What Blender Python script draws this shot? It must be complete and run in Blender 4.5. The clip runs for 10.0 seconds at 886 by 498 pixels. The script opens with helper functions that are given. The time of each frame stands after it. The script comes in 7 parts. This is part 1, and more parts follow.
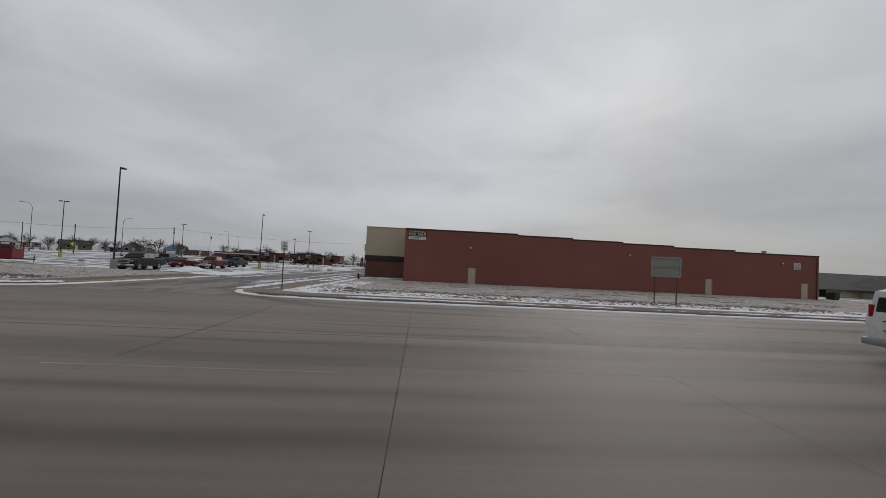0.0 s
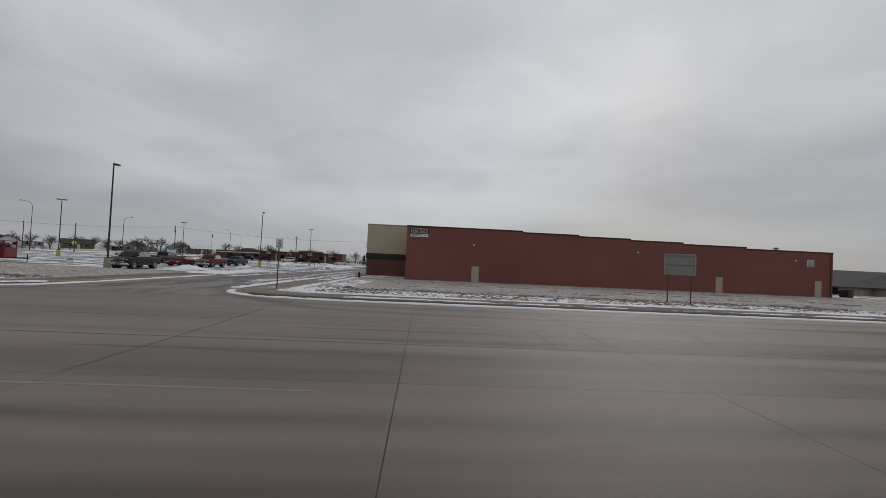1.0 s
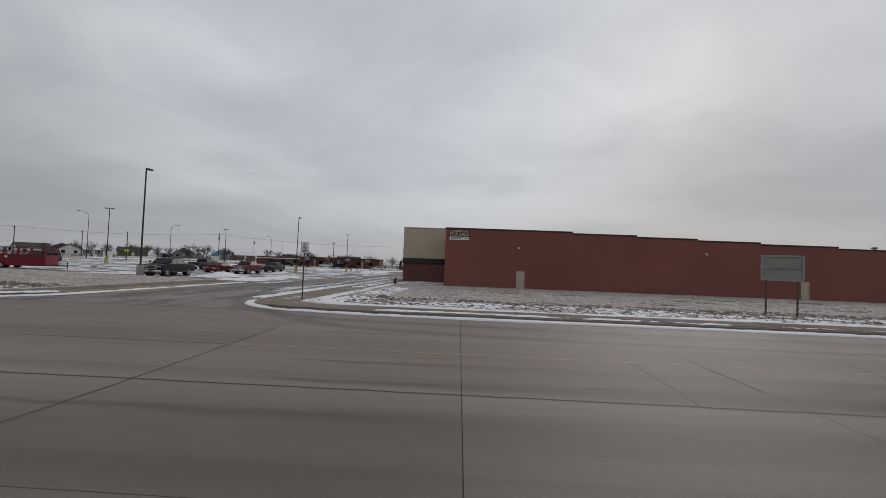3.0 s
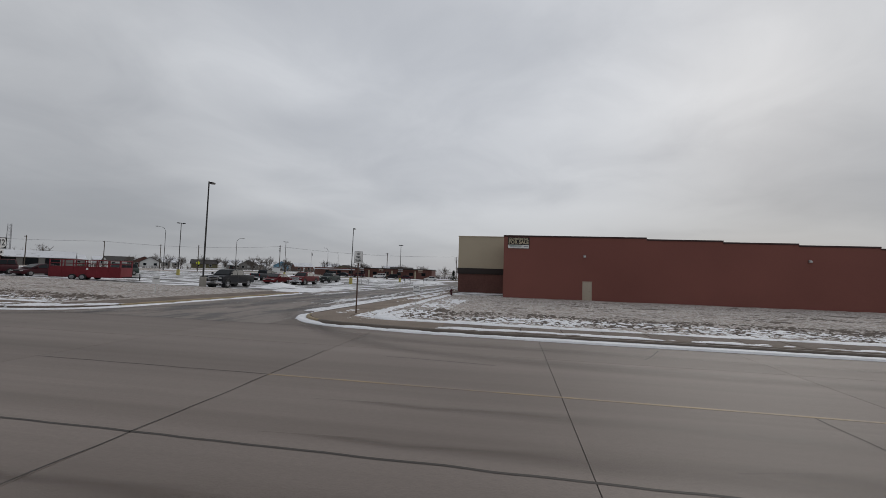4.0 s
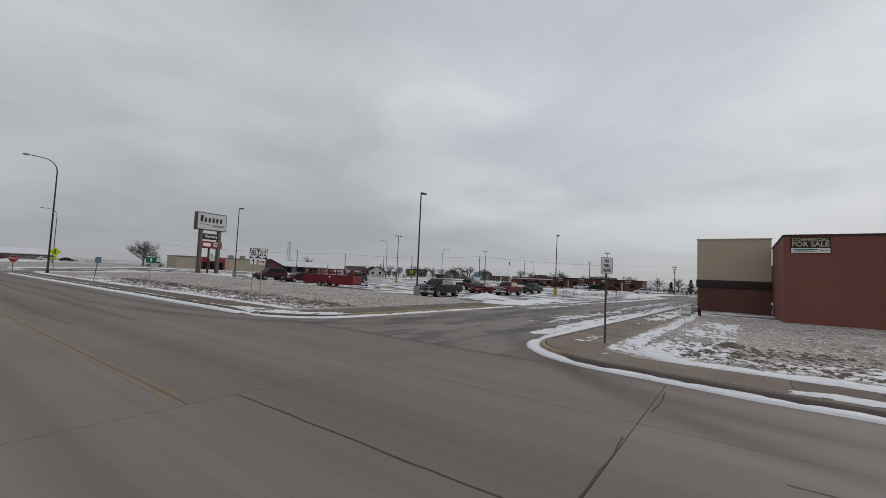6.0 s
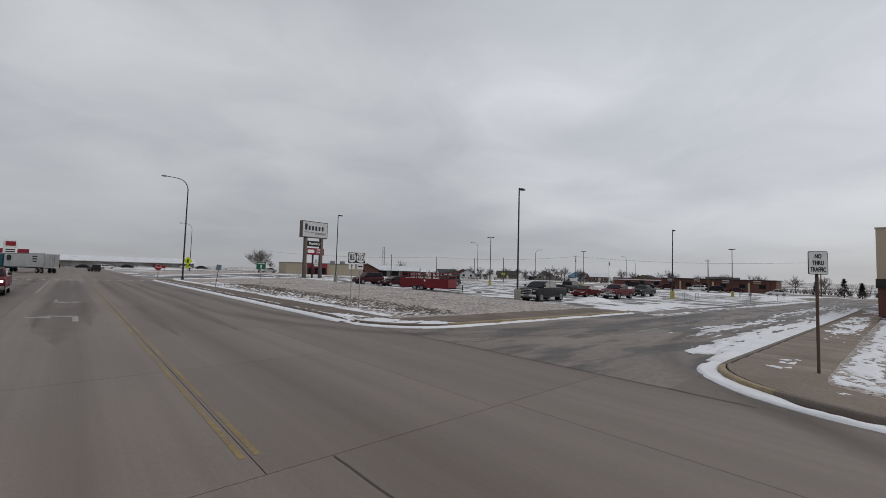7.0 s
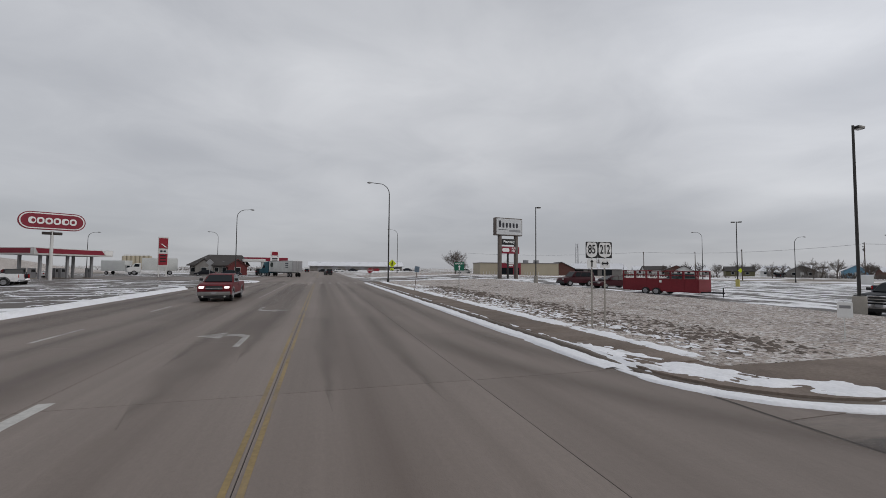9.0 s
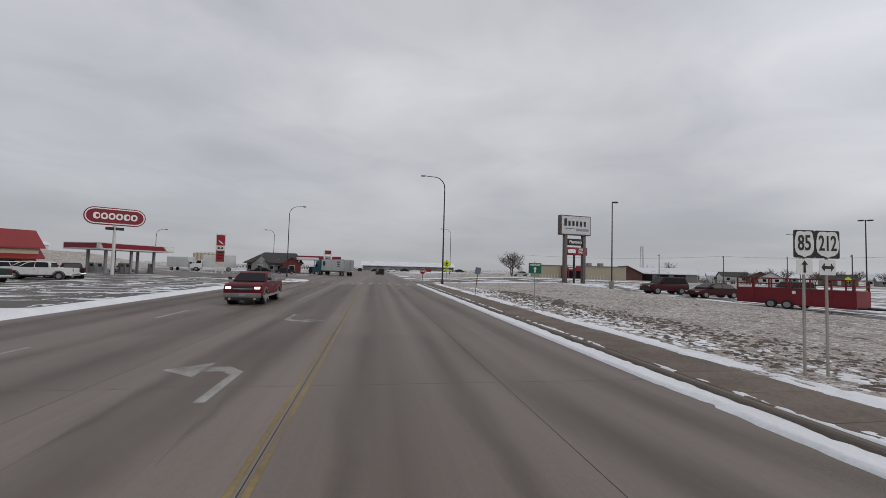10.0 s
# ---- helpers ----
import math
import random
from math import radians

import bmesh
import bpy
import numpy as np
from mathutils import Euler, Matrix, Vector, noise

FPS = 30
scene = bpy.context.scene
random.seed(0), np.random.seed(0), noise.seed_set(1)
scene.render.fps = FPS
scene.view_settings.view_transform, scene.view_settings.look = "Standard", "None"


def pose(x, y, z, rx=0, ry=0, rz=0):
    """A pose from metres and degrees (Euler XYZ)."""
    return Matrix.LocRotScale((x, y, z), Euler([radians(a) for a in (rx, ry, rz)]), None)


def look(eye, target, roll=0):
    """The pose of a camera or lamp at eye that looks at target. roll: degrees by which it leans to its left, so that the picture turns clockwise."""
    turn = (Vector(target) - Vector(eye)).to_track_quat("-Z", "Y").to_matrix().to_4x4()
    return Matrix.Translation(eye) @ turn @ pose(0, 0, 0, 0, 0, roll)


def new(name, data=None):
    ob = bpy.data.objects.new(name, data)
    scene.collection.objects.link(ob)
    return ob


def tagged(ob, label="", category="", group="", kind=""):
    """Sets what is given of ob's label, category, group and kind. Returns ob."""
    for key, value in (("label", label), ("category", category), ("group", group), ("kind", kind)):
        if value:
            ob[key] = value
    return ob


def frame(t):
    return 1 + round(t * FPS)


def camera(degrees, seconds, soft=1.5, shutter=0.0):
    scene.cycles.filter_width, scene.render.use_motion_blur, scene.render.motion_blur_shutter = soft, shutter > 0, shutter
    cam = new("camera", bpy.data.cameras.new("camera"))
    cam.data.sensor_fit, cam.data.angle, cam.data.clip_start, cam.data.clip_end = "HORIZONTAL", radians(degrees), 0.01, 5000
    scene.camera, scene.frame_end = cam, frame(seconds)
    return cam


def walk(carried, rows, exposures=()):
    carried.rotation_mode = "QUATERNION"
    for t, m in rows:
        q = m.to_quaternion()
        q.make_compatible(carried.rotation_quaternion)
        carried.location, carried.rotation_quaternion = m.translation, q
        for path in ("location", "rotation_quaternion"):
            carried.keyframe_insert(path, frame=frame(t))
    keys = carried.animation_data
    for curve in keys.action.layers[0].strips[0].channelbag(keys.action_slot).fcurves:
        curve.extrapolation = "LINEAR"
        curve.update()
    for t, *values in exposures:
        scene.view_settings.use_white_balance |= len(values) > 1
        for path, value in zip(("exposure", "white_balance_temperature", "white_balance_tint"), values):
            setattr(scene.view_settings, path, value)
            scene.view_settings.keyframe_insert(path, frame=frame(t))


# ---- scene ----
# ---- camera and its way: seconds, eye x y z, heading to the right of north, tilt up, lean ----
cam = camera(94.0, 10.0, soft=0.5)
PATH = [
    (0.0, -22.26, -28.59, 2.271, 93.03, 1.81, 2.78),
    (0.5, -21.67, -28.62, 2.267, 92.99, 1.67, 2.61),
    (1.0, -20.95, -28.64, 2.265, 92.69, 1.51, 2.62),
    (1.5, -20.09, -28.66, 2.262, 92.55, 1.37, 2.38),
    (2.0, -19.13, -28.57, 2.284, 90.83, 1.08, 2.82),
    (3.5, -16.12, -27.84, 2.259, 85.18, 2.61, 1.68),
    (4.0, -14.86, -27.33, 2.253, 80.55, 3.07, 1.86),
    (4.5, -13.64, -26.56, 2.254, 73.31, 3.40, 2.53),
    (5.0, -12.54, -25.68, 2.262, 66.19, 3.48, 2.97),
    (5.5, -11.60, -24.75, 2.267, 60.06, 3.44, 2.85),
    (7.0, -9.40, -21.34, 2.298, 41.98, 3.25, 1.61),
    (7.5, -8.65, -19.71, 2.259, 35.33, 3.10, 1.35),
    (8.0, -7.94, -17.72, 2.271, 29.00, 2.85, 0.83),
    (8.5, -7.30, -15.42, 2.278, 22.62, 2.69, 0.50),
    (9.0, -6.83, -12.86, 2.276, 16.45, 2.69, 0.46),
    (9.5, -6.53, -10.08, 2.296, 12.37, 2.67, 0.71),
    (10.0, -6.40, -7.10, 2.253, 9.39, 2.76, 1.52),
]


def drive(row):
    t, x, y, z, yaw, tilt, lean = row
    a, b = radians(yaw), radians(tilt)
    way = Vector((math.sin(a) * math.cos(b), math.cos(a) * math.cos(b), math.sin(b)))
    return t, look((x, y, z), Vector((x, y, z)) + way, lean)


# the picture brightens a little on the way
walk(cam, [drive(r) for r in PATH], [(0.0, -0.16, 6500, 10), (4.0, -0.07, 6500, 10.4), (7.5, 0.09, 6510, 10.9), (10.0, 0.18, 6520, 11.6)])

# ---- sky and sun: a closed winter overcast ----
SUN_EL, SUN_AZ = 24.0, 118.0
world = bpy.data.worlds.new("overcast_sky")
scene.world = world
world.use_nodes = True
wn, wl = world.node_tree.nodes, world.node_tree.links
wn.clear()


def wnode(kind, **values):
    n = wn.new(kind)
    for k, val in values.items():
        n.inputs[k].default_value = val
    return n


sky = wn.new("ShaderNodeTexSky")
sky.sky_type, sky.sun_disc = "NISHITA", False
sky.sun_elevation, sky.sun_rotation = radians(SUN_EL), radians(SUN_AZ)
sky_dim = wnode("ShaderNodeMixRGB", Fac=1.0, Color2=(0.07, 0.07, 0.07, 1))
sky_dim.blend_type = "MULTIPLY"
wl.new(sky.outputs[0], sky_dim.inputs["Color1"])
tc = wn.new("ShaderNodeTexCoord")
sep = wn.new("ShaderNodeSeparateXYZ")
wl.new(tc.outputs["Generated"], sep.inputs[0])
up = wn.new("ShaderNodeMath")
up.operation = "MAXIMUM"
up.inputs[1].default_value = 0.0
wl.new(sep.outputs["Z"], up.inputs[0])
lift = wn.new("ShaderNodeMath")
lift.inputs[1].default_value = 0.16
wl.new(up.outputs[0], lift.inputs[0])
flat = []
for axis in ("X", "Y"):
    d = wn.new("ShaderNodeMath")
    d.operation = "DIVIDE"
    wl.new(sep.outputs[axis], d.inputs[0])
    wl.new(lift.outputs[0], d.inputs[1])
    flat.append(d)
deck = wn.new("ShaderNodeCombineXYZ")
wl.new(flat[0].outputs[0], deck.inputs[0])
wl.new(flat[1].outputs[0], deck.inputs[1])
big = wnode("ShaderNodeTexNoise", Scale=0.42, Detail=2.5, Roughness=0.45, Distortion=0.3)
fine = wnode("ShaderNodeTexNoise", Scale=1.7, Detail=6.0, Roughness=0.55, Distortion=0.5)
wl.new(deck.outputs[0], big.inputs["Vector"])
wl.new(deck.outputs[0], fine.inputs["Vector"])
blend = wnode("ShaderNodeMixRGB", Fac=0.22)
wl.new(big.outputs[0], blend.inputs["Color1"])
wl.new(fine.outputs[0], blend.inputs["Color2"])
ramp = wn.new("ShaderNodeValToRGB")
ramp.color_ramp.interpolation = "EASE"
ramp.color_ramp.elements[0].position, ramp.color_ramp.elements[0].color = 0.32, (0.425, 0.445, 0.479, 1)
ramp.color_ramp.elements[1].position, ramp.color_ramp.elements[1].color = 0.68, (0.770, 0.79, 0.813, 1)
wl.new(blend.outputs[0], ramp.inputs[0])
# the deck thins to pale grey low over the land
low = wn.new("ShaderNodeMapRange")
low.inputs[1].default_value, low.inputs[2].default_value = 0.0, 0.42
low.inputs[3].default_value, low.inputs[4].default_value = 0.8, 0.0
wl.new(up.outputs[0], low.inputs[0])
pale = wnode("ShaderNodeMixRGB", Color2=(0.361, 0.375, 0.400, 1))
wl.new(low.outputs[0], pale.inputs["Fac"])
wl.new(ramp.outputs[0], pale.inputs["Color1"])
# the cloud is thinner and brighter round the hidden sun
toward = wn.new("ShaderNodeVectorMath")
toward.operation = "DOT_PRODUCT"
toward.inputs[1].default_value = (0.855, 0.12, 0.505)
wl.new(tc.outputs["Generated"], toward.inputs[0])
thin = wn.new("ShaderNodeMapRange")
thin.interpolation_type = "SMOOTHSTEP"
thin.inputs[1].default_value, thin.inputs[2].default_value = 0.70, 1.0
thin.inputs[3].default_value, thin.inputs[4].default_value = 0.90, 1.20
wl.new(toward.outputs["Value"], thin.inputs[0])
bright = wn.new("ShaderNodeVectorMath")
bright.operation = "SCALE"
wl.new(pale.outputs[0], bright.inputs[0])
wl.new(thin.outputs[0], bright.inputs["Scale"])
mix = wnode("ShaderNodeMixRGB", Fac=0.94)
wl.new(sky_dim.outputs[0], mix.inputs["Color1"])
wl.new(bright.outputs[0], mix.inputs["Color2"])
bg = wnode("ShaderNodeBackground", Strength=1.0)
wl.new(mix.outputs[0], bg.inputs["Color"])
wout = wn.new("ShaderNodeOutputWorld")
wl.new(bg.outputs[0], wout.inputs["Surface"])

sun = new("sun", bpy.data.lights.new("sun", "SUN"))
sun.data.energy, sun.data.angle, sun.data.color = 0.7, radians(30), (1.0, 0.96, 0.9)
az, el = radians(SUN_AZ), radians(SUN_EL)
sun.matrix_world = look((0, 0, 60), Vector((0, 0, 60)) - Vector((math.sin(az) * math.cos(el), math.cos(az) * math.cos(el), math.sin(el))))
scene.view_settings.exposure = 0.0


# ---- materials ----
def mat(name, col, rough=0.7, metal=0.0, var=0.18, s1=0.6, s2=14.0, bump=0.0, bs=30.0, tint=None, coat=0.0, rand=0.0, stretch=(1, 1, 1), patch=None, wide=False, fleck=None):
    """A procedural surface: base colour with variation at two scales, fine relief, optional second colour in patches."""
    m = bpy.data.materials.new(name)
    m.use_nodes = True
    nt = m.node_tree
    N, L = nt.nodes, nt.links
    b = N["Principled BSDF"]
    b.inputs["Roughness"].default_value, b.inputs["Metallic"].default_value = rough, metal
    b.inputs["Specular IOR Level"].default_value = 0.32
    if coat:
        b.inputs["Coat Weight"].default_value, b.inputs["Coat Roughness"].default_value = coat, 0.08
    t = N.new("ShaderNodeTexCoord")
    mp = N.new("ShaderNodeMapping")
    mp.inputs["Scale"].default_value = stretch
    if wide:
        t = N.new("ShaderNodeNewGeometry")
    src = t.outputs["Position" if wide else "Object"]
    L.new(src, mp.inputs[0])
    n1, n2 = N.new("ShaderNodeTexNoise"), N.new("ShaderNodeTexNoise")
    n1.inputs["Scale"].default_value, n1.inputs["Detail"].default_value = s1, 5.0
    n2.inputs["Scale"].default_value, n2.inputs["Detail"].default_value = s2, 6.0
    L.new(mp.outputs[0], n1.inputs["Vector"])
    L.new(mp.outputs[0], n2.inputs["Vector"])
    a = N.new("ShaderNodeMath")
    a.operation = "ADD"
    L.new(n1.outputs[0], a.inputs[0])
    L.new(n2.outputs[0], a.inputs[1])
    rg = N.new("ShaderNodeMapRange")
    rg.inputs[1].default_value, rg.inputs[2].default_value = 0.65, 1.35
    rg.inputs[3].default_value, rg.inputs[4].default_value = 1.0 - var, 1.0 + var
    L.new(a.outputs[0], rg.inputs[0])
    val = rg.outputs[0]
    if rand:
        oi = N.new("ShaderNodeObjectInfo")
        rr = N.new("ShaderNodeMapRange")
        rr.inputs[3].default_value, rr.inputs[4].default_value = 1.0 - rand, 1.0 + rand
        L.new(oi.outputs["Random"], rr.inputs[0])
        mu = N.new("ShaderNodeMath")
        mu.operation = "MULTIPLY"
        L.new(val, mu.inputs[0])
        L.new(rr.outputs[0], mu.inputs[1])
        val = mu.outputs[0]
    base = N.new("ShaderNodeMixRGB")
    base.inputs["Color1"].default_value = (*col[:3], 1)
    base.inputs["Color2"].default_value = (*(tint or col)[:3], 1)
    L.new(n1.outputs[0], base.inputs["Fac"])
    sc = N.new("ShaderNodeVectorMath")
    sc.operation = "SCALE"
    L.new(base.outputs[0], sc.inputs[0])
    L.new(val, sc.inputs["Scale"])
    colour = sc.outputs[0]
    for one in [k for k in (patch, fleck) if k]:
        pc, ps, lo, hi, pst = one
        mp2 = N.new("ShaderNodeMapping")
        mp2.inputs["Scale"].default_value = pst
        L.new(src, mp2.inputs[0])
        n3 = N.new("ShaderNodeTexNoise")
        n3.inputs["Scale"].default_value, n3.inputs["Detail"].default_value, n3.inputs["Roughness"].default_value = ps, 8.0, 0.62
        L.new(mp2.outputs[0], n3.inputs["Vector"])
        pr = N.new("ShaderNodeMapRange")
        pr.inputs[1].default_value, pr.inputs[2].default_value = lo, hi
        L.new(n3.outputs[0], pr.inputs[0])
        pm = N.new("ShaderNodeMixRGB")
        pm.inputs["Color2"].default_value = (*pc[:3], 1)
        L.new(pr.outputs[0], pm.inputs["Fac"])
        L.new(colour, pm.inputs["Color1"])
        colour = pm.outputs[0]
    L.new(colour, b.inputs["Base Color"])
    if bump:
        bn = N.new("ShaderNodeTexNoise")
        bn.inputs["Scale"].default_value, bn.inputs["Detail"].default_value = bs, 6.0
        L.new(mp.outputs[0], bn.inputs["Vector"])
        bp = N.new("ShaderNodeBump")
        bp.inputs["Strength"].default_value, bp.inputs["Distance"].default_value = bump, 0.02
        L.new(bn.outputs[0], bp.inputs["Height"])
        L.new(bp.outputs[0], b.inputs["Normal"])
    return m


def glass(name, col=(0.012, 0.015, 0.018), rough=0.05):
    m = bpy.data.materials.new(name)
    m.use_nodes = True
    b = m.node_tree.nodes["Principled BSDF"]
    b.inputs["Base Color"].default_value = (*col, 1)
    b.inputs["Roughness"].default_value = rough
    b.inputs["Specular IOR Level"].default_value = 0.14
    return m


def glow(name, col, strength):
    m = bpy.data.materials.new(name)
    m.use_nodes = True
    b = m.node_tree.nodes["Principled BSDF"]
    b.inputs["Base Color"].default_value = (*col, 1)
    b.inputs["Emission Color"].default_value = (*col, 1)
    b.inputs["Emission Strength"].default_value = strength
    return m


SNOWC = (0.75, 0.755, 0.78)
M_concrete = mat("worn_concrete_paving", (0.193, 0.160, 0.141), 0.66, var=0.10, s1=0.3, s2=22, bump=0.25, bs=60, tint=(0.232, 0.196, 0.173), rand=0.07, stretch=(1.0, 0.45, 1), patch=((0.100, 0.077, 0.064), 0.40, 0.38, 0.78, (1.0, 0.014, 1)), wide=True, fleck=((0.15, 0.12, 0.10), 0.9, 0.62, 0.80, (1, 0.2, 1)))
M_joint = mat("tarred_joint", (0.055, 0.048, 0.043), 0.7, var=0.2, wide=True)
M_asphalt = mat("wet_worn_asphalt", (0.128, 0.101, 0.084), 0.5, var=0.3, s1=0.3, s2=8, bump=0.3, bs=50, tint=(0.185, 0.146, 0.120), stretch=(0.3, 1, 1), patch=((0.050, 0.039, 0.033), 0.8, 0.48, 0.56, (0.22, 0.9, 1)), wide=True)
M_lot = mat("snow_swept_asphalt", (0.12, 0.112, 0.105), 0.7, var=0.25, s1=0.4, s2=10, bump=0.25, bs=40, patch=(SNOWC, 1.0, 0.48, 0.54, (0.5, 0.2, 1)), wide=True)
M_fore = mat("snow_patched_forecourt", (0.092, 0.080, 0.071), 0.65, var=0.25, s1=0.4, s2=10, bump=0.25, bs=40, patch=(SNOWC, 0.9, 0.535, 0.575, (0.22, 0.7, 1)), wide=True)
M_grass = mat("frosted_dormant_grass", (0.270, 0.225, 0.195), 0.95, var=0.38, s1=0.35, s2=32, bump=1.0, bs=40, tint=(0.40, 0.355, 0.325), patch=((0.62, 0.60, 0.59), 5.0, 0.47, 0.62, (0.8, 0.8, 1)), wide=True, fleck=((0.095, 0.075, 0.062), 11.0, 0.53, 0.61, (0.7, 1, 1)))
M_blade = mat("dead_grass_blades", (0.16, 0.125, 0.09), 0.9, var=0.35, s1=0.6, s2=9, tint=(0.3, 0.27, 0.23), wide=True)
M_far = mat("winter_prairie", (0.17, 0.145, 0.115), 0.95, var=0.3, s1=0.02, s2=0.4, tint=(0.25, 0.22, 0.19), patch=(SNOWC, 0.09, 0.47, 0.55, (0.35, 1, 1)), wide=True)
M_walk = mat("damp_sidewalk_concrete", (0.195, 0.150, 0.118), 0.85, var=0.25, s1=0.5, s2=14, bump=0.2, bs=60, tint=(0.235, 0.192, 0.155), rand=0.08, wide=True)
M_walkdark = mat("muddy_sidewalk", (0.118, 0.090, 0.072), 0.88, var=0.3, s1=0.6, s2=12, bump=0.35, bs=40, tint=(0.175, 0.142, 0.12), rand=0.06, wide=True)
M_kerb = mat("kerb_concrete", (0.135, 0.112, 0.094), 0.75, var=0.2, s1=1.5, s2=20, bump=0.2, bs=60, wide=True)
M_kerby = mat("worn_yellow_kerb_paint", (0.30, 0.22, 0.11), 0.7, var=0.3, s1=1.2, s2=14, bump=0.2, bs=60, tint=(0.26, 0.22, 0.16), wide=True)
M_snow = mat("packed_snow", SNOWC, 0.7, var=0.1, s1=1.0, s2=14, bump=0.7, bs=12, patch=((0.48, 0.46, 0.445), 1.4, 0.62, 0.8, (1, 0.5, 1)), wide=True)
M_soil = mat("frozen_soil", (0.120, 0.098, 0.084), 0.95, var=0.35, s1=2, s2=20, bump=1.0, bs=25, wide=True)
M_ypaint = mat("worn_yellow_road_paint", (0.235, 0.168, 0.072), 0.6, var=0.3, s1=0.8, s2=12, patch=((0.16, 0.13, 0.105), 1.6, 0.46, 0.64, (1, 0.3, 1)), wide=True)
M_yfaint = mat("faint_yellow_road_paint", (0.30, 0.22, 0.12), 0.6, var=0.2, s1=0.8, s2=12, patch=((0.2, 0.16, 0.135), 1.6, 0.44, 0.6, (1, 0.3, 1)), wide=True)
M_wpaint = mat("worn_white_road_paint", (0.42, 0.41, 0.39), 0.6, var=0.25, s1=0.8, s2=12, patch=((0.21, 0.195, 0.18), 2.2, 0.48, 0.66, (1, 0.4, 1)), wide=True)
M_wfaint = mat("faint_white_road_paint", (0.30, 0.285, 0.265), 0.6, var=0.2, s1=0.8, s2=12, patch=((0.2, 0.175, 0.155), 1.8, 0.44, 0.6, (1, 0.3, 1)), wide=True)
M_brick = mat("painted_red_brick", (0.184, 0.068, 0.055), 0.8, var=0.09, s1=0.12, s2=9, bump=0.2, bs=22, tint=(0.222, 0.084, 0.067), wide=True)
M_brickdk = mat("brown_brick", (0.115, 0.052, 0.043), 0.85, var=0.2, s1=0.3, s2=4, bump=0.2, bs=15, tint=(0.145, 0.070, 0.057))
M_beige = mat("beige_stucco", (0.43, 0.37, 0.275), 0.85, var=0.06, s1=0.2, s2=10, bump=0.15, bs=50, wide=True)
M_band = mat("dark_brown_band", (0.028, 0.021, 0.019), 0.6, var=0.1)
M_cap = mat("dark_metal_coping", (0.045, 0.022, 0.02), 0.5, var=0.1)
M_tan = mat("tan_metal_siding", (0.37, 0.33, 0.25), 0.6, var=0.08, s1=0.3, s2=6)
M_doorp = mat("cream_door_paint", (0.42, 0.36, 0.29), 0.55, var=0.08)
M_polez = mat("dark_bronze_pole_paint", (0.032, 0.03, 0.029), 0.45, var=0.15)
M_galv = mat("galvanised_steel", (0.30, 0.30, 0.30), 0.45, 0.6, var=0.15, s1=2, s2=20)
M_rustpost = mat("rusty_brown_post", (0.09, 0.055, 0.04), 0.7, var=0.25, s1=3, s2=20)
M_graypost = mat("brown_grey_sign_steel", (0.105, 0.085, 0.075), 0.6, var=0.15)
M_white = mat("white_sheeting", (0.72, 0.72, 0.71), 0.5, var=0.05, s1=2, s2=15)
M_black = mat("black_paint", (0.015, 0.015, 0.016), 0.5, var=0.1)
M_green = mat("green_sign_sheeting", (0.01, 0.115, 0.07), 0.45, var=0.08)
M_blue = mat("faded_blue_sign", (0.15, 0.20, 0.25), 0.5, var=0.12)
M_yel = mat("fluorescent_yellow_sheeting", (0.62, 0.72, 0.03), 0.5, var=0.06)
M_ylow = mat("yellow_base_paint", (0.45, 0.39, 0.13), 0.6, var=0.15, s1=2, s2=15)
M_redsign = mat("red_sign_paint", (0.25, 0.016, 0.028), 0.5, var=0.08)
M_maroon = mat("dark_red_sign_face", (0.20, 0.014, 0.03), 0.45, var=0.08)
M_grey = mat("weathered_grey_metal", (0.24, 0.24, 0.25), 0.6, var=0.15)
M_signback = mat("dull_green_grey_board", (0.215, 0.222, 0.198), 0.55, var=0.12, s1=1.0, s2=9)
M_signface = mat("pale_grey_sign_face", (0.50, 0.51, 0.52), 0.4, var=0.05, s1=0.6, s2=8)
M_ink = mat("dark_sign_ink", (0.035, 0.035, 0.045), 0.5, var=0.05)
M_footing = mat("concrete_footing", (0.30, 0.28, 0.25), 0.85, var=0.15, s1=2, s2=18, bump=0.2)
M_dgreen = mat("dumpster_green", (0.018, 0.028, 0.023), 0.6, var=0.2)
M_rubber = mat("tyre_rubber", (0.018, 0.018, 0.018), 0.85, var=0.2)
M_rim = mat("wheel_rim", (0.32, 0.32, 0.33), 0.35, 0.8, var=0.1)
M_chrome = mat("chrome_trim", (0.55, 0.55, 0.57), 0.2, 0.9, var=0.08)
M_plastic = mat("black_plastic_trim", (0.022, 0.022, 0.023), 0.6, var=0.1)
M_bumper = mat("dull_grey_bumper_steel", (0.20, 0.195, 0.19), 0.4, 0.5, var=0.15)
M_glass = glass("tinted_glass")
M_lens = glass("lamp_lens", (0.45, 0.45, 0.44), 0.15)
M_tail = glass("red_lamp_lens", (0.25, 0.008, 0.008), 0.2)
M_lit = glow("lit_headlamp", (1.0, 0.96, 0.9), 2.2)
M_roofred = mat("red_metal_roof", (0.23, 0.028, 0.03), 0.5, var=0.14, s1=0.3, s2=6)
M_shingle = mat("dark_shingle_roof", (0.055, 0.05, 0.048), 0.85, var=0.2, s1=0.5, s2=8, patch=((0.4, 0.41, 0.43), 0.9, 0.63, 0.78, (1, 1, 1)))
M_snowroof = mat("snow_covered_roof", (0.66, 0.67, 0.70), 0.7, var=0.1, s1=0.3, s2=5, patch=((0.2, 0.2, 0.2), 0.5, 0.6, 0.72, (1, 1, 1)))
M_sidingw = mat("white_siding", (0.55, 0.55, 0.54), 0.7, var=0.08)
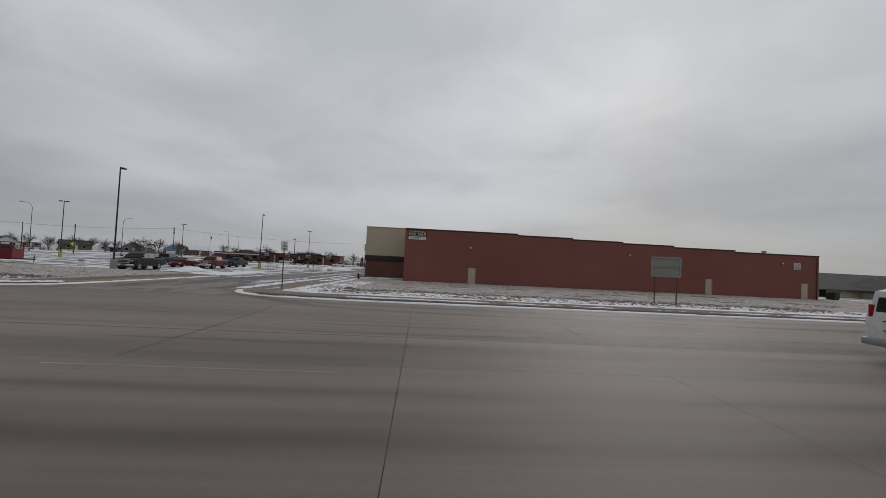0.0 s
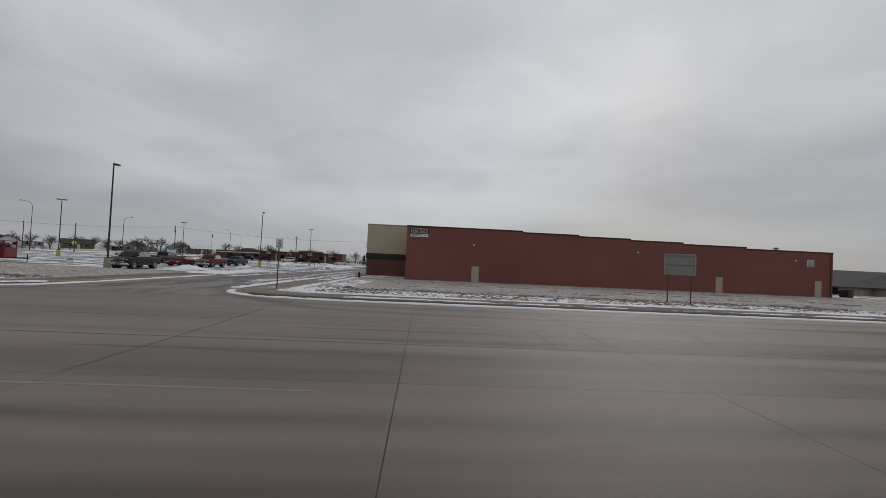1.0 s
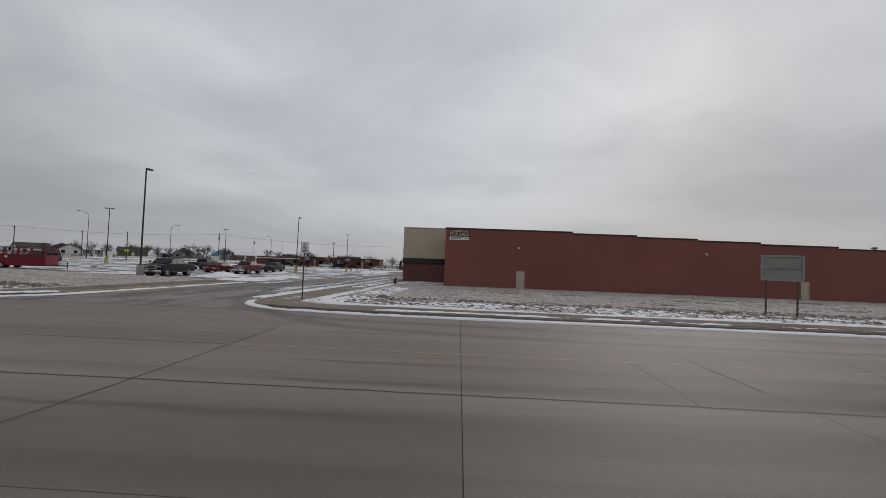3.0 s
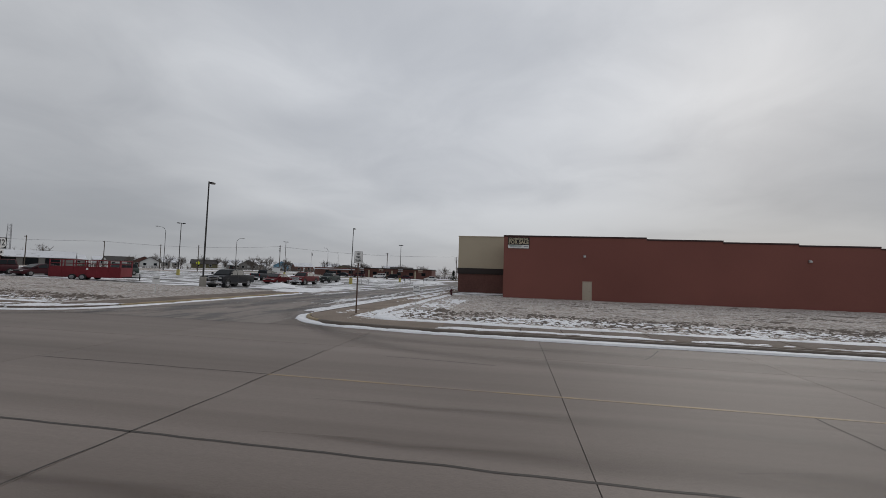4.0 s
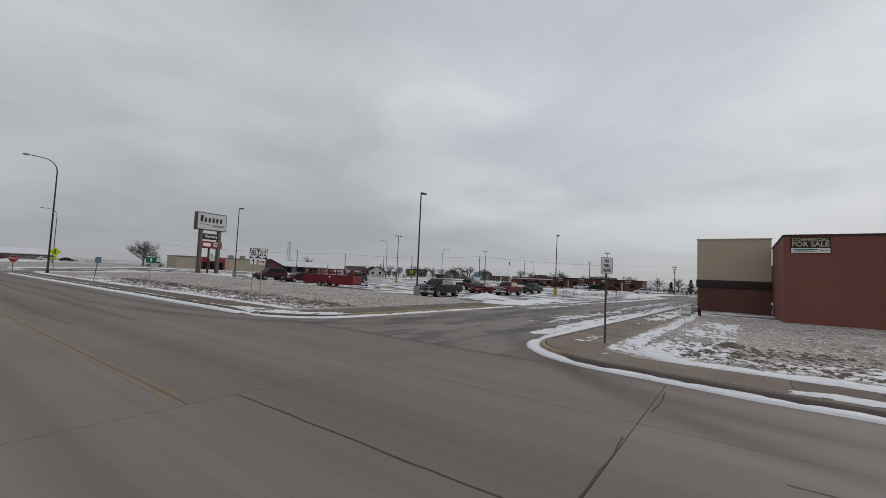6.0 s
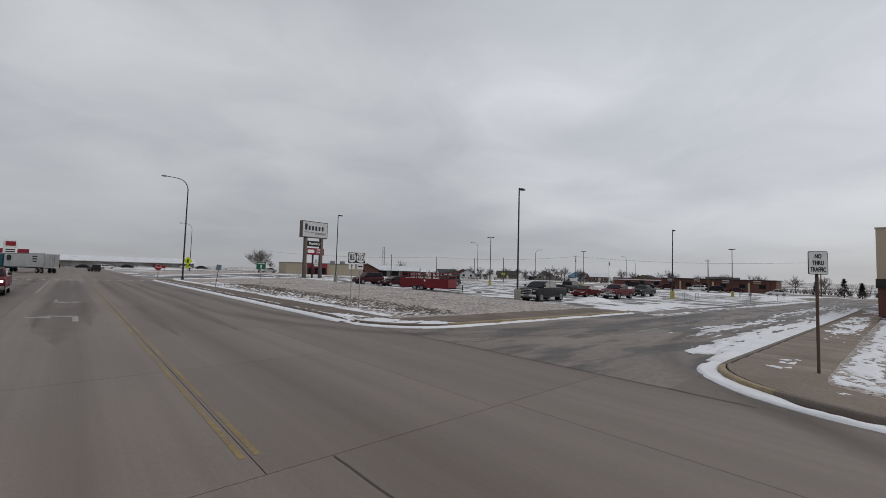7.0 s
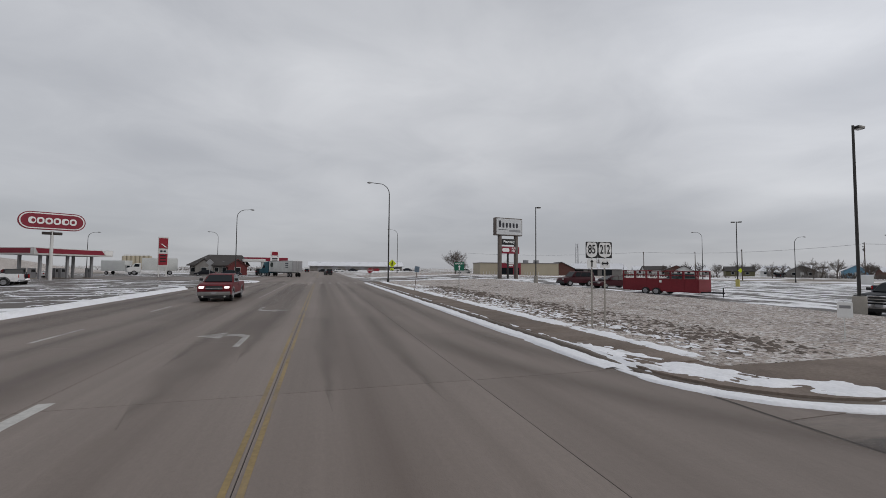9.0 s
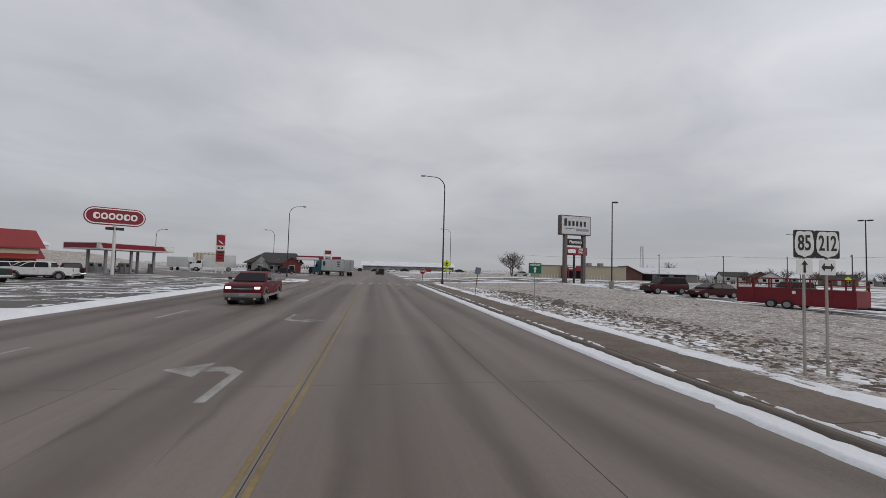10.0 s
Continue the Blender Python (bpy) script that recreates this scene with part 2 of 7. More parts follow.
M_sidingb = mat("light_blue_siding", (0.16, 0.33, 0.46), 0.7, var=0.08)
M_sidingg = mat("grey_siding", (0.20, 0.19, 0.18), 0.7, var=0.1)
M_sidingo = mat("olive_siding", (0.12, 0.11, 0.06), 0.7, var=0.1)
M_orange = mat("orange_stucco", (0.40, 0.17, 0.09), 0.8, var=0.1)
M_bark = mat("grey_bark", (0.115, 0.097, 0.085), 0.95, var=0.25, s1=2, s2=14)
M_pine = mat("dark_pine_needles", (0.022, 0.032, 0.02), 0.9, var=0.3, s1=1.0, s2=8)
M_wood = mat("weathered_utility_pole", (0.085, 0.068, 0.055), 0.9, var=0.2, s1=1, s2=14)
M_trlr = mat("red_trailer_paint", (0.155, 0.012, 0.019), 0.6, var=0.22, s1=0.8, s2=8)
M_box = mat("dirty_white_van_box", (0.50, 0.51, 0.50), 0.55, var=0.16, s1=0.5, s2=5)


def paint(name, col):
    m = mat(name, col, 0.42, 0.0, var=0.16, s1=0.8, s2=7, tint=tuple(c * 0.85 + 0.004 for c in col))
    m.node_tree.nodes["Principled BSDF"].inputs["Specular IOR Level"].default_value = 0.16
    return m


P_red = paint("red_car_paint", (0.12, 0.008, 0.013))
P_maroon = paint("maroon_car_paint", (0.05, 0.010, 0.015))
P_dark = paint("dark_grey_car_paint", (0.009, 0.010, 0.014))
P_green = paint("grey_green_car_paint", (0.03, 0.045, 0.042))
P_blueg = paint("slate_car_paint", (0.022, 0.028, 0.038))
P_white = paint("white_car_paint", (0.62, 0.62, 0.62))
P_tan = paint("tan_car_paint", (0.20, 0.17, 0.13))
P_teal = paint("teal_truck_paint", (0.03, 0.10, 0.13))


# ---- mesh helpers ----
def box(bm, x0, y0, z0, x1, y1, z1, bevel=0.0, m=None):
    """A box between two corners, with rounded edges if asked; m moves it."""
    r = bmesh.ops.create_cube(bm, size=1)["verts"]
    for v in r:
        v.co = Vector(((x0 + x1) / 2 + v.co.x * (x1 - x0), (y0 + y1) / 2 + v.co.y * (y1 - y0), (z0 + z1) / 2 + v.co.z * (z1 - z0)))
    if m is not None:
        for v in r:
            v.co = m @ v.co
    if bevel:
        es = list({e for v in r for e in v.link_edges})
        bmesh.ops.bevel(bm, geom=es, offset=bevel, segments=2, affect="EDGES", profile=0.6)
    return bm


def tube(bm, pts, radii, seg=10, cap=True):
    """A tapered tube through points."""
    rings = []
    pts = [Vector(p) for p in pts]
    for i, p in enumerate(pts):
        d = (pts[min(i + 1, len(pts) - 1)] - pts[max(i - 1, 0)]).normalized()
        u = d.cross(Vector((0.0, 1.0, 0.0) if abs(d.y) < 0.9 else (1.0, 0, 0))).normalized()
        w = d.cross(u)
        r = radii[i] if isinstance(radii, (list, tuple)) else radii
        rings.append([bm.verts.new(p + r * (math.cos(k * math.tau / seg) * u + math.sin(k * math.tau / seg) * w)) for k in range(seg)])
    for a, b in zip(rings, rings[1:]):
        for k in range(seg):
            bm.faces.new((a[k], a[(k + 1) % seg], b[(k + 1) % seg], b[k]))
    if cap:
        bm.faces.new(rings[0][::-1])
        bm.faces.new(rings[-1])
    return bm


def prism(bm, outline, axis, lo, hi, bevel=0.0):
    """An outline in a plane, drawn out along an axis from lo to hi."""
    def at(p, h):
        return Vector({"x": (h, p[0], p[1]), "y": (p[0], h, p[1]), "z": (p[0], p[1], h)}[axis])
    a = [bm.verts.new(at(p, lo)) for p in outline]
    b = [bm.verts.new(at(p, hi)) for p in outline]
    fs = [bm.faces.new(a), bm.faces.new(b[::-1])]
    for i in range(len(a)):
        j = (i + 1) % len(a)
        fs.append(bm.faces.new((a[j], a[i], b[i], b[j])))
    if bevel:
        es = [e for f in fs[:2] for e in f.edges]
        bmesh.ops.bevel(bm, geom=es, offset=bevel, segments=2, affect="EDGES", profile=0.6)
    return bm


def finish(name, bm, material, smooth=True):
    bmesh.ops.recalc_face_normals(bm, faces=bm.faces[:])
    me = bpy.data.meshes.new(name)
    bm.to_mesh(me)
    bm.free()
    me.materials.append(material)
    if smooth:
        me.set_sharp_from_angle(angle=radians(38))
        for p in me.polygons:
            p.use_smooth = True
    return me


def part(name, bm, material, parent, label=""):
    """Links a bmesh as one mesh object under a thing or a part."""
    ob = new(name, finish(name, bm, material))
    ob.parent = parent
    return tagged(ob, label)


def single(name, bm, material, label, category="", kind="", group=""):
    return tagged(new(name, finish(name, bm, material)), label, category, group, kind)


def thing(name, label, category, m=None, group="", kind=""):
    e = new(name)
    e.empty_display_size = 0.3
    if m is not None:
        e.matrix_basis = m
    return tagged(e, label, category, group, kind)


def B():
    return bmesh.new()


def lettering(text, size, material, parent, m, name="lettering", label="", width=None, weight=0.025):
    """Writing in the built-in font as a thin mesh, centred; width squeezes it to that many metres."""
    cu = bpy.data.curves.new(name, "FONT")
    cu.offset = weight * size
    cu.body, cu.size, cu.align_x, cu.align_y, cu.extrude, cu.resolution_u = text, size, "CENTER", "CENTER", 0.004, 3
    tmp = bpy.data.objects.new(name, cu)
    scene.collection.objects.link(tmp)
    bpy.context.view_layer.update()
    me = bpy.data.meshes.new_from_object(tmp)
    bpy.data.objects.remove(tmp)
    xs = [v.co.x for v in me.vertices]
    if width and xs:
        k = width / (max(xs) - min(xs))
        for v in me.vertices:
            v.co.x *= k
    for v in me.vertices:
        v.co = m @ v.co
    me.materials.clear()
    me.materials.append(material)
    ob = new(name, me)
    ob.parent = parent
    return tagged(ob, label)


def plate(bm, w, h, t, r=0.04, m=None, seg=5):
    """A flat rounded plate in the x-z plane, centred, facing -y."""
    r = min(r, w / 2 - 0.001, h / 2 - 0.001)
    out = []
    for cx, cz, a0 in ((w / 2 - r, h / 2 - r, 0), (-w / 2 + r, h / 2 - r, 90), (-w / 2 + r, -h / 2 + r, 180), (w / 2 - r, -h / 2 + r, 270)):
        for k in range(seg + 1):
            a = radians(a0 + 90 * k / seg)
            out.append((cx + r * math.cos(a), cz + r * math.sin(a)))
    n0 = len(bm.verts)
    prism(bm, out, "y", -t / 2, t / 2)
    if m is not None:
        bm.verts.ensure_lookup_table()
        for v in bm.verts[n0:]:
            v.co = m @ v.co
    return bm


def shape(bm, outline, y0, y1, m=None):
    n0 = len(bm.verts)
    prism(bm, outline, "y", y0, y1)
    if m is not None:
        bm.verts.ensure_lookup_table()
        for v in bm.verts[n0:]:
            v.co = m @ v.co
    return bm


FLATTEXT = pose(0, 0, 0, 90)


def on_face(x, y, z):
    """Writing upright on a face that looks to -y."""
    return Matrix.Translation((x, y, z)) @ FLATTEXT


# ---- ground, roads, kerbs ----
KERB_H = 0.13


def land(x, y):
    """Height of the land: level along the main road, then a plane that falls to the east and rises to the north."""
    east = min(max((x - 1.0) / 20.0, 0.0), 1.0)
    return east * (-0.10 - 0.014 * (min(max(x, 21.0), 100.0) - 21.0) + 0.012 * (min(max(y, -15.0), 90.0) - 2.0))


def ground_z(x, y):
    """Height of the bare ground, lower under the lots and lawns that lie on it."""
    return land(x, y) - (0.4 if 1.0 < x < 103 and -131 < y < 76 else 0.07)


bm = B()
ex = [-4000, -1500, -600, -250, -120, -60, -25, 0, 0.9, 1.1, 11, 21, 40, 60, 80, 100, 102.9, 103.1, 160, 300, 700, 1600, 4000]
ey = [-4000, -1500, -600, -250, -131.1, -130.9, -60, -25, -15, 0, 25, 60, 75.9, 76.1, 90, 120, 250, 600, 1500, 4000]
grid = [[bm.verts.new((x, y, ground_z(x, y))) for y in ey] for x in ex]
for i in range(len(ex) - 1):
    for j in range(len(ey) - 1):
        bm.faces.new((grid[i][j], grid[i + 1][j], grid[i + 1][j + 1], grid[i][j + 1]))
single("ground", bm, M_far, "brown winter prairie with thin snow reaching the horizon", "ground", "structure")


def sheet(name, outline, z, material, label, category, thick=0.3):
    bm = B()
    prism(bm, outline, "z", z - thick, z)
    return single(name, bm, material, label, category, "structure")


def carpet(name, x0, x1, nx, y0, y1, ny, height, material, label, category, inside=None, kind="structure"):
    """A sheet of land with a height of its own at every point, closed by an edge that goes down."""
    bm = B()
    vs = {}
    for i in range(nx + 1):
        for j in range(ny + 1):
            x, y = x0 + (x1 - x0) * i / nx, y0 + (y1 - y0) * j / ny
            if inside:
                x, y = inside(x, y)
            vs[i, j] = bm.verts.new((x, y, height(x, y)))
    for i in range(nx):
        for j in range(ny):
            bm.faces.new((vs[i, j], vs[i + 1, j], vs[i + 1, j + 1], vs[i, j + 1]))
    rim = [e for e in bm.edges if e.is_boundary]
    r = bmesh.ops.extrude_edge_only(bm, edges=rim)
    for v in r["geom"]:
        if isinstance(v, bmesh.types.BMVert):
            v.co.z -= 0.4
    return single(name, bm, material, label, category, kind)


def rough(x, y, a=0.03, s=0.7):
    return a * noise.noise(Vector((x * s, y * s, 3.1))) + 0.4 * a * noise.noise(Vector((x * s * 4, y * s * 4, 9.0)))


road = sheet("road", [(-19.8, -300), (0.0, -300), (0.0, 420), (-19.8, 420)], -0.014, M_joint, "tyre-worn grey concrete main road, damp and salted", "road")
sheet("driveway_apron", [(-80, -62), (-19.8, -62), (-19.8, -2), (-80, -2)], -0.004, M_concrete, "plain worn concrete driveway apron beside the main road", "driveway")
carpet("side_road", -0.002, 130, 66, -18.0, -8.2, 6, lambda x, y: land(x, y) - 0.006, M_asphalt, "dark patched asphalt side road with thin snow", "road")
sheet("forecourt", [(-130, -2), (-20.2, -2), (-20.2, 130), (-130, 130)], 0.03, M_fore, "asphalt forecourt patched with blown snow", "forecourt")
carpet("cross_road", 0.0, 36, 18, 53.0, 76.0, 10, lambda x, y: land(x, y) - 0.02, M_fore, "damp asphalt cross road at the junction", "road")
sheet("cross_road", [(-90, 84), (-19.8, 62), (-19.8, 84), (-90, 104)], 0.036, M_asphalt, "damp asphalt cross road at the junction", "road")
carpet("parking_lot", 20.5, 103, 40, -8.2, 70, 30, lambda x, y: land(x, y) - 0.015, M_lot, "asphalt parking lot streaked with blown snow", "parking lot")
carpet("lawn_north", 1.96, 20.8, 70, -5.5, 52.6, 190, lambda x, y: KERB_H - 0.02 + land(x, y) + rough(x, y, 0.035, 0.9), M_grass, "flat frosted brown lawn beside the road", "lawn")
carpet("lawn_south", 2.0, 31.5, 90, -130, -20.04, 240, lambda x, y: KERB_H - 0.02 + land(x, y) + rough(x, y, 0.04, 0.8), M_grass, "frosted brown lawn in front of the brick building", "lawn")
carpet("lawn_far_north", 3, 103, 40, 76.0, 112, 16, lambda x, y: land(x, y) + 0.03 + rough(x, y, 0.05, 0.4), M_grass, "low frosted lawn beyond the junction", "lawn")
carpet("store_yard", 31.5, 104, 30, -130, -18.0, 30, lambda x, y: land(x, y) + 0.02, M_lot, "snowy yard round the store", "yard")

sheet("road_edge", [(0.0, -18.01), (3.6, -18.01), (3.3, -19.3), (1.5, -21.8), (0.6, -30), (0.0, -30)], -0.003, M_concrete, "plain concrete road edge at the rounded corner", "road")
sheet("road_edge", [(0.0, -8.19), (0.0, -3.7), (0.3, -4.0), (1.0, -6.8), (2.2, -7.9), (2.3, -8.19)], -0.003, M_concrete, "plain concrete road edge at the rounded corner", "road")

# kerbs: a line, a width to its inner side, real steps
def arc(cx, cy, r, a0, a1, n=8):
    return [(cx + r * math.cos(radians(a0 + (a1 - a0) * k / n)), cy + r * math.sin(radians(a0 + (a1 - a0) * k / n))) for k in range(n + 1)]


def resample(line, step):
    out, pts = [], [Vector(p) for p in line]
    for a, b in zip(pts, pts[1:]):
        k = max(1, int((b - a).length / step))
        out += [a.lerp(b, i / k) for i in range(k)]
    return out + [pts[-1]]


def sides(pts):
    nor = []
    for i in range(len(pts)):
        d = (pts[min(i + 1, len(pts) - 1)] - pts[max(i - 1, 0)]).normalized()
        nor.append(Vector((-d.y, d.x)))
    return nor


def ribbon(bm, pts, rows, zf):
    """A strip along points; rows are (offset to the left, height) across it."""
    nor = sides(pts)
    prev = None
    for p, nv in zip(pts, nor):
        line = []
        for off, h in rows:
            q = p + nv * off
            line.append(bm.verts.new((q.x, q.y, zf(p.x, p.y) + h)))
        if prev:
            for k in range(len(line) - 1):
                bm.faces.new((prev[k], prev[k + 1], line[k + 1], line[k]))
        prev = line
    return bm


NORTH_KERB = [(0.0, 51.0), (0.0, -4.7)] + arc(3.0, -5.2, 3.0, 180, 270)[1:] + [(20.5, -8.2)]
SOUTH_KERB = [(60, -18.0), (4.5, -18.0)] + arc(4.0, -21.4, 3.4, 90, 172, 10)[1:] + [(0.15, -24.0), (-0.05, -30), (-0.1, -160)]
WEST_KERB = [(-19.8, -2.0), (-19.8, 34.0)] + arc(-25.3, 34.0, 5.5, 0, 70, 6)[1:]


def kerb(line, material, label, top=KERB_H, drop=0.0):
    """A kerb along a line; with drop it sinks by that much towards its end."""
    bm = B()
    a, far = Vector(line[0]), (Vector(line[-1]) - Vector(line[0])).length
    ribbon(bm, resample(line, 0.8), [(0.0, -0.25), (0.0, top - 0.03), (0.03, top), (0.16, top), (0.18, -0.2)], lambda x, y: land(x, y) - drop * (Vector((x, y)) - a).length / far)
    bm.verts.ensure_lookup_table()
    bm.faces.new(bm.verts[:5])
    bm.faces.new(bm.verts[-5:][::-1])
    return single("kerb", bm, material, label, "kerb", "structure")


kerb([(0.0, 51.0), (0.0, -2.9)], M_kerb, "grey concrete kerb along the main road")
kerb([(0.0, -2.905), (0.0, -4.7)], M_kerb, "grey kerb end sloping down to the ramp", drop=0.08)
kerb(NORTH_KERB[1:-1], M_kerb, "dropped grey kerb of the corner ramp", 0.05)
kerb(NORTH_KERB[-2:], M_kerby, "worn yellow painted kerb round the lot corner")
kerb(SOUTH_KERB[:3], M_kerb, "grey concrete kerb along the side road")
kerb(SOUTH_KERB[2:9], M_kerby, "rounded kerb with worn yellow paint at the corner")
kerb(SOUTH_KERB[8:], M_kerb, "grey concrete kerb along the store lawn")
kerb(WEST_KERB, M_kerb, "grey concrete kerb along the forecourt")
kerb(arc(-21.5, 54, 5.5, -70, 70, 10), M_kerb, "grey concrete kerb of the junction island")

# sidewalk slabs, one by one
def slab_mesh(w, l, t=0.12):
    bm = B()
    box(bm, -w / 2, -l / 2, -t, w / 2, l / 2, 0, bevel=0.012)
    return finish("paving_slab", bm, M_walk)


def slabs(owner_label, places, w, l, material):
    """A walk of single slabs; places are x, y, z and a turn."""
    me = slab_mesh(w, l)
    me.materials.clear()
    me.materials.append(material)
    own = thing("pavement", owner_label, "pavement", kind="structure")
    for x, y, z, a in places:
        ob = new("paving_slab", me)
        ob.matrix_basis = pose(x, y, z, random.uniform(-0.3, 0.3), random.uniform(-0.3, 0.3), a)
        ob.parent = own
    return own


slabs("dark muddy concrete sidewalk along the lawn", [(1.1, -4.2 + 1.52 * k, KERB_H - 0.004, 0) for k in range(37)], 1.75, 1.5, M_walkdark)
slabs("dark muddy concrete sidewalk before the store lawn", [(1.15, -25.46 - 1.52 * k, KERB_H - 0.004, 0) for k in range(50)], 1.75, 1.5, M_walkdark)
slabs("tan concrete sidewalk along the side road", [(4.6 + 1.52 * k, -19.15, KERB_H - 0.004 + land(4.6 + 1.52 * k, -19.15), 90) for k in range(36)], 1.9, 1.5, M_walk)
bm = B()
prism(bm, arc(4.0, -21.4, 3.2, 95, 172, 8) + [(0.32, -24.7), (2.1, -24.7), (2.15, -21.4), (2.9, -20.22), (4.0, -20.12)], "z", -0.1, KERB_H - 0.008)
single("pavement", bm, M_walk, "tan concrete corner of the sidewalk", "pavement", "structure")
bm = B()
prism(bm, arc(3.0, -5.2, 2.88, 175, 268, 8) + [(20.5, -8.07), (20.5, -5.4), (2.0, -5.4), (2.0, -4.95)], "z", -0.15, KERB_H - 0.03)
strip = single("pavement", bm, M_walkdark, "dark bare strip between the yellow kerb and lawn", "pavement", "structure")
for v in strip.data.vertices:
    v.co.z += land(v.co.x, v.co.y)

# snow along kerbs, lawn edges and the lots
def scraps(line, lo, hi, thr, h, zf, seed, label, material=None, ds=0.10, do=0.07, along=1.0, name="snow_bank", cat="snow", core=0.55, grain=1.0, lift=0.0, slow=1.0):
    """A ragged bed of snow or soil beside a line, from lo to hi across it: thick where slow and quick noise agree, and sunk into the ground elsewhere."""
    pts = resample(line, ds)
    nor = sides(pts)
    no = max(3, int((hi - lo) / do))
    verts, faces, idx = [], [], {}
    N3 = noise.noise
    deep = {}
    last = len(pts) - 1
    for i in range(last + 1):
        sl = i * ds
        end = 0.5 * max(0.0, 1.0 - 1.2 * min(sl, (last - i) * ds))
        for j in range(no + 1):
            u = j / no
            o = lo + (hi - lo) * u
            c = abs(2 * u - 1)
            deep[i, j] = core * (1.0 - c ** 2.5) - 0.9 * c ** 10 + slow * (0.55 * N3(Vector((sl * 0.22 * along, o * 0.6, seed))) + 0.42 * N3(Vector((sl * 0.9 * along, o * 1.7, seed + 3.3)))) + grain * (0.30 * N3(Vector((sl * 3.1 * along, o * 4.6, seed + 7.7))) + 0.2 * N3(Vector((sl * 7.0 * along, o * 9.0, seed + 1.7)))) - thr - end
    for i in range(last):
        for j in range(no):
            ks = ((i, j), (i + 1, j), (i + 1, j + 1), (i, j + 1))
            if max(deep[k] for k in ks) <= 0.0:
                continue
            f = []
            for k in ks:
                if k not in idx:
                    t = deep[k]
                    q = pts[k[0]] + nor[k[0]] * (lo + (hi - lo) * k[1] / no)
                    e = min(max(t * 2.0, 0.0), 1.0)
                    idx[k] = len(verts)
                    verts.append((q.x, q.y, zf(q.x, q.y) + 0.002 + lift + (h * (0.15 * min(t * 12, 1.0) + 0.85 * e * e * (3 - 2 * e)) if t > 0 else max(t * 0.25, -0.05))))
                f.append(idx[k])
            faces.append(f)
    me = bpy.data.meshes.new(name)
    me.from_pydata(verts, [], faces)
    me.materials.append(material or M_snow)
    for pl in me.polygons:
        pl.use_smooth = True
    me.update()
    return tagged(new(name, me), label, cat, "", "stuff")


def lawn(x, y):
    return KERB_H - 0.02 + land(x, y) + (rough(x, y, 0.035, 0.9) if y > -15 else rough(x, y, 0.04, 0.8))


def walkz(x, y):
    return KERB_H + land(x, y)


KS = "white ploughed snow lying along the kerb"
LS = "thin torn snow lying over the lawn edge"
CL = "dark frozen soil clods along the lawn edge"
def ramp(x, y):
    """Height of the corner ramp: the walk inside the rounded kerb, the road outside it."""
    d = 3.0 - math.hypot(x - 3.0, y + 5.2) if x < 3.0 and y < -5.2 else (x if y >= -5.2 else y + 8.2)
    return 0.105 * min(max(d / 0.25, 0.0), 1.0) + land(x, y)


NK = (0.0, 51.0), (0.0, -4.7)
scraps(NK, -0.62, 0.05, -0.10, 0.07, lambda x, y: 0.0, 1.0, KS, along=0.6, ds=0.08, do=0.05, grain=1.1)
scraps(NK, 0.17, 0.36, 0.50, 0.025, walkz, 2.0, "thin broken snow along the kerb back", along=0.9, do=0.045, ds=0.08, grain=1.8, slow=0.6)
scraps(NORTH_KERB[1:], -0.44, 0.04, 0.04, 0.05, land, 3.0, KS, along=0.5, ds=0.08, do=0.05, grain=1.2)
scraps([(0.35, -1.7), (0.5, -4.4), (1.6, -6.8), (3.6, -7.8)], -0.95, 0.75, 0.22, 0.05, ramp, 4.0, "white snow heaped over the corner ramp", along=0.7, ds=0.07, do=0.06, grain=1.3)
scraps([(2.05, 51), (2.05, -5.2)], -0.25, 0.75, 0.30, 0.04, lawn, 5.0, LS, along=0.7, ds=0.07, do=0.06, grain=1.4, lift=0.012)
scraps([(2.2, 40), (2.2, -5.2)], 0.3, 3.6, 0.46, 0.03, lawn, 6.0, LS, along=1.0, ds=0.07, do=0.06, core=0.25, grain=2.2, slow=0.7, lift=0.012)
scraps([(2.2, 34), (2.2, -5.2)], 0.25, 6.0, 0.46, 0.045, lawn, 7.0, CL, M_soil, along=2.0, ds=0.07, do=0.06, name="soil_clods", cat="soil", core=0.22, grain=2.8, slow=0.4, lift=0.010)
scraps([(3.0, 40), (3.0, -5.2)], 3.5, 15.0, 0.70, 0.03, lawn, 8.0, CL, M_soil, ds=0.12, do=0.10, name="soil_clods", cat="soil", core=0.20, grain=1.8, lift=0.008)
scraps(SOUTH_KERB[1:], -0.50, 0.05, -0.25, 0.06, land, 9.0, KS, along=0.4, ds=0.08, do=0.05, grain=1.1)
scraps(SOUTH_KERB[:2], -0.7, 0.05, 0.1, 0.06, land, 10.0, KS, along=0.6, grain=1.3)
scraps([(70, -16.8), (5.5, -17.0)], -1.0, 1.0, 0.38, 0.02, land, 11.0, "thin snow drifted over the asphalt edge", along=0.2, grain=2.0, slow=1.0, ds=0.08)
scraps([(100, -14.6), (9, -15.2)], -1.6, 1.2, 0.66, 0.015, land, 12.0, "thin snow drifted over the side road", along=0.13, ds=0.12, do=0.06, grain=2.0, slow=1.0)
scraps([(100, -9.4), (20, -9.8)], -1.2, 1.2, 0.52, 0.015, land, 12.5, "thin snow drifted over the side road", along=0.13, ds=0.12, do=0.06, grain=2.0, slow=1.0)
scraps([(3.4, -20.5), (2.25, -22.5), (2.15, -40), (2.15, -100)], -0.25, 0.85, 0.26, 0.05, lawn, 13.0, LS, along=0.6, ds=0.09, do=0.06, grain=1.4, lift=0.012)
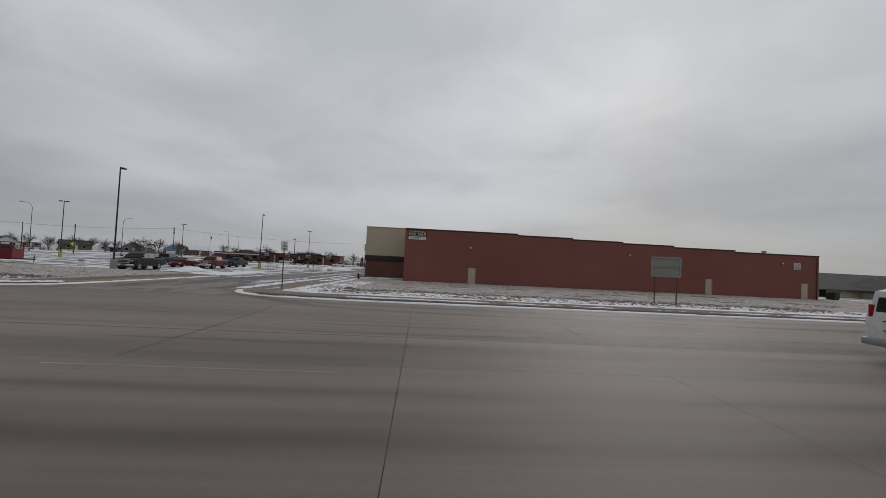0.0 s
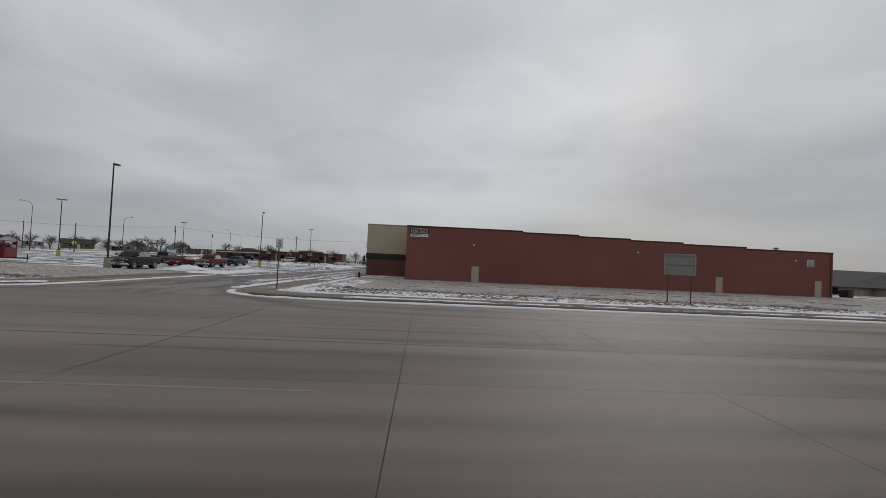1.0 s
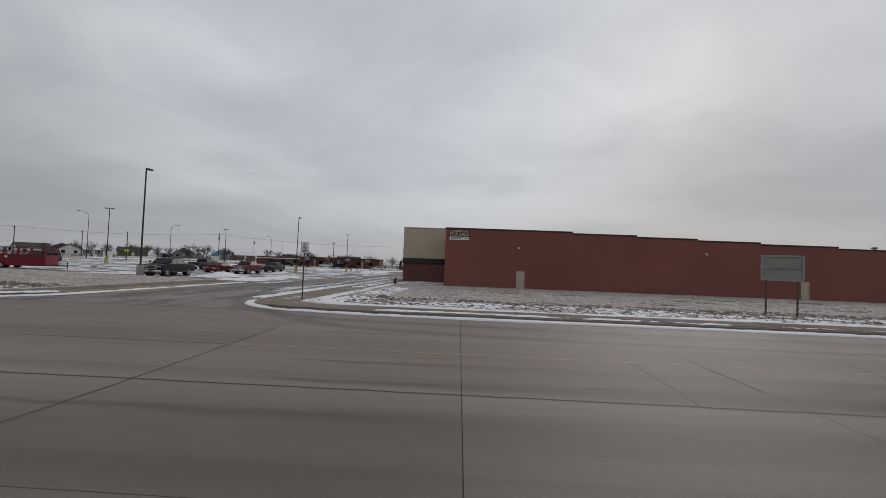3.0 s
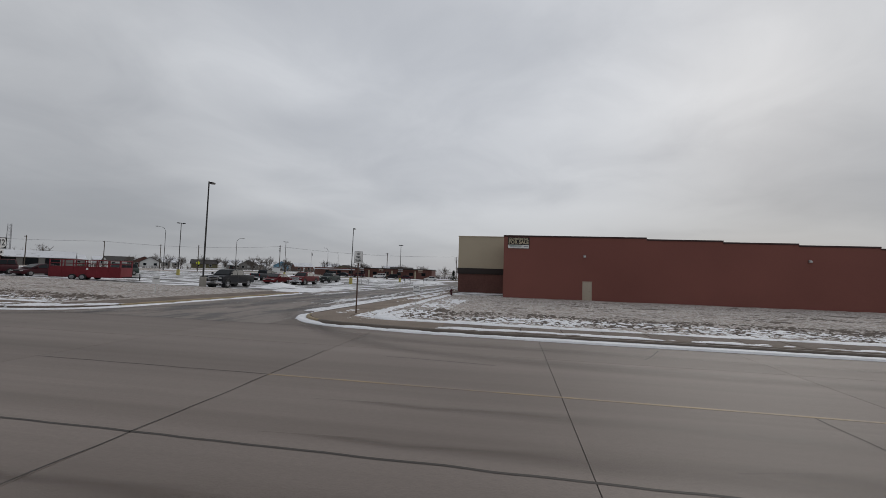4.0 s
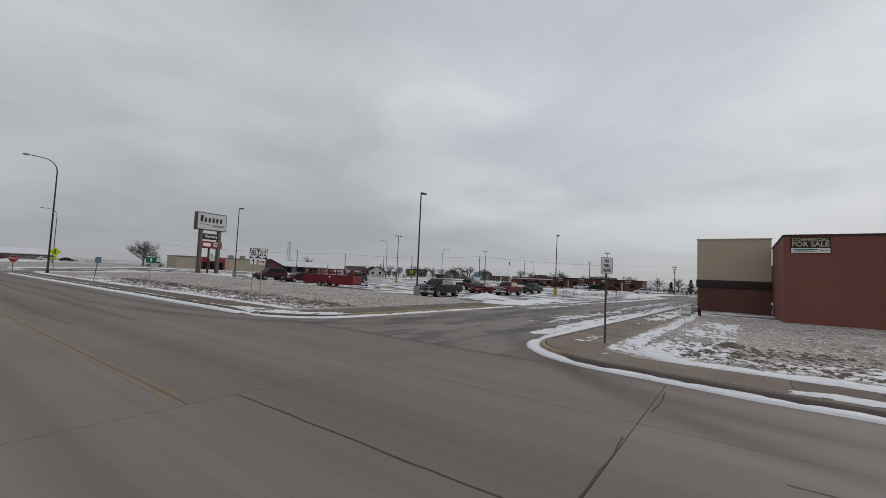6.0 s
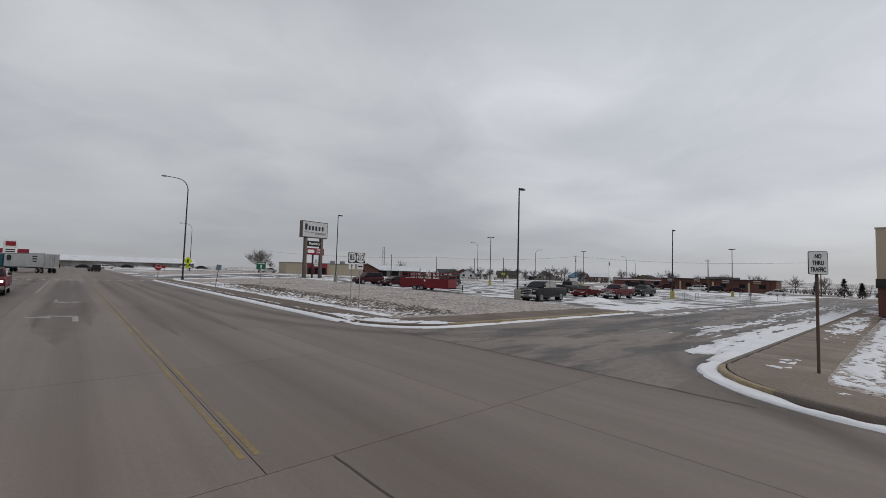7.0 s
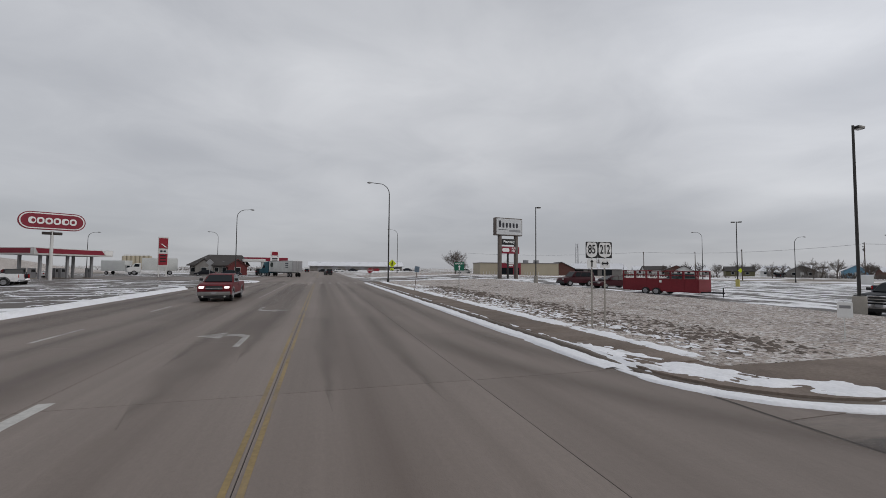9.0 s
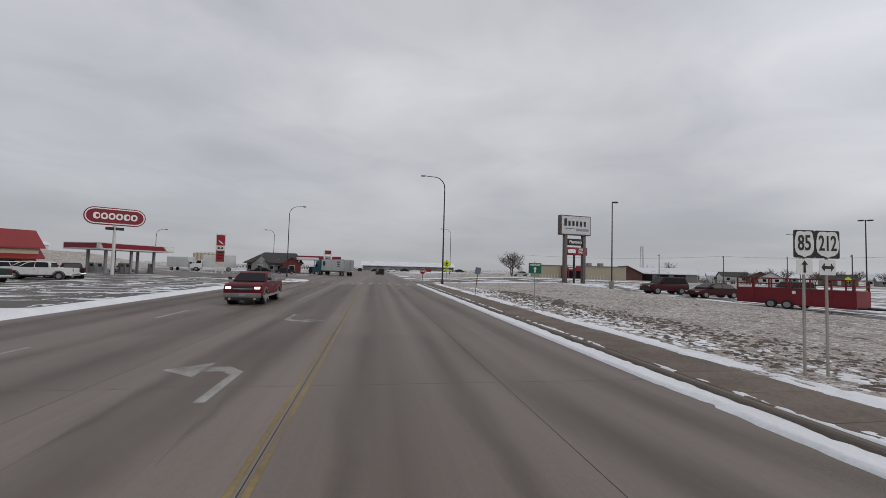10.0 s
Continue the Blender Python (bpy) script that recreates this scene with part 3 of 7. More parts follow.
scraps([(2.3, -22), (2.3, -65)], 0.4, 4.7, 0.40, 0.035, lawn, 14.0, LS, along=1.0, ds=0.08, do=0.07, core=0.25, grain=2.2, slow=0.7, lift=0.012)
scraps([(2.3, -21.5), (2.3, -60)], 0.3, 7.5, 0.44, 0.045, lawn, 15.0, CL, M_soil, along=2.0, ds=0.08, do=0.07, name="soil_clods", cat="soil", core=0.22, grain=2.8, slow=0.4, lift=0.010)
scraps([(3.0, -22), (3.0, -70)], 4.0, 26.0, 0.58, 0.03, lawn, 16.0, CL, M_soil, ds=0.16, do=0.13, name="soil_clods", cat="soil", core=0.20, grain=1.8, lift=0.008)
scraps([(0.2, -24.5), (0.15, -100)], 0.1, 0.85, 0.46, 0.03, walkz, 17.0, "thin broken snow on the muddy sidewalk", along=0.5, grain=1.5)
scraps([(31, -20.8), (3.3, -20.5)], -0.4, 0.5, 0.38, 0.04, lawn, 18.0, "white snow edge beside the sidewalk", along=0.8, grain=2.2, lift=0.012)
scraps([(22, -22.6), (3.0, -22.3)], -1.7, 1.7, 0.68, 0.045, lawn, 19.0, "white torn snow over the corner lawn", along=0.9, ds=0.08, do=0.07, grain=2.2, lift=0.012)
scraps([(1.0, -22.6), (1.6, -20.8), (2.8, -19.2), (4.6, -18.8), (9, -18.8)], -0.7, 0.1, 0.60, 0.02, walkz, 20.0, "thin broken snow on the corner sidewalk", along=0.8, grain=1.6)
scraps([(60, -19.2), (12, -19.2)], -0.9, 0.9, 0.46, 0.02, walkz, 20.5, "thin broken snow on the sidewalk", along=0.4, grain=1.5)
scraps(WEST_KERB, 0.01, 0.5, -0.4, 0.07, lambda x, y: KERB_H, 21.0, KS, along=0.5)
scraps(WEST_KERB[:2], -0.42, 0.06, -0.3, 0.05, lambda x, y: KERB_H * min(max(-(x + 19.8) / 0.3 + 1.0, 0.0), 1.0), 21.5, KS, along=0.5, do=0.05)
scraps([(-20.5, -2), (-20.5, 36)], 0.0, 5.5, 0.57, 0.05, lambda x, y: 0.03, 22.0, "white snow patches over the forecourt edge", along=0.5, ds=0.14, do=0.1, core=0.35, grain=1.3)
scraps([(-26, -2), (-26, 52)], 0.0, 9.0, 0.58, 0.04, lambda x, y: 0.03, 22.5, "white snow patches over the forecourt", along=0.6, ds=0.2, do=0.16, core=0.3, grain=1.3)
scraps(arc(-21.5, 54, 5.5, -70, 70, 10), -0.5, 0.6, -0.1, 0.1, lambda x, y: 0.06, 23.0, KS, along=0.6)
scraps([(40, -5.0), (19.5, -6.1)], -1.6, 1.6, 0.12, 0.10, land, 24.0, "white ploughed snow on the lot edge", along=0.5, grain=1.3)
scraps([(2.0, 52.6), (20.5, 52.8)], -0.4, 0.5, 0.15, 0.08, walkz, 27.0, KS)
scraps([(3, 76.5), (20, 76.6), (60, 76.5)], -0.6, 0.7, 0.0, 0.14, land, 28.0, KS)

# frozen tufts on the lawns
def tufts(name, count, x0, x1, y0, y1, label):
    verts, faces = [], []
    for _ in range(count):
        x = x0 + (x1 - x0) * random.random() ** 1.6
        y = random.uniform(y0, y1)
        if noise.noise(Vector((x * 0.45, y * 0.45, 2.0))) + 0.5 * noise.noise(Vector((x * 1.7, y * 1.7, 5.0))) < -0.05:
            continue
        z = lawn(x, y) - 0.01
        h, a = random.uniform(0.012, 0.03), random.uniform(0, math.tau)
        w = random.uniform(0.003, 0.008)
        dx, dy = math.cos(a), math.sin(a)
        b = random.uniform(0.5, 1.6) * h
        k = len(verts)
        verts += [(x + dy * w, y - dx * w, z), (x - dy * w, y + dx * w, z), (x + dx * b, y + dy * b, z + h)]
        faces.append((k, k + 1, k + 2))
    me = bpy.data.meshes.new(name)
    me.from_pydata(verts, [], faces)
    me.materials.append(M_blade)
    me.update()
    return tagged(new(name, me), label, "grass", "", "stuff")


tufts("grass_tufts", 45000, 2.6, 13, -5, 22, "short dead brown grass blades on the lawn")
tufts("grass_tufts", 45000, 2.6, 14, -46, -21, "short dead brown grass blades on the lawn")


def mound(x, y, z, r, h, label, material=None, name="soil_mound", cat="soil mound", turn=0, long=1.0):
    bm = B()
    rings = []
    for k in range(6):
        t = k / 5
        rings.append([bm.verts.new((math.cos(a) * r * (1 - t) * (1 + 0.25 * noise.noise(Vector((a * 1.3, t * 2, x)))), 0.7 * math.sin(a) * r * (1 - t), h * (1 - (1 - t) ** 2) * (1 + 0.4 * noise.noise(Vector((a * 2, t * 3, y)))) - 0.03)) for a in [j * math.tau / 16 for j in range(16)]])
    for a, b in zip(rings, rings[1:]):
        for j in range(16):
            bm.faces.new((a[j], a[(j + 1) % 16], b[(j + 1) % 16], b[j]))
    ob = single(name, bm, material or M_soil, label, cat)
    for pl in ob.data.polygons:
        pl.use_smooth = True
    ob.matrix_basis = pose(x, y, z, 0, 0, turn) @ Matrix.Diagonal((long, 1, 1, 1))
    return ob


mound(8.4, -23.5, KERB_H - 0.05 + land(8.4, -23.5), 0.75, 0.19, "low dark mound of frozen soil on the lawn")
mound(5.6, 18.6, KERB_H - 0.05 + land(5.6, 18.6), 0.6, 0.28, "low dark mound of frozen soil on the lawn")

for x, y, r, h, lg, a in ((31.0, 0.2, 1.1, 0.46, 2.4, -20), (27.0, 0.0, 0.8, 0.14, 3.0, -6), (84, -5.2, 2.0, 0.75, 2.6, 4), (95, -5.8, 1.6, 0.6, 2.2, -3), (55, 3.0, 0.9, 0.25, 3.0, 5), (89, 8, 1.6, 0.5, 2.5, 20)):
    mound(x, y, land(x, y), r, h, "low ploughed heap of dirty snow on the lot", M_snow, "snow_mound", "snow mound", a, lg)

# tarred seams and cracks in the concrete
def crack(points, width, label):
    bm = B()
    line = resample(points, 0.25)
    shaky = [p + Vector((0.6 * width + 0.02, 0.6 * width + 0.02)) * noise.noise(Vector((p.x * 1.3, p.y * 1.3, 4.0))) for p in line]
    ribbon(bm, shaky, [(-width / 2, 0.0035), (width / 2, 0.0035)], lambda x, y: land(x, y) if x > 0.02 else 0.0)
    return single("tar_seam", bm, M_joint, label, "road crack", "structure")


crack([(-10.0, -75), (-10.0, -16.6)], 0.05, "dark tarred seam along the concrete lanes")
crack([(-6.84, -75), (-6.84, -16.6)], 0.03, "dark tarred seam along the concrete lanes")
for x0, y0, x1, y1 in ((-6.9, -32.4, -10.0, -32.35), (-6.8, -34.1, -8.95, -34.13), (-13.3, -22.35, -4.2, -22.4), (-2.6, -22.5, -0.9, -22.5), (-4.6, -27.0, -4.4, -24.2), (-8.8, -37.5, -5.6, -38.6), (-2.6, -31.0, -1.0, -31.9)):
    crack([(x0, y0), ((x0 + x1) / 2 + 0.05, (y0 + y1) / 2 - 0.05), (x1, y1)], 0.028, "short dark crack in the concrete")

crack([(0.03, -19.5), (0.04, -13.0), (0.03, -7.0)], 0.05, "ragged tarred seam where asphalt meets concrete")
for pts in (((6.5, -8.6), (7.1, -12.4), (6.6, -17.2)), ((0.1, -11.3), (4.4, -11.6), (9.5, -11.2), (15, -11.5)), ((12.0, -8.7), (12.3, -13.0), (11.8, -17.2)), ((8, -15.9), (14, -15.5), (22, -15.8)), ((18.5, -8.7), (18.9, -13.0), (18.3, -17.2))):
    crack(pts, 0.02, "meandering dark crack in the side road asphalt")

# damp brown tyre tracks that sweep round the corners
def track_material():
    """Thin road grime: dense along the middle of the track, broken by streaks, fading out at its edges."""
    m = mat("damp_tyre_grime", (0.085, 0.064, 0.05), 0.5, var=0.2, s1=0.5, s2=9, wide=True)
    nt = m.node_tree
    N, L = nt.nodes, nt.links
    uv = N.new("ShaderNodeUVMap")
    sp = N.new("ShaderNodeSeparateXYZ")
    L.new(uv.outputs[0], sp.inputs[0])
    mp = N.new("ShaderNodeMapping")
    mp.inputs["Scale"].default_value = (0.10, 1.5, 1)
    L.new(uv.outputs[0], mp.inputs[0])
    n = N.new("ShaderNodeTexNoise")
    n.inputs["Scale"].default_value, n.inputs["Detail"].default_value = 1.0, 6.0
    L.new(mp.outputs[0], n.inputs["Vector"])
    off = N.new("ShaderNodeMath")
    off.operation = "SUBTRACT"
    off.inputs[1].default_value = 0.5
    L.new(sp.outputs["Y"], off.inputs[0])
    ab = N.new("ShaderNodeMath")
    ab.operation = "ABSOLUTE"
    L.new(off.outputs[0], ab.inputs[0])
    edge = N.new("ShaderNodeMapRange")
    edge.interpolation_type = "SMOOTHSTEP"
    edge.inputs[1].default_value, edge.inputs[2].default_value = 0.0, 0.5
    edge.inputs[3].default_value, edge.inputs[4].default_value = 0.30, 0.0
    L.new(ab.outputs[0], edge.inputs[0])
    st = N.new("ShaderNodeMapRange")
    st.inputs[1].default_value, st.inputs[2].default_value = 0.22, 0.66
    L.new(n.outputs[0], st.inputs[0])
    mu = N.new("ShaderNodeMath")
    mu.operation = "MULTIPLY"
    L.new(edge.outputs[0], mu.inputs[0])
    L.new(st.outputs[0], mu.inputs[1])
    L.new(mu.outputs[0], N["Principled BSDF"].inputs["Alpha"])
    return m


M_track = track_material()


def tyre_track(points, width, z=0.007):
    """A flat strip of grime along a smooth line through points."""
    pts = [Vector(p) for p in points]
    line = []
    for i in range(len(pts) - 1):
        p0, p1, p2, p3 = pts[max(i - 1, 0)], pts[i], pts[i + 1], pts[min(i + 2, len(pts) - 1)]
        for k in range(10):
            u = k / 10
            line.append(0.5 * (2 * p1 + (p2 - p0) * u + (2 * p0 - 5 * p1 + 4 * p2 - p3) * u * u + (3 * p1 - p0 - 3 * p2 + p3) * u ** 3))
    line.append(pts[-1])
    nor = sides(line)
    verts, faces, uvs, run = [], [], [], 0.0
    for i, (p, nv) in enumerate(zip(line, nor)):
        run += (p - line[i - 1]).length if i else 0.0
        for j in (0, 1):
            q = p + nv * width * (j - 0.5) * min(1.0, 0.02 + min((p - pts[0]).length, (p - pts[-1]).length) / 7.0)
            verts.append((q.x, q.y, max(land(q.x, q.y), 0.0 if q.x < 1 else -9) + z))
            uvs.append((run, j))
        if i:
            a = 2 * i
            faces.append((a - 2, a, a + 1, a - 1))
    me = bpy.data.meshes.new("tyre_track")
    me.from_pydata(verts, [], faces)
    layer = me.uv_layers.new(name="UVMap")
    for lp in me.loops:
        layer.data[lp.index].uv = uvs[lp.vertex_index]
    me.materials.append(M_track)
    return tagged(new("tyre_track", me), "damp brown tyre track sweeping over the concrete", "tyre track", "", "structure")


for d in (0.0, 1.9):
    tyre_track([(26, -11.2 - d), (12, -11.0 - d), (5.0, -10.2 - d), (0.5 - 0.5 * d, -6.5 - d), (-1.6 - d, 0.5), (-1.8 - d, 14), (-1.8 - d, 48)], 1.5, 0.010 + 0.001 * d)
    tyre_track([(24, -14.6 - 0.7 * d), (12, -15.0 - 0.7 * d), (4, -16.6 - 0.7 * d), (-1.0 - 0.5 * d, -21.5 - 0.3 * d), (-2.2 - d, -30), (-2.2 - d, -60)], 1.3, 0.013 + 0.001 * d)
# broad wheel paths worn along the lanes
for x, y0, y1 in ((-4.7, -6, 50), (-6.6, -6, 50), (-8.7, -2, 50), (-10.2, -2, 50), (-12.4, -8, 60), (-14.3, -8, 60), (-16.6, -8, 60), (-18.3, -8, 60), (-8.1, -90, -24), (-9.6, -90, -24), (-11.3, -90, -20), (-15.2, -90, -16), (-17.0, -90, -16)):
    tyre_track([(x, y0), (x + 0.05, 0.5 * (y0 + y1)), (x, y1)], 1.2, 0.006)
# whole lanes that stay damp
for x, w, y0, y1 in ((-9.5, 3.2, -6, 50), (-9.4, 3.4, -90, -30), (-4.6, 3.0, -90, -42), (-13.0, 3.6, -90, 60), (-17.2, 4.4, -90, 60), (-22.5, 5.0, -60, -4)):
    tyre_track([(x, y0), (x + 0.1, 0.5 * (y0 + y1)), (x, y1)], w, 0.005)

# ---- road markings ----
def stripe(name, x0, y0, x1, y1, material, label, z=0.004):
    bm = B()
    n = max(1, int(abs(y1 - y0) / 2))
    for k in range(n):
        a, b = y0 + (y1 - y0) * k / n, y0 + (y1 - y0) * (k + 1) / n
        box(bm, x0, a, z - 0.006, x1, b, z)
    return single(name, bm, material, label, "road marking", "structure")


for x in (-7.73, -7.55):
    stripe("centre_line", x - 0.038, -16.0, x + 0.038, 48.5, M_ypaint, "worn yellow double centre line")
    stripe("centre_line", x - 0.038, 84, x + 0.038, 200, M_ypaint, "worn yellow double centre line")
stripe("lane_line", -11.22, -13, -10.98, -4.4, M_wpaint, "worn broad white turn lane line")
stripe("centre_line", -6.88, -48, -6.80, -22.4, M_yfaint, "faint worn yellow line on the concrete")
stripe("lane_line", -14.00, -27.0, -13.93, -21.5, M_wfaint, "thin white lane line worn almost away")
stripe("lane_line", -11.16, 20, -11.04, 46, M_wfaint, "worn white turn lane line")
for k in range(6):
    stripe("lane_line", -14.98, -6.8 + 9.0 * k, -14.86, -4.0 + 9.0 * k, M_wpaint, "worn white lane dash")
for k in range(13):
    stripe("crosswalk_bar", -17.0 + 1.25 * k, 49.4, -16.55 + 1.25 * k, 51.0, M_wpaint, "worn white crosswalk bar")
for k in range(7):
    y0 = -13.2
    bm = B()
    box(bm, 10 + 4.6 * k, y0 - 0.045, 0, 12.3 + 4.6 * k, y0 + 0.045, 0.006)
    d = single("lane_line", bm, M_wpaint, "worn white dash on the side road", "road marking", "structure")
    for v in d.data.vertices:
        v.co.z += land(v.co.x, v.co.y) - 0.004


def arrow(x, y, turn):
    """A left turn arrow, its stem up the lane and its head to the left."""
    bm = B()
    prism(bm, [(0.30, -1.5), (0.48, -1.5), (0.48, 0.5), (0.1, 0.95), (-0.35, 0.95), (-0.35, 1.35), (-1.15, 0.72), (-0.35, 0.1), (-0.35, 0.55), (0.05, 0.55), (0.30, 0.25)], "z", -0.006, 0.004)
    ob = single("turn_arrow", bm, M_wpaint, "worn white left turn arrow painted on the road", "road marking", "structure")
    ob.matrix_basis = pose(x, y, 0, 0, 0, turn)


arrow(-9.5, 11.3, 180)
arrow(-9.5, 1.7, 0)
# ---- the long brick store ----
WX = 30.35
FLOOR = -0.40
store = thing("store_building", "long red painted brick store with stepped parapet and beige end", "building")
tops = [(-26.5, 6.23), (-41.0, 6.06), (-48.2, 5.90), (-54.9, 5.74), (-61.8, 5.56), (-70.2, 5.36), (-81.9, 5.36)]


DOORS = [(-35.68, -34.72, 1.66), (-67.15, -66.2, 1.70), (-80.45, -79.5, 1.74)]
WALL_T = 0.35


def wall_run(y0, y1, h):
    """A stretch of the street wall from y0 up to y1, left open where doors stand."""
    cuts = sorted([d for d in DOORS if d[0] > y0 and d[1] < y1])
    at = y0
    for a, b, z in cuts:
        part("street_wall", box(B(), WX, at, FLOOR - 0.4, WX + WALL_T, a, h), M_brick, store)
        part("lintel", box(B(), WX, a, z, WX + WALL_T, b, h), M_brick, store)
        at = b
    part("street_wall", box(B(), WX, at, FLOOR - 0.4, WX + WALL_T, y1, h), M_brick, store)


for (y1, h), (y0, _) in zip(tops, tops[1:]):
    wall_run(y0, y1, h)
    bm = B()
    box(bm, WX - 0.06, y0, h, WX + WALL_T + 0.04, y1, h + 0.16, bevel=0.015)
    part("coping", bm, M_cap, store, "dark metal coping")
bm = B()
box(bm, WX + WALL_T, -81.9, FLOOR - 0.4, 98, -81.55, 5.3)
part("end_wall", bm, M_brick, store)
bm = B()
box(bm, WX + WALL_T, -26.85, FLOOR - 0.4, 43.7, -26.5, 6.23)
part("return_wall", bm, M_brick, store)
bm = B()
box(bm, WX + WALL_T - 0.01, -26.88, 6.23, 43.7, -26.44, 6.39, bevel=0.015)
part("coping", bm, M_cap, store, "dark metal coping")
bm = B()
box(bm, WX + WALL_T + 0.002, -81.54, 4.7, 97.9, -26.86, 4.85)
part("roof", bm, M_shingle, store, "flat dark roof with thin snow")
BX = 43.7
bm = B()
box(bm, BX, -26.43, FLOOR - 0.4, BX + 0.35, -19.9, 2.0)
part("lower_wall", bm, M_brickdk, store, "dark red brick lower wall")
bm = B()
box(bm, BX - 0.14, -26.43, 2.0, BX + 0.4, -19.78, 2.82, bevel=0.03)
part("band", bm, M_band, store, "dark brown band")
bm = B()
box(bm, BX - 0.05, -26.43, 2.82, BX + 0.35, -19.86, 7.26)
part("upper_wall", bm, M_beige, store, "beige stucco upper wall")
bm = B()
box(bm, BX - 0.12, -26.5, 7.26, BX + 0.42, -19.8, 7.38, bevel=0.015)
part("coping", bm, M_beige, store, "beige coping")
for z0, z1, m, n in ((FLOOR - 0.4, 2.0, M_brickdk, "lower_wall"), (2.0, 2.82, M_band, "band"), (2.82, 7.26, M_beige, "upper_wall")):
    bm = B()
    box(bm, BX + 0.351, -20.25, z0, 97.9, -19.9, z1)
    part(n, bm, m, store)
bm = B()
box(bm, 97.9, -81.54, FLOOR - 0.4, 98.2, -19.9, 5.3)
part("back_wall", bm, M_brick, store)

for a, b, z in DOORS:
    bm = B()
    for y in (a, b - 0.06):
        box(bm, WX + 0.02, y, FLOOR, WX + 0.16, y + 0.06, z)
    box(bm, WX + 0.02, a + 0.06, z - 0.07, WX + 0.16, b - 0.06, z)
    dframe = part("door_frame", bm, M_doorp, store, "cream painted steel frame")
    bm = B()
    box(bm, WX + 0.06, a + 0.065, FLOOR + 0.02, WX + 0.11, b - 0.065, z - 0.075, bevel=0.006)
    leaf = part("door", bm, M_doorp, store, "closed cream steel door")
    bm = B()
    tube(bm, [(WX + 0.06, a + 0.17, FLOOR + 1.0), (WX + 0.0, a + 0.17, FLOOR + 1.0), (WX + 0.0, a + 0.3, FLOOR + 1.0)], 0.018, 8)
    part("door_handle", bm, M_chrome, leaf)


def wall_lamp(y, z):
    t = thing("wall_lamp", "small white security lamp on the brick wall", "lamp", pose(WX, y, z))
    bm = B()
    box(bm, -0.1, -0.12, -0.12, -0.002, 0.12, 0.12, bevel=0.02)
    part("housing", bm, M_grey, t)
    bm = B()
    prism(bm, [(-0.26, -0.1), (-0.1, -0.14), (-0.1, 0.1), (-0.2, 0.06)], "y", -0.11, 0.11)
    part("lens", bm, M_lens, t)


for y, z in ((-34.9, 4.27), (-55.8, 4.33), (-76.7, 4.25)):
    wall_lamp(y, z)
vent = thing("wall_vent", "square white louvred vent in the brick wall", "vent", pose(WX, -78.8, 3.98))
bm = B()
for a, b in (((-0.46, -0.46), (0.46, -0.4)), ((-0.46, 0.4), (0.46, 0.46)), ((-0.46, -0.4), (-0.4, 0.4)), ((0.4, -0.4), (0.46, 0.4))):
    box(bm, -0.08, a[0], a[1], -0.002, b[0], b[1])
part("frame", bm, M_sidingw, vent)
for k in range(7):
    bm = B()
    box(bm, -0.06, -0.4, -0.03, -0.02, 0.4, 0.03, m=Matrix.Translation((0, 0, -0.34 + 0.113 * k)) @ pose(0, 0, 0, 0, 35))
    part("slat", bm, M_sidingw, vent)
bm = B()
tube(bm, [(0, 0, -4.4), (0, 0, 1.0), (0.15, 0, 1.2)], 0.06, 10)
ob = single("downpipe", bm, M_rustpost, "brown rain pipe down the brick wall", "pipe")
ob.matrix_basis = pose(WX - 0.09, -81.6, 4.1)
rv = thing("roof_vent", "small grey hooded vent on the parapet", "vent", pose(WX + 1.2, -75.2, 4.85))
bm = B()
tube(bm, [(0, 0, 0), (0, 0, 0.85)], 0.16, 10)
part("pipe", bm, M_grey, rv)
bm = B()
tube(bm, [(0, 0, 0.85), (0, 0, 1.0), (0, 0, 1.1)], [0.3, 0.3, 0.06], 10)
part("hood", bm, M_grey, rv)

# the sale banner on the wall
sale = thing("sale_sign", "black sale sign with cream letters, white panel below", "sign", Matrix.Translation((WX - 0.03, -28.05, 5.56)) @ pose(0, 0, 0, 0, 0, -90) @ Matrix.Diagonal((0.92, 1, 0.82, 1)))
bm = B()
plate(bm, 2.5, 1.45, 0.05, 0.02)
part("board", bm, M_band, sale)
M_cream = mat("cream_sign_paint", (0.46, 0.41, 0.29), 0.6, var=0.06)
lettering("COMMERCIAL", 0.38, M_cream, sale, on_face(0, -0.03, 0.5), width=2.3)
lettering("FOR SALE", 0.62, M_cream, sale, on_face(0, -0.03, 0.08), width=2.3)
bm = B()
plate(bm, 2.4, 0.44, 0.02, 0.01, Matrix.Translation((0, -0.04, -0.48)))
part("panel", bm, M_white, sale, "white panel with grey bars")
for k, (x, z, w) in enumerate(((-0.3, -0.40, 1.5), (-0.35, -0.54, 1.3), (0.85, -0.47, 0.5))):
    bm = B()
    plate(bm, w, 0.08, 0.01, 0.01, Matrix.Translation((x, -0.058, z)))
    part("text_bar", bm, M_grey if k else M_green, sale)


# ---- signs and small things of the south corner ----
def post_sign(name, label, x, y, z, h, turn, post_mat, tilt=0.0, r=0.03):
    t = thing(name, label, "sign", pose(x, y, z, 0, tilt, turn))
    bm = B()
    tube(bm, [(0, 0.03, -0.2), (0, 0.03, h)], r, 8)
    part("post", bm, post_mat, t)
    return t


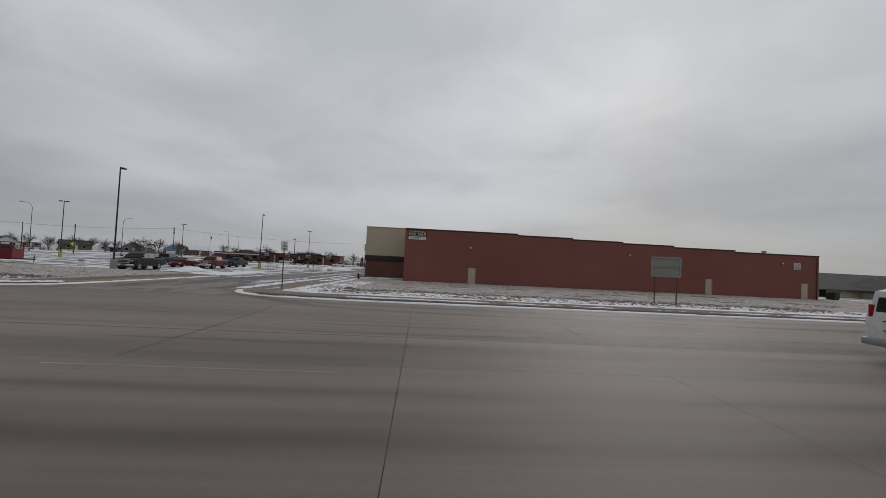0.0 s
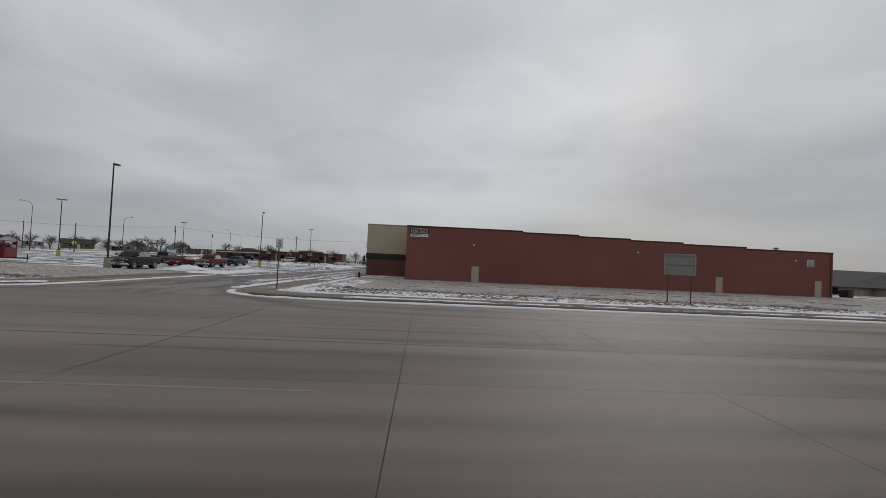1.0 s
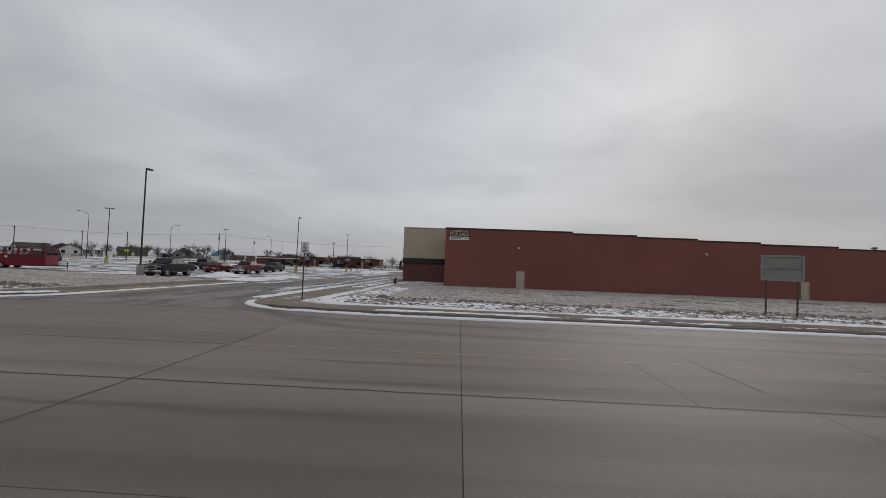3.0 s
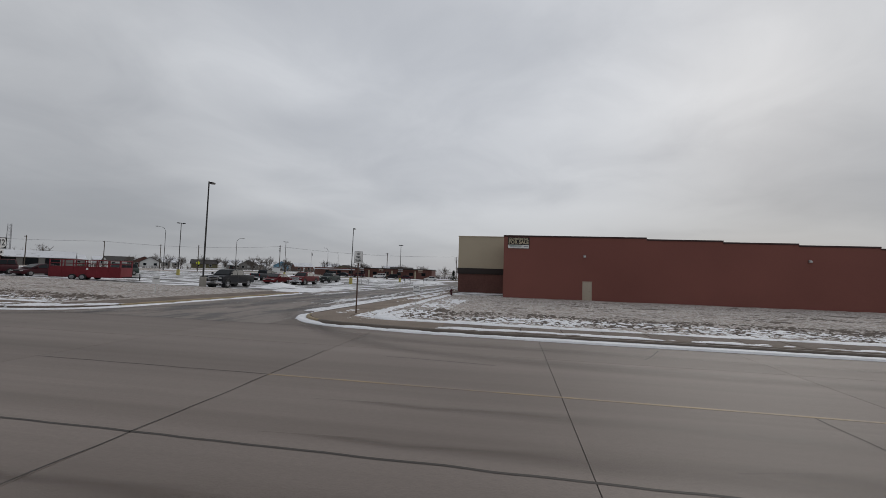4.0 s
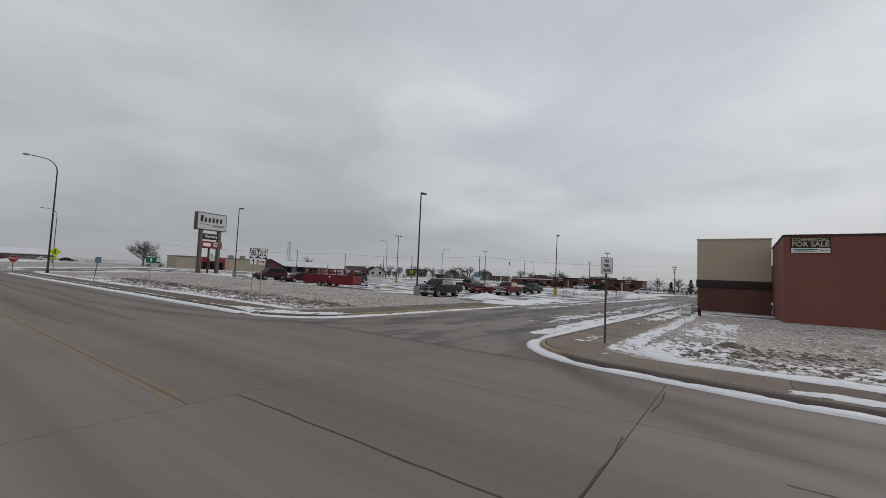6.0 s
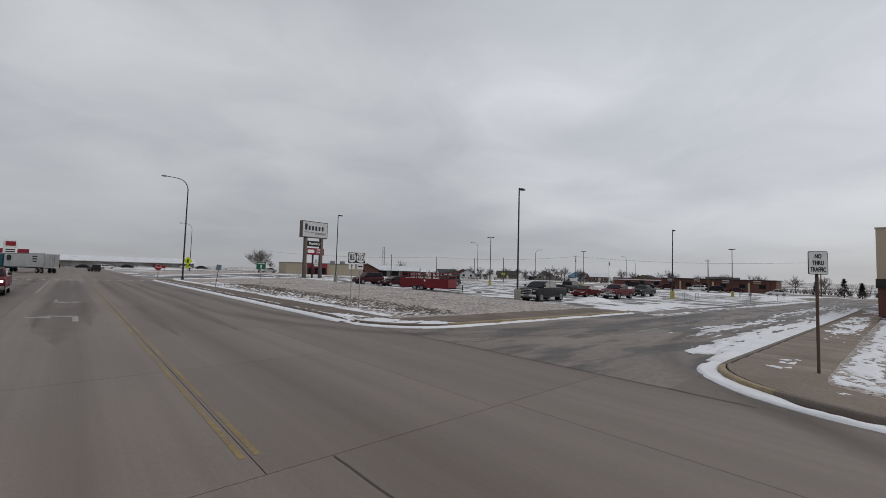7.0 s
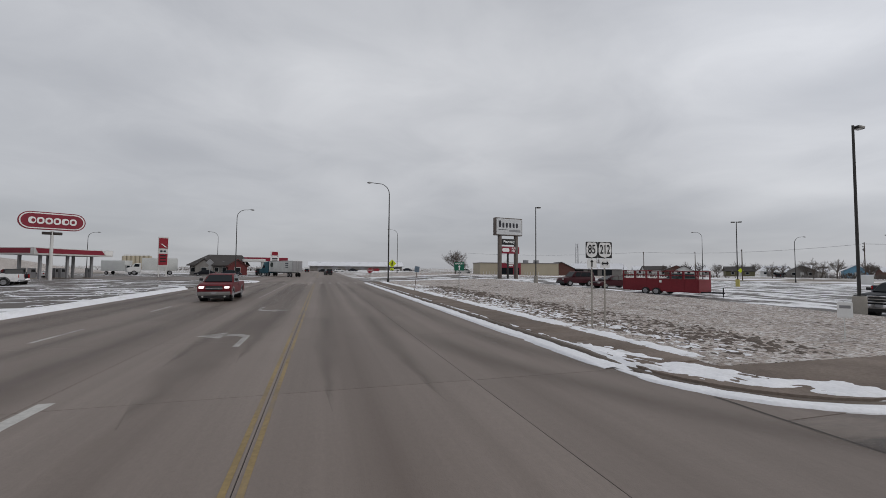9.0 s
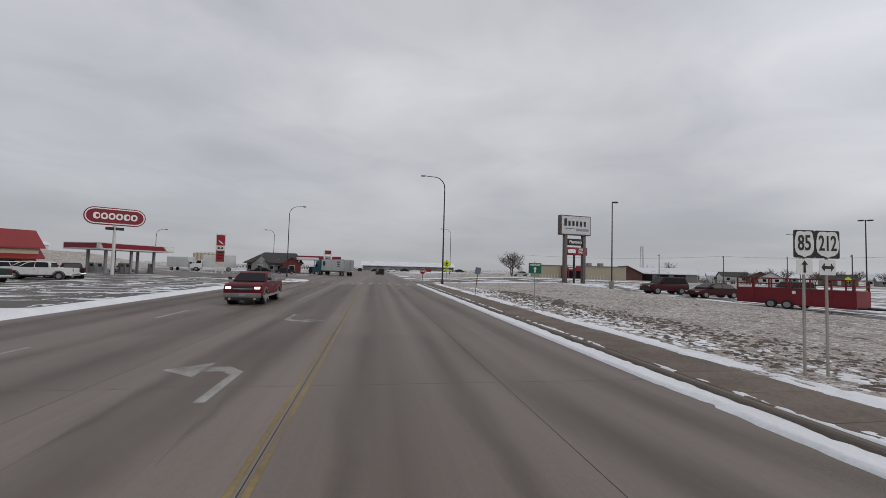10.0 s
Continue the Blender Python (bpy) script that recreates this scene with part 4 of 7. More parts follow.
thru = post_sign("road_sign", "white no thru traffic sign on a rusty post", 4.45, -19.93, KERB_H + land(4.45, -19.9), 2.92, -62, M_rustpost, r=0.035)
bm = B()
plate(bm, 0.40, 0.58, 0.012, 0.04, Matrix.Translation((0, -0.04, 2.72)))
part("plate", bm, M_black, thru)
bm = B()
plate(bm, 0.375, 0.555, 0.006, 0.035, Matrix.Translation((0, -0.050, 2.72)))
part("face", bm, M_white, thru)
for k, word in enumerate(("NO", "THRU", "TRAFFIC")):
    lettering(word, 0.15, M_black, thru, on_face(0, -0.056, 2.88 - 0.165 * k), width=(0.13, 0.23, 0.31)[k])

small = post_sign("lawn_sign", "small white sign on a pale wire stake", 8.35, -22.0, KERB_H + land(8.35, -22.0) - 0.05, 1.3, -62, M_sidingw, r=0.018)
bm = B()
plate(bm, 0.38, 0.46, 0.01, 0.01, Matrix.Translation((0, -0.02, 1.2)))
part("face", bm, M_white, small)
lettering("NO", 0.2, M_grey, small, on_face(0, -0.03, 1.3), width=0.3)
bm = B()
plate(bm, 0.36, 0.08, 0.006, 0.01, Matrix.Translation((0, -0.028, 1.08)))
part("text_bar", bm, M_grey, small)

hyd = thing("fire_hydrant", "small dark red fire hydrant by the sidewalk", "hydrant", pose(28.9, -21.1, KERB_H + land(28.9, -21.1) - 0.04))
bm = B()
tube(bm, [(0, 0, 0), (0, 0, 0.06), (0, 0, 0.07), (0, 0, 0.5), (0, 0, 0.52), (0, 0, 0.58), (0, 0, 0.68), (0, 0, 0.72)], [0.17, 0.17, 0.11, 0.11, 0.15, 0.15, 0.09, 0.03], 14)
part("barrel", bm, P_maroon, hyd)
for a in (0, 90, 180):
    bm = B()
    d = Vector((math.cos(radians(a)), math.sin(radians(a)), 0))
    tube(bm, [Vector((0, 0, 0.42)) + d * 0.09, Vector((0, 0, 0.42)) + d * 0.2], 0.055, 10)
    part("outlet", bm, P_maroon, hyd)

board = thing("billboard", "blank pale grey-green board with a frame on two posts", "sign", pose(7.0, -46.5, KERB_H + land(7, -46) - 0.05, 0, 0, -118) @ Matrix.Diagonal((0.76, 1, 0.86, 1)))
for x in (-0.93, 0.93):
    bm = B()
    box(bm, x - 0.055, 0.09, -0.3, x + 0.055, 0.19, 3.93, bevel=0.01)
    part("post", bm, M_rustpost, board)
bm = B()
plate(bm, 2.5, 1.62, 0.05, 0.01, Matrix.Translation((0, 0.06, 3.15)))
part("board", bm, M_signback, board)
for z in (2.36, 3.15, 3.94):
    bm = B()
    box(bm, -1.25, -0.03, z - (0.02 if z == 3.15 else 0.06), 1.25, 0.03, z + (0.02 if z == 3.15 else 0.06))
    part("rail", bm, M_grey, board)
for x in (-1.22, 1.22):
    bm = B()
    box(bm, x - 0.06, -0.028, 2.4, x + 0.06, 0.03, 3.9)
    part("rail", bm, M_grey, board)

dump = thing("dumpster", "dark green steel dumpster beside the store", "dumpster", pose(36.5, -90.4, land(36.5, -90), 0, 0, -70) @ Matrix.Scale(0.72, 4))
bm = B()
prism(bm, [(-0.75, 0.15), (0.75, 0.15), (0.9, 1.3), (-0.8, 1.5)], "x", -1.0, 1.0, bevel=0.03)
part("body", bm, M_dgreen, dump)
bm = B()
prism(bm, [(-0.86, 1.51), (0.94, 1.31), (0.94, 1.37), (-0.86, 1.57)], "x", -1.04, 1.04)
part("lid", bm, M_black, dump)
for x in (-0.8, 0.8):
    bm = B()
    box(bm, x - 0.06, -0.7, 0, x + 0.06, 0.7, 0.15)
    part("skid", bm, M_black, dump)


def gable_house(name, label, w, d, h, roof_h, wall_m, roof_m, m, over=0.4, windows=(), door=None, ridge="x", parts_w=M_sidingw):
    """A house: walls, a pitched roof with eaves, windows with frames and panes on the front (-y), maybe a door."""
    t = thing(name, label, "house", m)
    bm = B()
    if ridge == "x":
        prism(bm, [(-d / 2, -0.4), (d / 2, -0.4), (d / 2, h), (0, h + roof_h), (-d / 2, h)], "x", -w / 2, w / 2)
    else:
        prism(bm, [(-w / 2, -0.4), (w / 2, -0.4), (w / 2, h), (0, h + roof_h), (-w / 2, h)], "y", -d / 2, d / 2)
    part("wall", bm, wall_m, t)
    half, lo, hi = (d / 2, -w / 2 - over, w / 2 + over) if ridge == "x" else (w / 2, -d / 2 - over, d / 2 + over)
    k = roof_h / half
    for s in (-1, 1):
        bm = B()
        out = [(0, h + roof_h + 0.02), (s * (half + over), h - k * over + 0.02), (s * (half + over), h - k * over + 0.2), (0, h + roof_h + 0.2)]
        prism(bm, out, ridge, lo, hi)
        part("roof_slope", bm, roof_m, t)
    for x, z, ww, hh in windows:
        bm = B()
        for a0, b0, a1, b1 in ((-ww / 2 - 0.08, -hh / 2 - 0.08, ww / 2 + 0.08, -hh / 2), (-ww / 2 - 0.08, hh / 2, ww / 2 + 0.08, hh / 2 + 0.08), (-ww / 2 - 0.08, -hh / 2, -ww / 2, hh / 2), (ww / 2, -hh / 2, ww / 2 + 0.08, hh / 2)):
            box(bm, x + a0, -d / 2 - 0.06, z + b0, x + a1, -d / 2 + 0.02, z + b1)
        fr = part("window", bm, parts_w, t)
        bm = B()
        box(bm, x - ww / 2, -d / 2 - 0.03, z - hh / 2, x + ww / 2, -d / 2 + 0.01, z + hh / 2)
        part("pane", bm, M_glass, fr)
    if door is not None:
        bm = B()
        box(bm, door - 0.48, -d / 2 - 0.05, -0.02, door + 0.48, -d / 2 + 0.02, 2.05)
        part("door", bm, parts_w, t)
    return t


gable_house("low_building", "long low tan building under a snow-dusted shingle roof", 60, 24, 2.3, 2.9, M_tan, M_shingle, pose(62, -118, -1.5, 0, 0, -82), over=0.8, windows=[(-20, 1.5, 1.6, 1.2), (-8, 1.5, 1.6, 1.2), (6, 1.5, 1.6, 1.2)], door=-14, parts_w=M_doorp)
gable_house("low_building_wing", "low tan wing with a white-edged gable", 13, 12, 2.3, 2.2, M_tan, M_shingle, pose(46, -115, -1.5, 0, 0, -82), over=0.6, ridge="y", windows=[(3, 1.5, 1.6, 1.2)])


# ---- street and lot lamps ----
def street_lamp(x, y, h, turn, reach=2.1, z=0.0, label="tall dark street lamp with a curved arm", r=0.1):
    """A tapered pole that bends over into an arm with a flat head; the arm goes to local +x."""
    t = thing("street_lamp", label, "street lamp", pose(x, y, z, 0, 0, turn))
    R = 1.5
    pts = [(0, 0, 0), (0, 0, h * 0.5), (0, 0, h - R)] + [(R - R * math.cos(radians(a)), 0, h - R + R * math.sin(radians(a))) for a in (20, 40, 60, 78)] + [(reach, 0, h + 0.06)]
    bm = B()
    tube(bm, pts, [r, r * 0.8, r * 0.6, r * 0.52, r * 0.5, r * 0.46, r * 0.42, r * 0.4], 10)
    part("pole", bm, M_polez, t)
    bm = B()
    tube(bm, [(reach - 0.05, 0, h + 0.06), (reach + 0.12, 0, h + 0.07), (reach + 0.5, 0, h + 0.05), (reach + 0.68, 0, h + 0.02)], [0.05, 0.12, 0.13, 0.05], 10)
    head = part("lamp_head", bm, M_galv, t, "grey lamp head")
    bm = B()
    tube(bm, [(reach + 0.35, 0, h - 0.03), (reach + 0.35, 0, h - 0.1)], [0.1, 0.07], 10)
    part("lens", bm, M_lens, head)
    bm = B()
    tube(bm, [(0, 0, -0.1), (0, 0, 0.5), (0, 0, 0.56)], [r * 1.7, r * 1.5, r], 10)
    part("base", bm, M_polez, t)
    return t


def lot_lamp(x, y, h, heads=1, footing=0.85, yellow=False, turn=0, lean=0.0, label="tall dark lot lamp on a concrete footing"):
    t = thing("parking_lamp", label, "lamp", pose(x, y, land(x, y), 0, lean, turn))
    bm = B()
    if footing:
        tube(bm, [(0, 0, -0.2), (0, 0, footing - 0.03), (0, 0, footing)], [0.3, 0.3, 0.27], 16)
        part("footing", bm, M_ylow if yellow else M_footing, t, "yellow painted footing" if yellow else "bare concrete footing")
        bm = B()
    box(bm, -0.17, -0.17, footing, 0.17, 0.17, footing + 0.05)
    part("base_plate", bm, M_polez, t)
    bm = B()
    tube(bm, [(0, 0, footing + 0.05), (0, 0, h)], [0.085, 0.06], 8)
    part("pole", bm, M_polez, t)
    for k in range(heads):
        s = 1 if k == 0 else -1
        bm = B()
        box(bm, min(s * 0.06, s * 0.2), -0.03, h - 0.1, max(s * 0.06, s * 0.2), 0.03, h - 0.04)
        part("arm", bm, M_polez, t)
        bm = B()
        box(bm, min(s * 0.2, s * 0.72), -0.17, h - 0.16, max(s * 0.2, s * 0.72), 0.17, h, bevel=0.03)
        hd = part("lamp_head", bm, M_polez, t)
        bm = B()
        box(bm, min(s * 0.26, s * 0.66), -0.13, h - 0.185, max(s * 0.26, s * 0.66), 0.13, h - 0.16)
        part("lens", bm, M_lens, hd)
    return t


street_lamp(5.6, -66.6, 14.4, 180, reach=2.6, z=0.1, r=0.12)
street_lamp(2.95, 49.3, 14.9, 180, reach=2.7, z=0.1, r=0.12)
street_lamp(15.5, 112.0, 13.2, 180, reach=2.4, z=land(15.5, 112))
street_lamp(-22.2, 72.8, 13.1, 0, reach=2.3)
street_lamp(-35.4, 119.7, 12.2, 180)
street_lamp(-65.2, 116.5, 11.0, 0)
lot_lamp(21.2, 2.3, 10.45, 1, turn=0, footing=1.05)
lot_lamp(22.4, 39.6, 10.8, 1, footing=0.95)
lot_lamp(56.5, 1.3, 10.2, 1, yellow=True, footing=1.1, lean=1.5)
lot_lamp(97, 3.2, 10.3, 2, yellow=True, footing=1.1, turn=60)
lot_lamp(55.9, 36.3, 10.2, 2, yellow=True, footing=1.1, turn=-35)
lot_lamp(99.3, 39.4, 10.3, 2, yellow=True, footing=1.1, turn=-35)
street_lamp(99.6, 81.0, 13.6, 150, z=land(99, 81))
street_lamp(108, 62, 11.4, -20, z=land(108, 62))
street_lamp(164, 56, 11.6, 160, z=land(164, 56))
street_lamp(256, 91.2, 12.4, 160, z=land(256, 91))
# ---- signs of the north lawn ----
def shield(t, x, w, number, wtxt):
    """A black square plate with the white route shield and its number."""
    zc = 2.86
    bm = B()
    plate(bm, w, 0.61, 0.012, 0.04, Matrix.Translation((x, -0.03, zc)))
    part("plate", bm, M_black, t)
    half = [(0.0, 0.335), (0.12, 0.355), (0.24, 0.345), (0.29, 0.30), (0.315, 0.20), (0.345, 0.08), (0.345, -0.10), (0.31, -0.22), (0.22, -0.30), (0.10, -0.325), (0.0, -0.365)]
    k, kz = (w - 0.05) / 0.70, 0.8
    out = [(px * k, pz * kz) for px, pz in half] + [(-px * k, pz * kz) for px, pz in half[-2:0:-1]]
    bm = B()
    shape(bm, out, -0.042, -0.036, Matrix.Translation((x, 0, zc)))
    part("shield", bm, M_white, t, "white route shield")
    lettering(number, 0.47, M_black, t, on_face(x, -0.046, zc + 0.01), width=wtxt, weight=0.012)


route = thing("route_sign", "two black-edged white route shields on twin steel posts", "sign", pose(3.42, 0.75, KERB_H + land(3.4, 0.75) - 0.03, 0, 0, -6) @ Matrix.Diagonal((0.84, 1, 1.03, 1)))
for x in (-0.31, 0.34):
    bm = B()
    box(bm, x - 0.028, -0.02, -0.25, x + 0.028, 0.015, 3.1)
    part("post", bm, M_footing, route)
shield(route, -0.315, 0.60, "85", 0.36)
shield(route, 0.345, 0.70, "212", 0.5)
for x, both in ((-0.315, False), (0.345, True)):
    bm = B()
    plate(bm, 0.46, 0.34, 0.010, 0.03, Matrix.Translation((x, -0.03, 2.36)))
    part("plate", bm, M_white, route, "white arrow plate")
    if both:
        out = [(-0.18, 0), (-0.09, 0.09), (-0.09, 0.03), (0.09, 0.03), (0.09, 0.09), (0.18, 0), (0.09, -0.09), (0.09, -0.03), (-0.09, -0.03), (-0.09, -0.09)]
    else:
        out = [(0, 0.14), (0.09, 0.045), (0.03, 0.045), (0.03, -0.13), (-0.03, -0.13), (-0.03, 0.045), (-0.09, 0.045)]
    bm = B()
    shape(bm, out, -0.042, -0.036, Matrix.Translation((x, 0, 2.36)))
    part("arrow", bm, M_black, route)

air = post_sign("direction_sign", "green airport sign with a white arrow on steel post", 3.05, 16.3, KERB_H + land(3, 16), 2.7, -6, M_galv)
bm = B()
plate(bm, 0.76, 0.62, 0.012, 0.04, Matrix.Translation((0, -0.02, 2.3)))
part("plate", bm, M_green, air)
lettering("AIRPORT", 0.16, M_white, air, on_face(0, -0.03, 2.50), width=0.64)
bm = B()
shape(bm, [(0, 0.16), (0.11, 0.04), (0.04, 0.04), (0.04, -0.17), (-0.04, -0.17), (-0.04, 0.04), (-0.11, 0.04)], -0.034, -0.026, Matrix.Translation((0, 0, 2.22)))
part("arrow", bm, M_white, air)

blu = post_sign("road_sign", "faded blue sign on a tilted rusty post", 1.95, 26.5, KERB_H, 2.2, -20, M_rustpost, tilt=6)
bm = B()
plate(bm, 0.46, 0.56, 0.012, 0.03, Matrix.Translation((0, -0.02, 2.05)))
part("plate", bm, M_blue, blu)

ped = post_sign("crossing_sign", "yellow pedestrian crossing diamond with arrow plate below", 3.65, 50.1, 0.1, 3.3, -10, M_galv)
bm = B()
plate(bm, 0.9, 0.9, 0.012, 0.05, Matrix.Translation((0, -0.02, 2.85)) @ pose(0, 0, 0, 0, 45))
part("diamond", bm, M_yel, ped)
bm = B()
plate(bm, 0.6, 0.32, 0.012, 0.03, Matrix.Translation((0, -0.02, 1.98)))
part("plate", bm, M_yel, ped)
bm = B()
for p, q, r in (((0.02, 0.25), (0.0, 0.0), 0.05), ((0.0, 0.0), (0.12, -0.3), 0.035), ((0.0, 0.0), (-0.12, -0.28), 0.035), ((0.0, 0.18), (0.14, 0.04), 0.03), ((0.0, 0.18), (-0.13, 0.02), 0.03)):
    tube(bm, [(p[0], -0.035, 2.85 + p[1]), (q[0], -0.035, 2.85 + q[1])], r, 6)
tube(bm, [(0.03, -0.035, 3.2), (0.03, -0.035, 3.1)], 0.06, 8)
part("pictogram", bm, M_black, ped)
bm = B()
shape(bm, [(-0.2, -0.08), (-0.06, -0.1), (-0.09, -0.05), (0.18, 0.07), (0.16, 0.12), (-0.11, 0.0), (-0.13, 0.04)], -0.034, -0.026, Matrix.Translation((0, 0, 1.98)))
part("arrow", bm, M_black, ped)


def stop_sign(x, y, turn):
    t = post_sign("stop_sign", "red octagon stop sign on a rusty post", x, y, -1.2, 2.5, turn, M_rustpost)
    t.scale = (1.35, 1.35, 1.35)
    out = [(0.38 * math.cos(radians(22.5 + 45 * k)), 0.38 * math.sin(radians(22.5 + 45 * k))) for k in range(8)]
    bm = B()
    shape(bm, [(a * 1.07, b * 1.07) for a, b in out], -0.022, -0.01, Matrix.Translation((0, 0, 2.2)))
    part("rim", bm, M_white, t)
    bm = B()
    shape(bm, out, -0.034, -0.023, Matrix.Translation((0, 0, 2.2)))
    part("face", bm, M_redsign, t)
    lettering("STOP", 0.26, M_white, t, on_face(0, -0.04, 2.2), width=0.56)


stop_sign(2.0, 65.0, -8)
dia = post_sign("road_sign", "grey back of a diamond road sign on post", -24.4, 63.5, 0.4, 2.9, 0, M_galv)
bm = B()
plate(bm, 0.86, 0.86, 0.012, 0.05, Matrix.Translation((0, -0.02, 2.55)) @ pose(0, 0, 0, 0, 45))
part("diamond", bm, M_galv, dia)
bm = B()
plate(bm, 0.5, 0.4, 0.012, 0.03, Matrix.Translation((0, -0.02, 1.72)))
part("plate", bm, M_galv, dia)

paper = post_sign("lawn_sign", "small white notice on a stake in the lawn", 9.9, -3.4, KERB_H + land(9.9, -3.4), 1.25, -35, M_sidingw, r=0.018)
bm = B()
plate(bm, 0.42, 0.5, 0.01, 0.01, Matrix.Translation((0, -0.02, 0.95)))
part("face", bm, M_white, paper)
bm = B()
plate(bm, 0.3, 0.1, 0.006, 0.01, Matrix.Translation((0, -0.028, 1.05)))
part("text_bar", bm, M_grey, paper)

# the pylon of the shop: the maker's name stands as plain bars
pyl = thing("pylon_sign", "tall shop pylon, pale grey panel on two brown posts", "sign", pose(26.5, 57.4, land(26.5, 57.4), 0, 0, 8) @ Matrix.Diagonal((1.02, 1.1, 1.09, 1)))
for x in (-1.75, 1.75):
    bm = B()
    box(bm, x - 0.27, -0.27, -0.3, x + 0.27, 0.27, 7.3, bevel=0.02)
    part("post", bm, M_graypost, pyl)
bm = B()
box(bm, -2.85, -0.42, 7.3, 2.85, 0.42, 10.3, bevel=0.04)
cab = part("cabinet", bm, M_graypost, pyl)
bm = B()
box(bm, -2.7, -0.45, 7.45, 2.7, -0.421, 10.15)
part("panel", bm, M_signface, cab, "pale grey panel")
for k in range(6):
    bm = B()
    w = 0.42 if k else 0.5
    hgt = 0.8 if k else 1.15
    plate(bm, w, hgt, 0.02, 0.12, Matrix.Translation((-2.0 + 0.73 * k, -0.46, 9.05 + (hgt - 0.8) / 2)))
    plate(bm, w * 0.45, hgt * 0.5, 0.03, 0.06, Matrix.Translation((-2.0 + 0.73 * k, -0.455, 9.05 + (hgt - 0.8) / 2)))
    part("logo_bar", bm, M_ink, cab)
for x, z, w, h in ((-1.3, 8.28, 2.0, 0.06), (1.2, 8.12, 2.4, 0.36)):
    bm = B()
    plate(bm, w, h, 0.02, 0.05, Matrix.Translation((x, -0.46, z)))
    part("logo_bar", bm, M_grey if h > 0.1 else M_ink, cab)
bm = B()
box(bm, -1.47, -0.22, 5.75, 1.47, 0.22, 6.75, bevel=0.02)
ph = part("name_panel", bm, M_black, pyl, "black panel with white lettering")
lettering("Pharmacy", 0.62, M_white, ph, on_face(0.1, -0.235, 6.25), width=2.4)
bm = B()
box(bm, -1.6, -0.22, 4.25, 2.35, 0.22, 5.45, bevel=0.02)
rp = part("name_panel", bm, M_maroon, pyl, "dark red panel with white lettering")
lettering("AUTO\nPARTS", 0.45, M_white, rp, on_face(1.3, -0.235, 4.9), width=1.3)
bm = B()
plate(bm, 1.5, 0.6, 0.02, 0.25, Matrix.Translation((-0.6, -0.235, 4.85)))
plate(bm, 0.6, 0.3, 0.03, 0.1, Matrix.Translation((-0.6, -0.24, 4.85)))
part("logo_bar", bm, M_white, rp)
bm = B()
box(bm, -0.12, -0.12, -0.3, 0.12, 0.12, 4.25)
part("pole", bm, M_black, pyl, "thin black pole")


# ---- bare trees ----
def bare_tree(x, y, z, h, seed, label="bare spreading tree without leaves", spread=1.0, depth=5, material=None):
    rnd = random.Random(seed)
    t = thing("bare_tree", label, "tree", pose(x, y, z, 0, 0, rnd.uniform(0, 360)))
    bt, bc = B(), B()

    least = 0.0016 * h

    def limb(bm, p, d, l, r, n):
        pts, rad = [p], [r]
        q = p
        for k in range(3):
            d = (d + Vector((rnd.uniform(-0.16, 0.16), rnd.uniform(-0.16, 0.16), rnd.uniform(-0.02, 0.10)))).normalized()
            q = q + d * l / 3
            pts.append(q)
            rad.append(max(r * (1 - 0.12 * (k + 1)), least))
        tube(bm, pts, rad, 6 if n > 3 else 3, cap=False)
        if n <= 0:
            return
        turn = rnd.uniform(0, math.tau)
        sides_ = 4 if n == depth else rnd.choice((2, 3, 3))
        for k in range(sides_):
            a = turn + k * math.tau / sides_ + rnd.uniform(-0.5, 0.5)
            out = Vector((math.cos(a), math.sin(a), 0)) * rnd.uniform(0.6, 1.1) * spread
            limb(bc, pts[rnd.choice((2, 3, 3) if n == depth else (1, 2, 3))], (d * 0.85 + out + Vector((0, 0, rnd.uniform(0.0, 0.3)))).normalized(), l * rnd.uniform(0.66, 0.86), max(r * 0.56, least), n - 1)
        limb(bc, pts[3], (d + Vector((rnd.uniform(-0.25, 0.25), rnd.uniform(-0.25, 0.25), 0.1))).normalized(), l * rnd.uniform(0.72, 0.84), max(r * 0.68, least), n - 1)

    limb(bt, Vector((0, 0, -0.1)), Vector((0, 0, 1)), h * 0.2, h * 0.020, depth)
    part("trunk", bt, material or M_bark, t)
    part("crown", bc, material or M_bark, t)
    return t


bare_tree(28.0, 93.3, land(28, 93), 11.0, 4, spread=1.45, depth=5)
for k, (x, y, h) in enumerate(((152, 34.5, 7.6), (155, 38.9, 6.4), (158, 26.8, 5.5), (148, 82.7, 5.5), (168.5, 88, 8.0), (174, 100.6, 7.5), (191.6, 110, 8.5), (208, 79, 8.5), (199, 97.6, 8.0), (152, 70, 6.0), (163, 76, 6.5), (128, 100, 5.5), (140, 90, 6.0), (165, 48, 5.5), (138, 109, 6.0), (171, 13.5, 7), (176, 3, 6.5), (169, -5, 6.5), (180, 23, 6), (119, 113, 5.5))):
    bare_tree(x, y, ground_z(x, y), h * 1.5, 20 + k, spread=1.2, depth=4, label="small bare tree among the far houses")


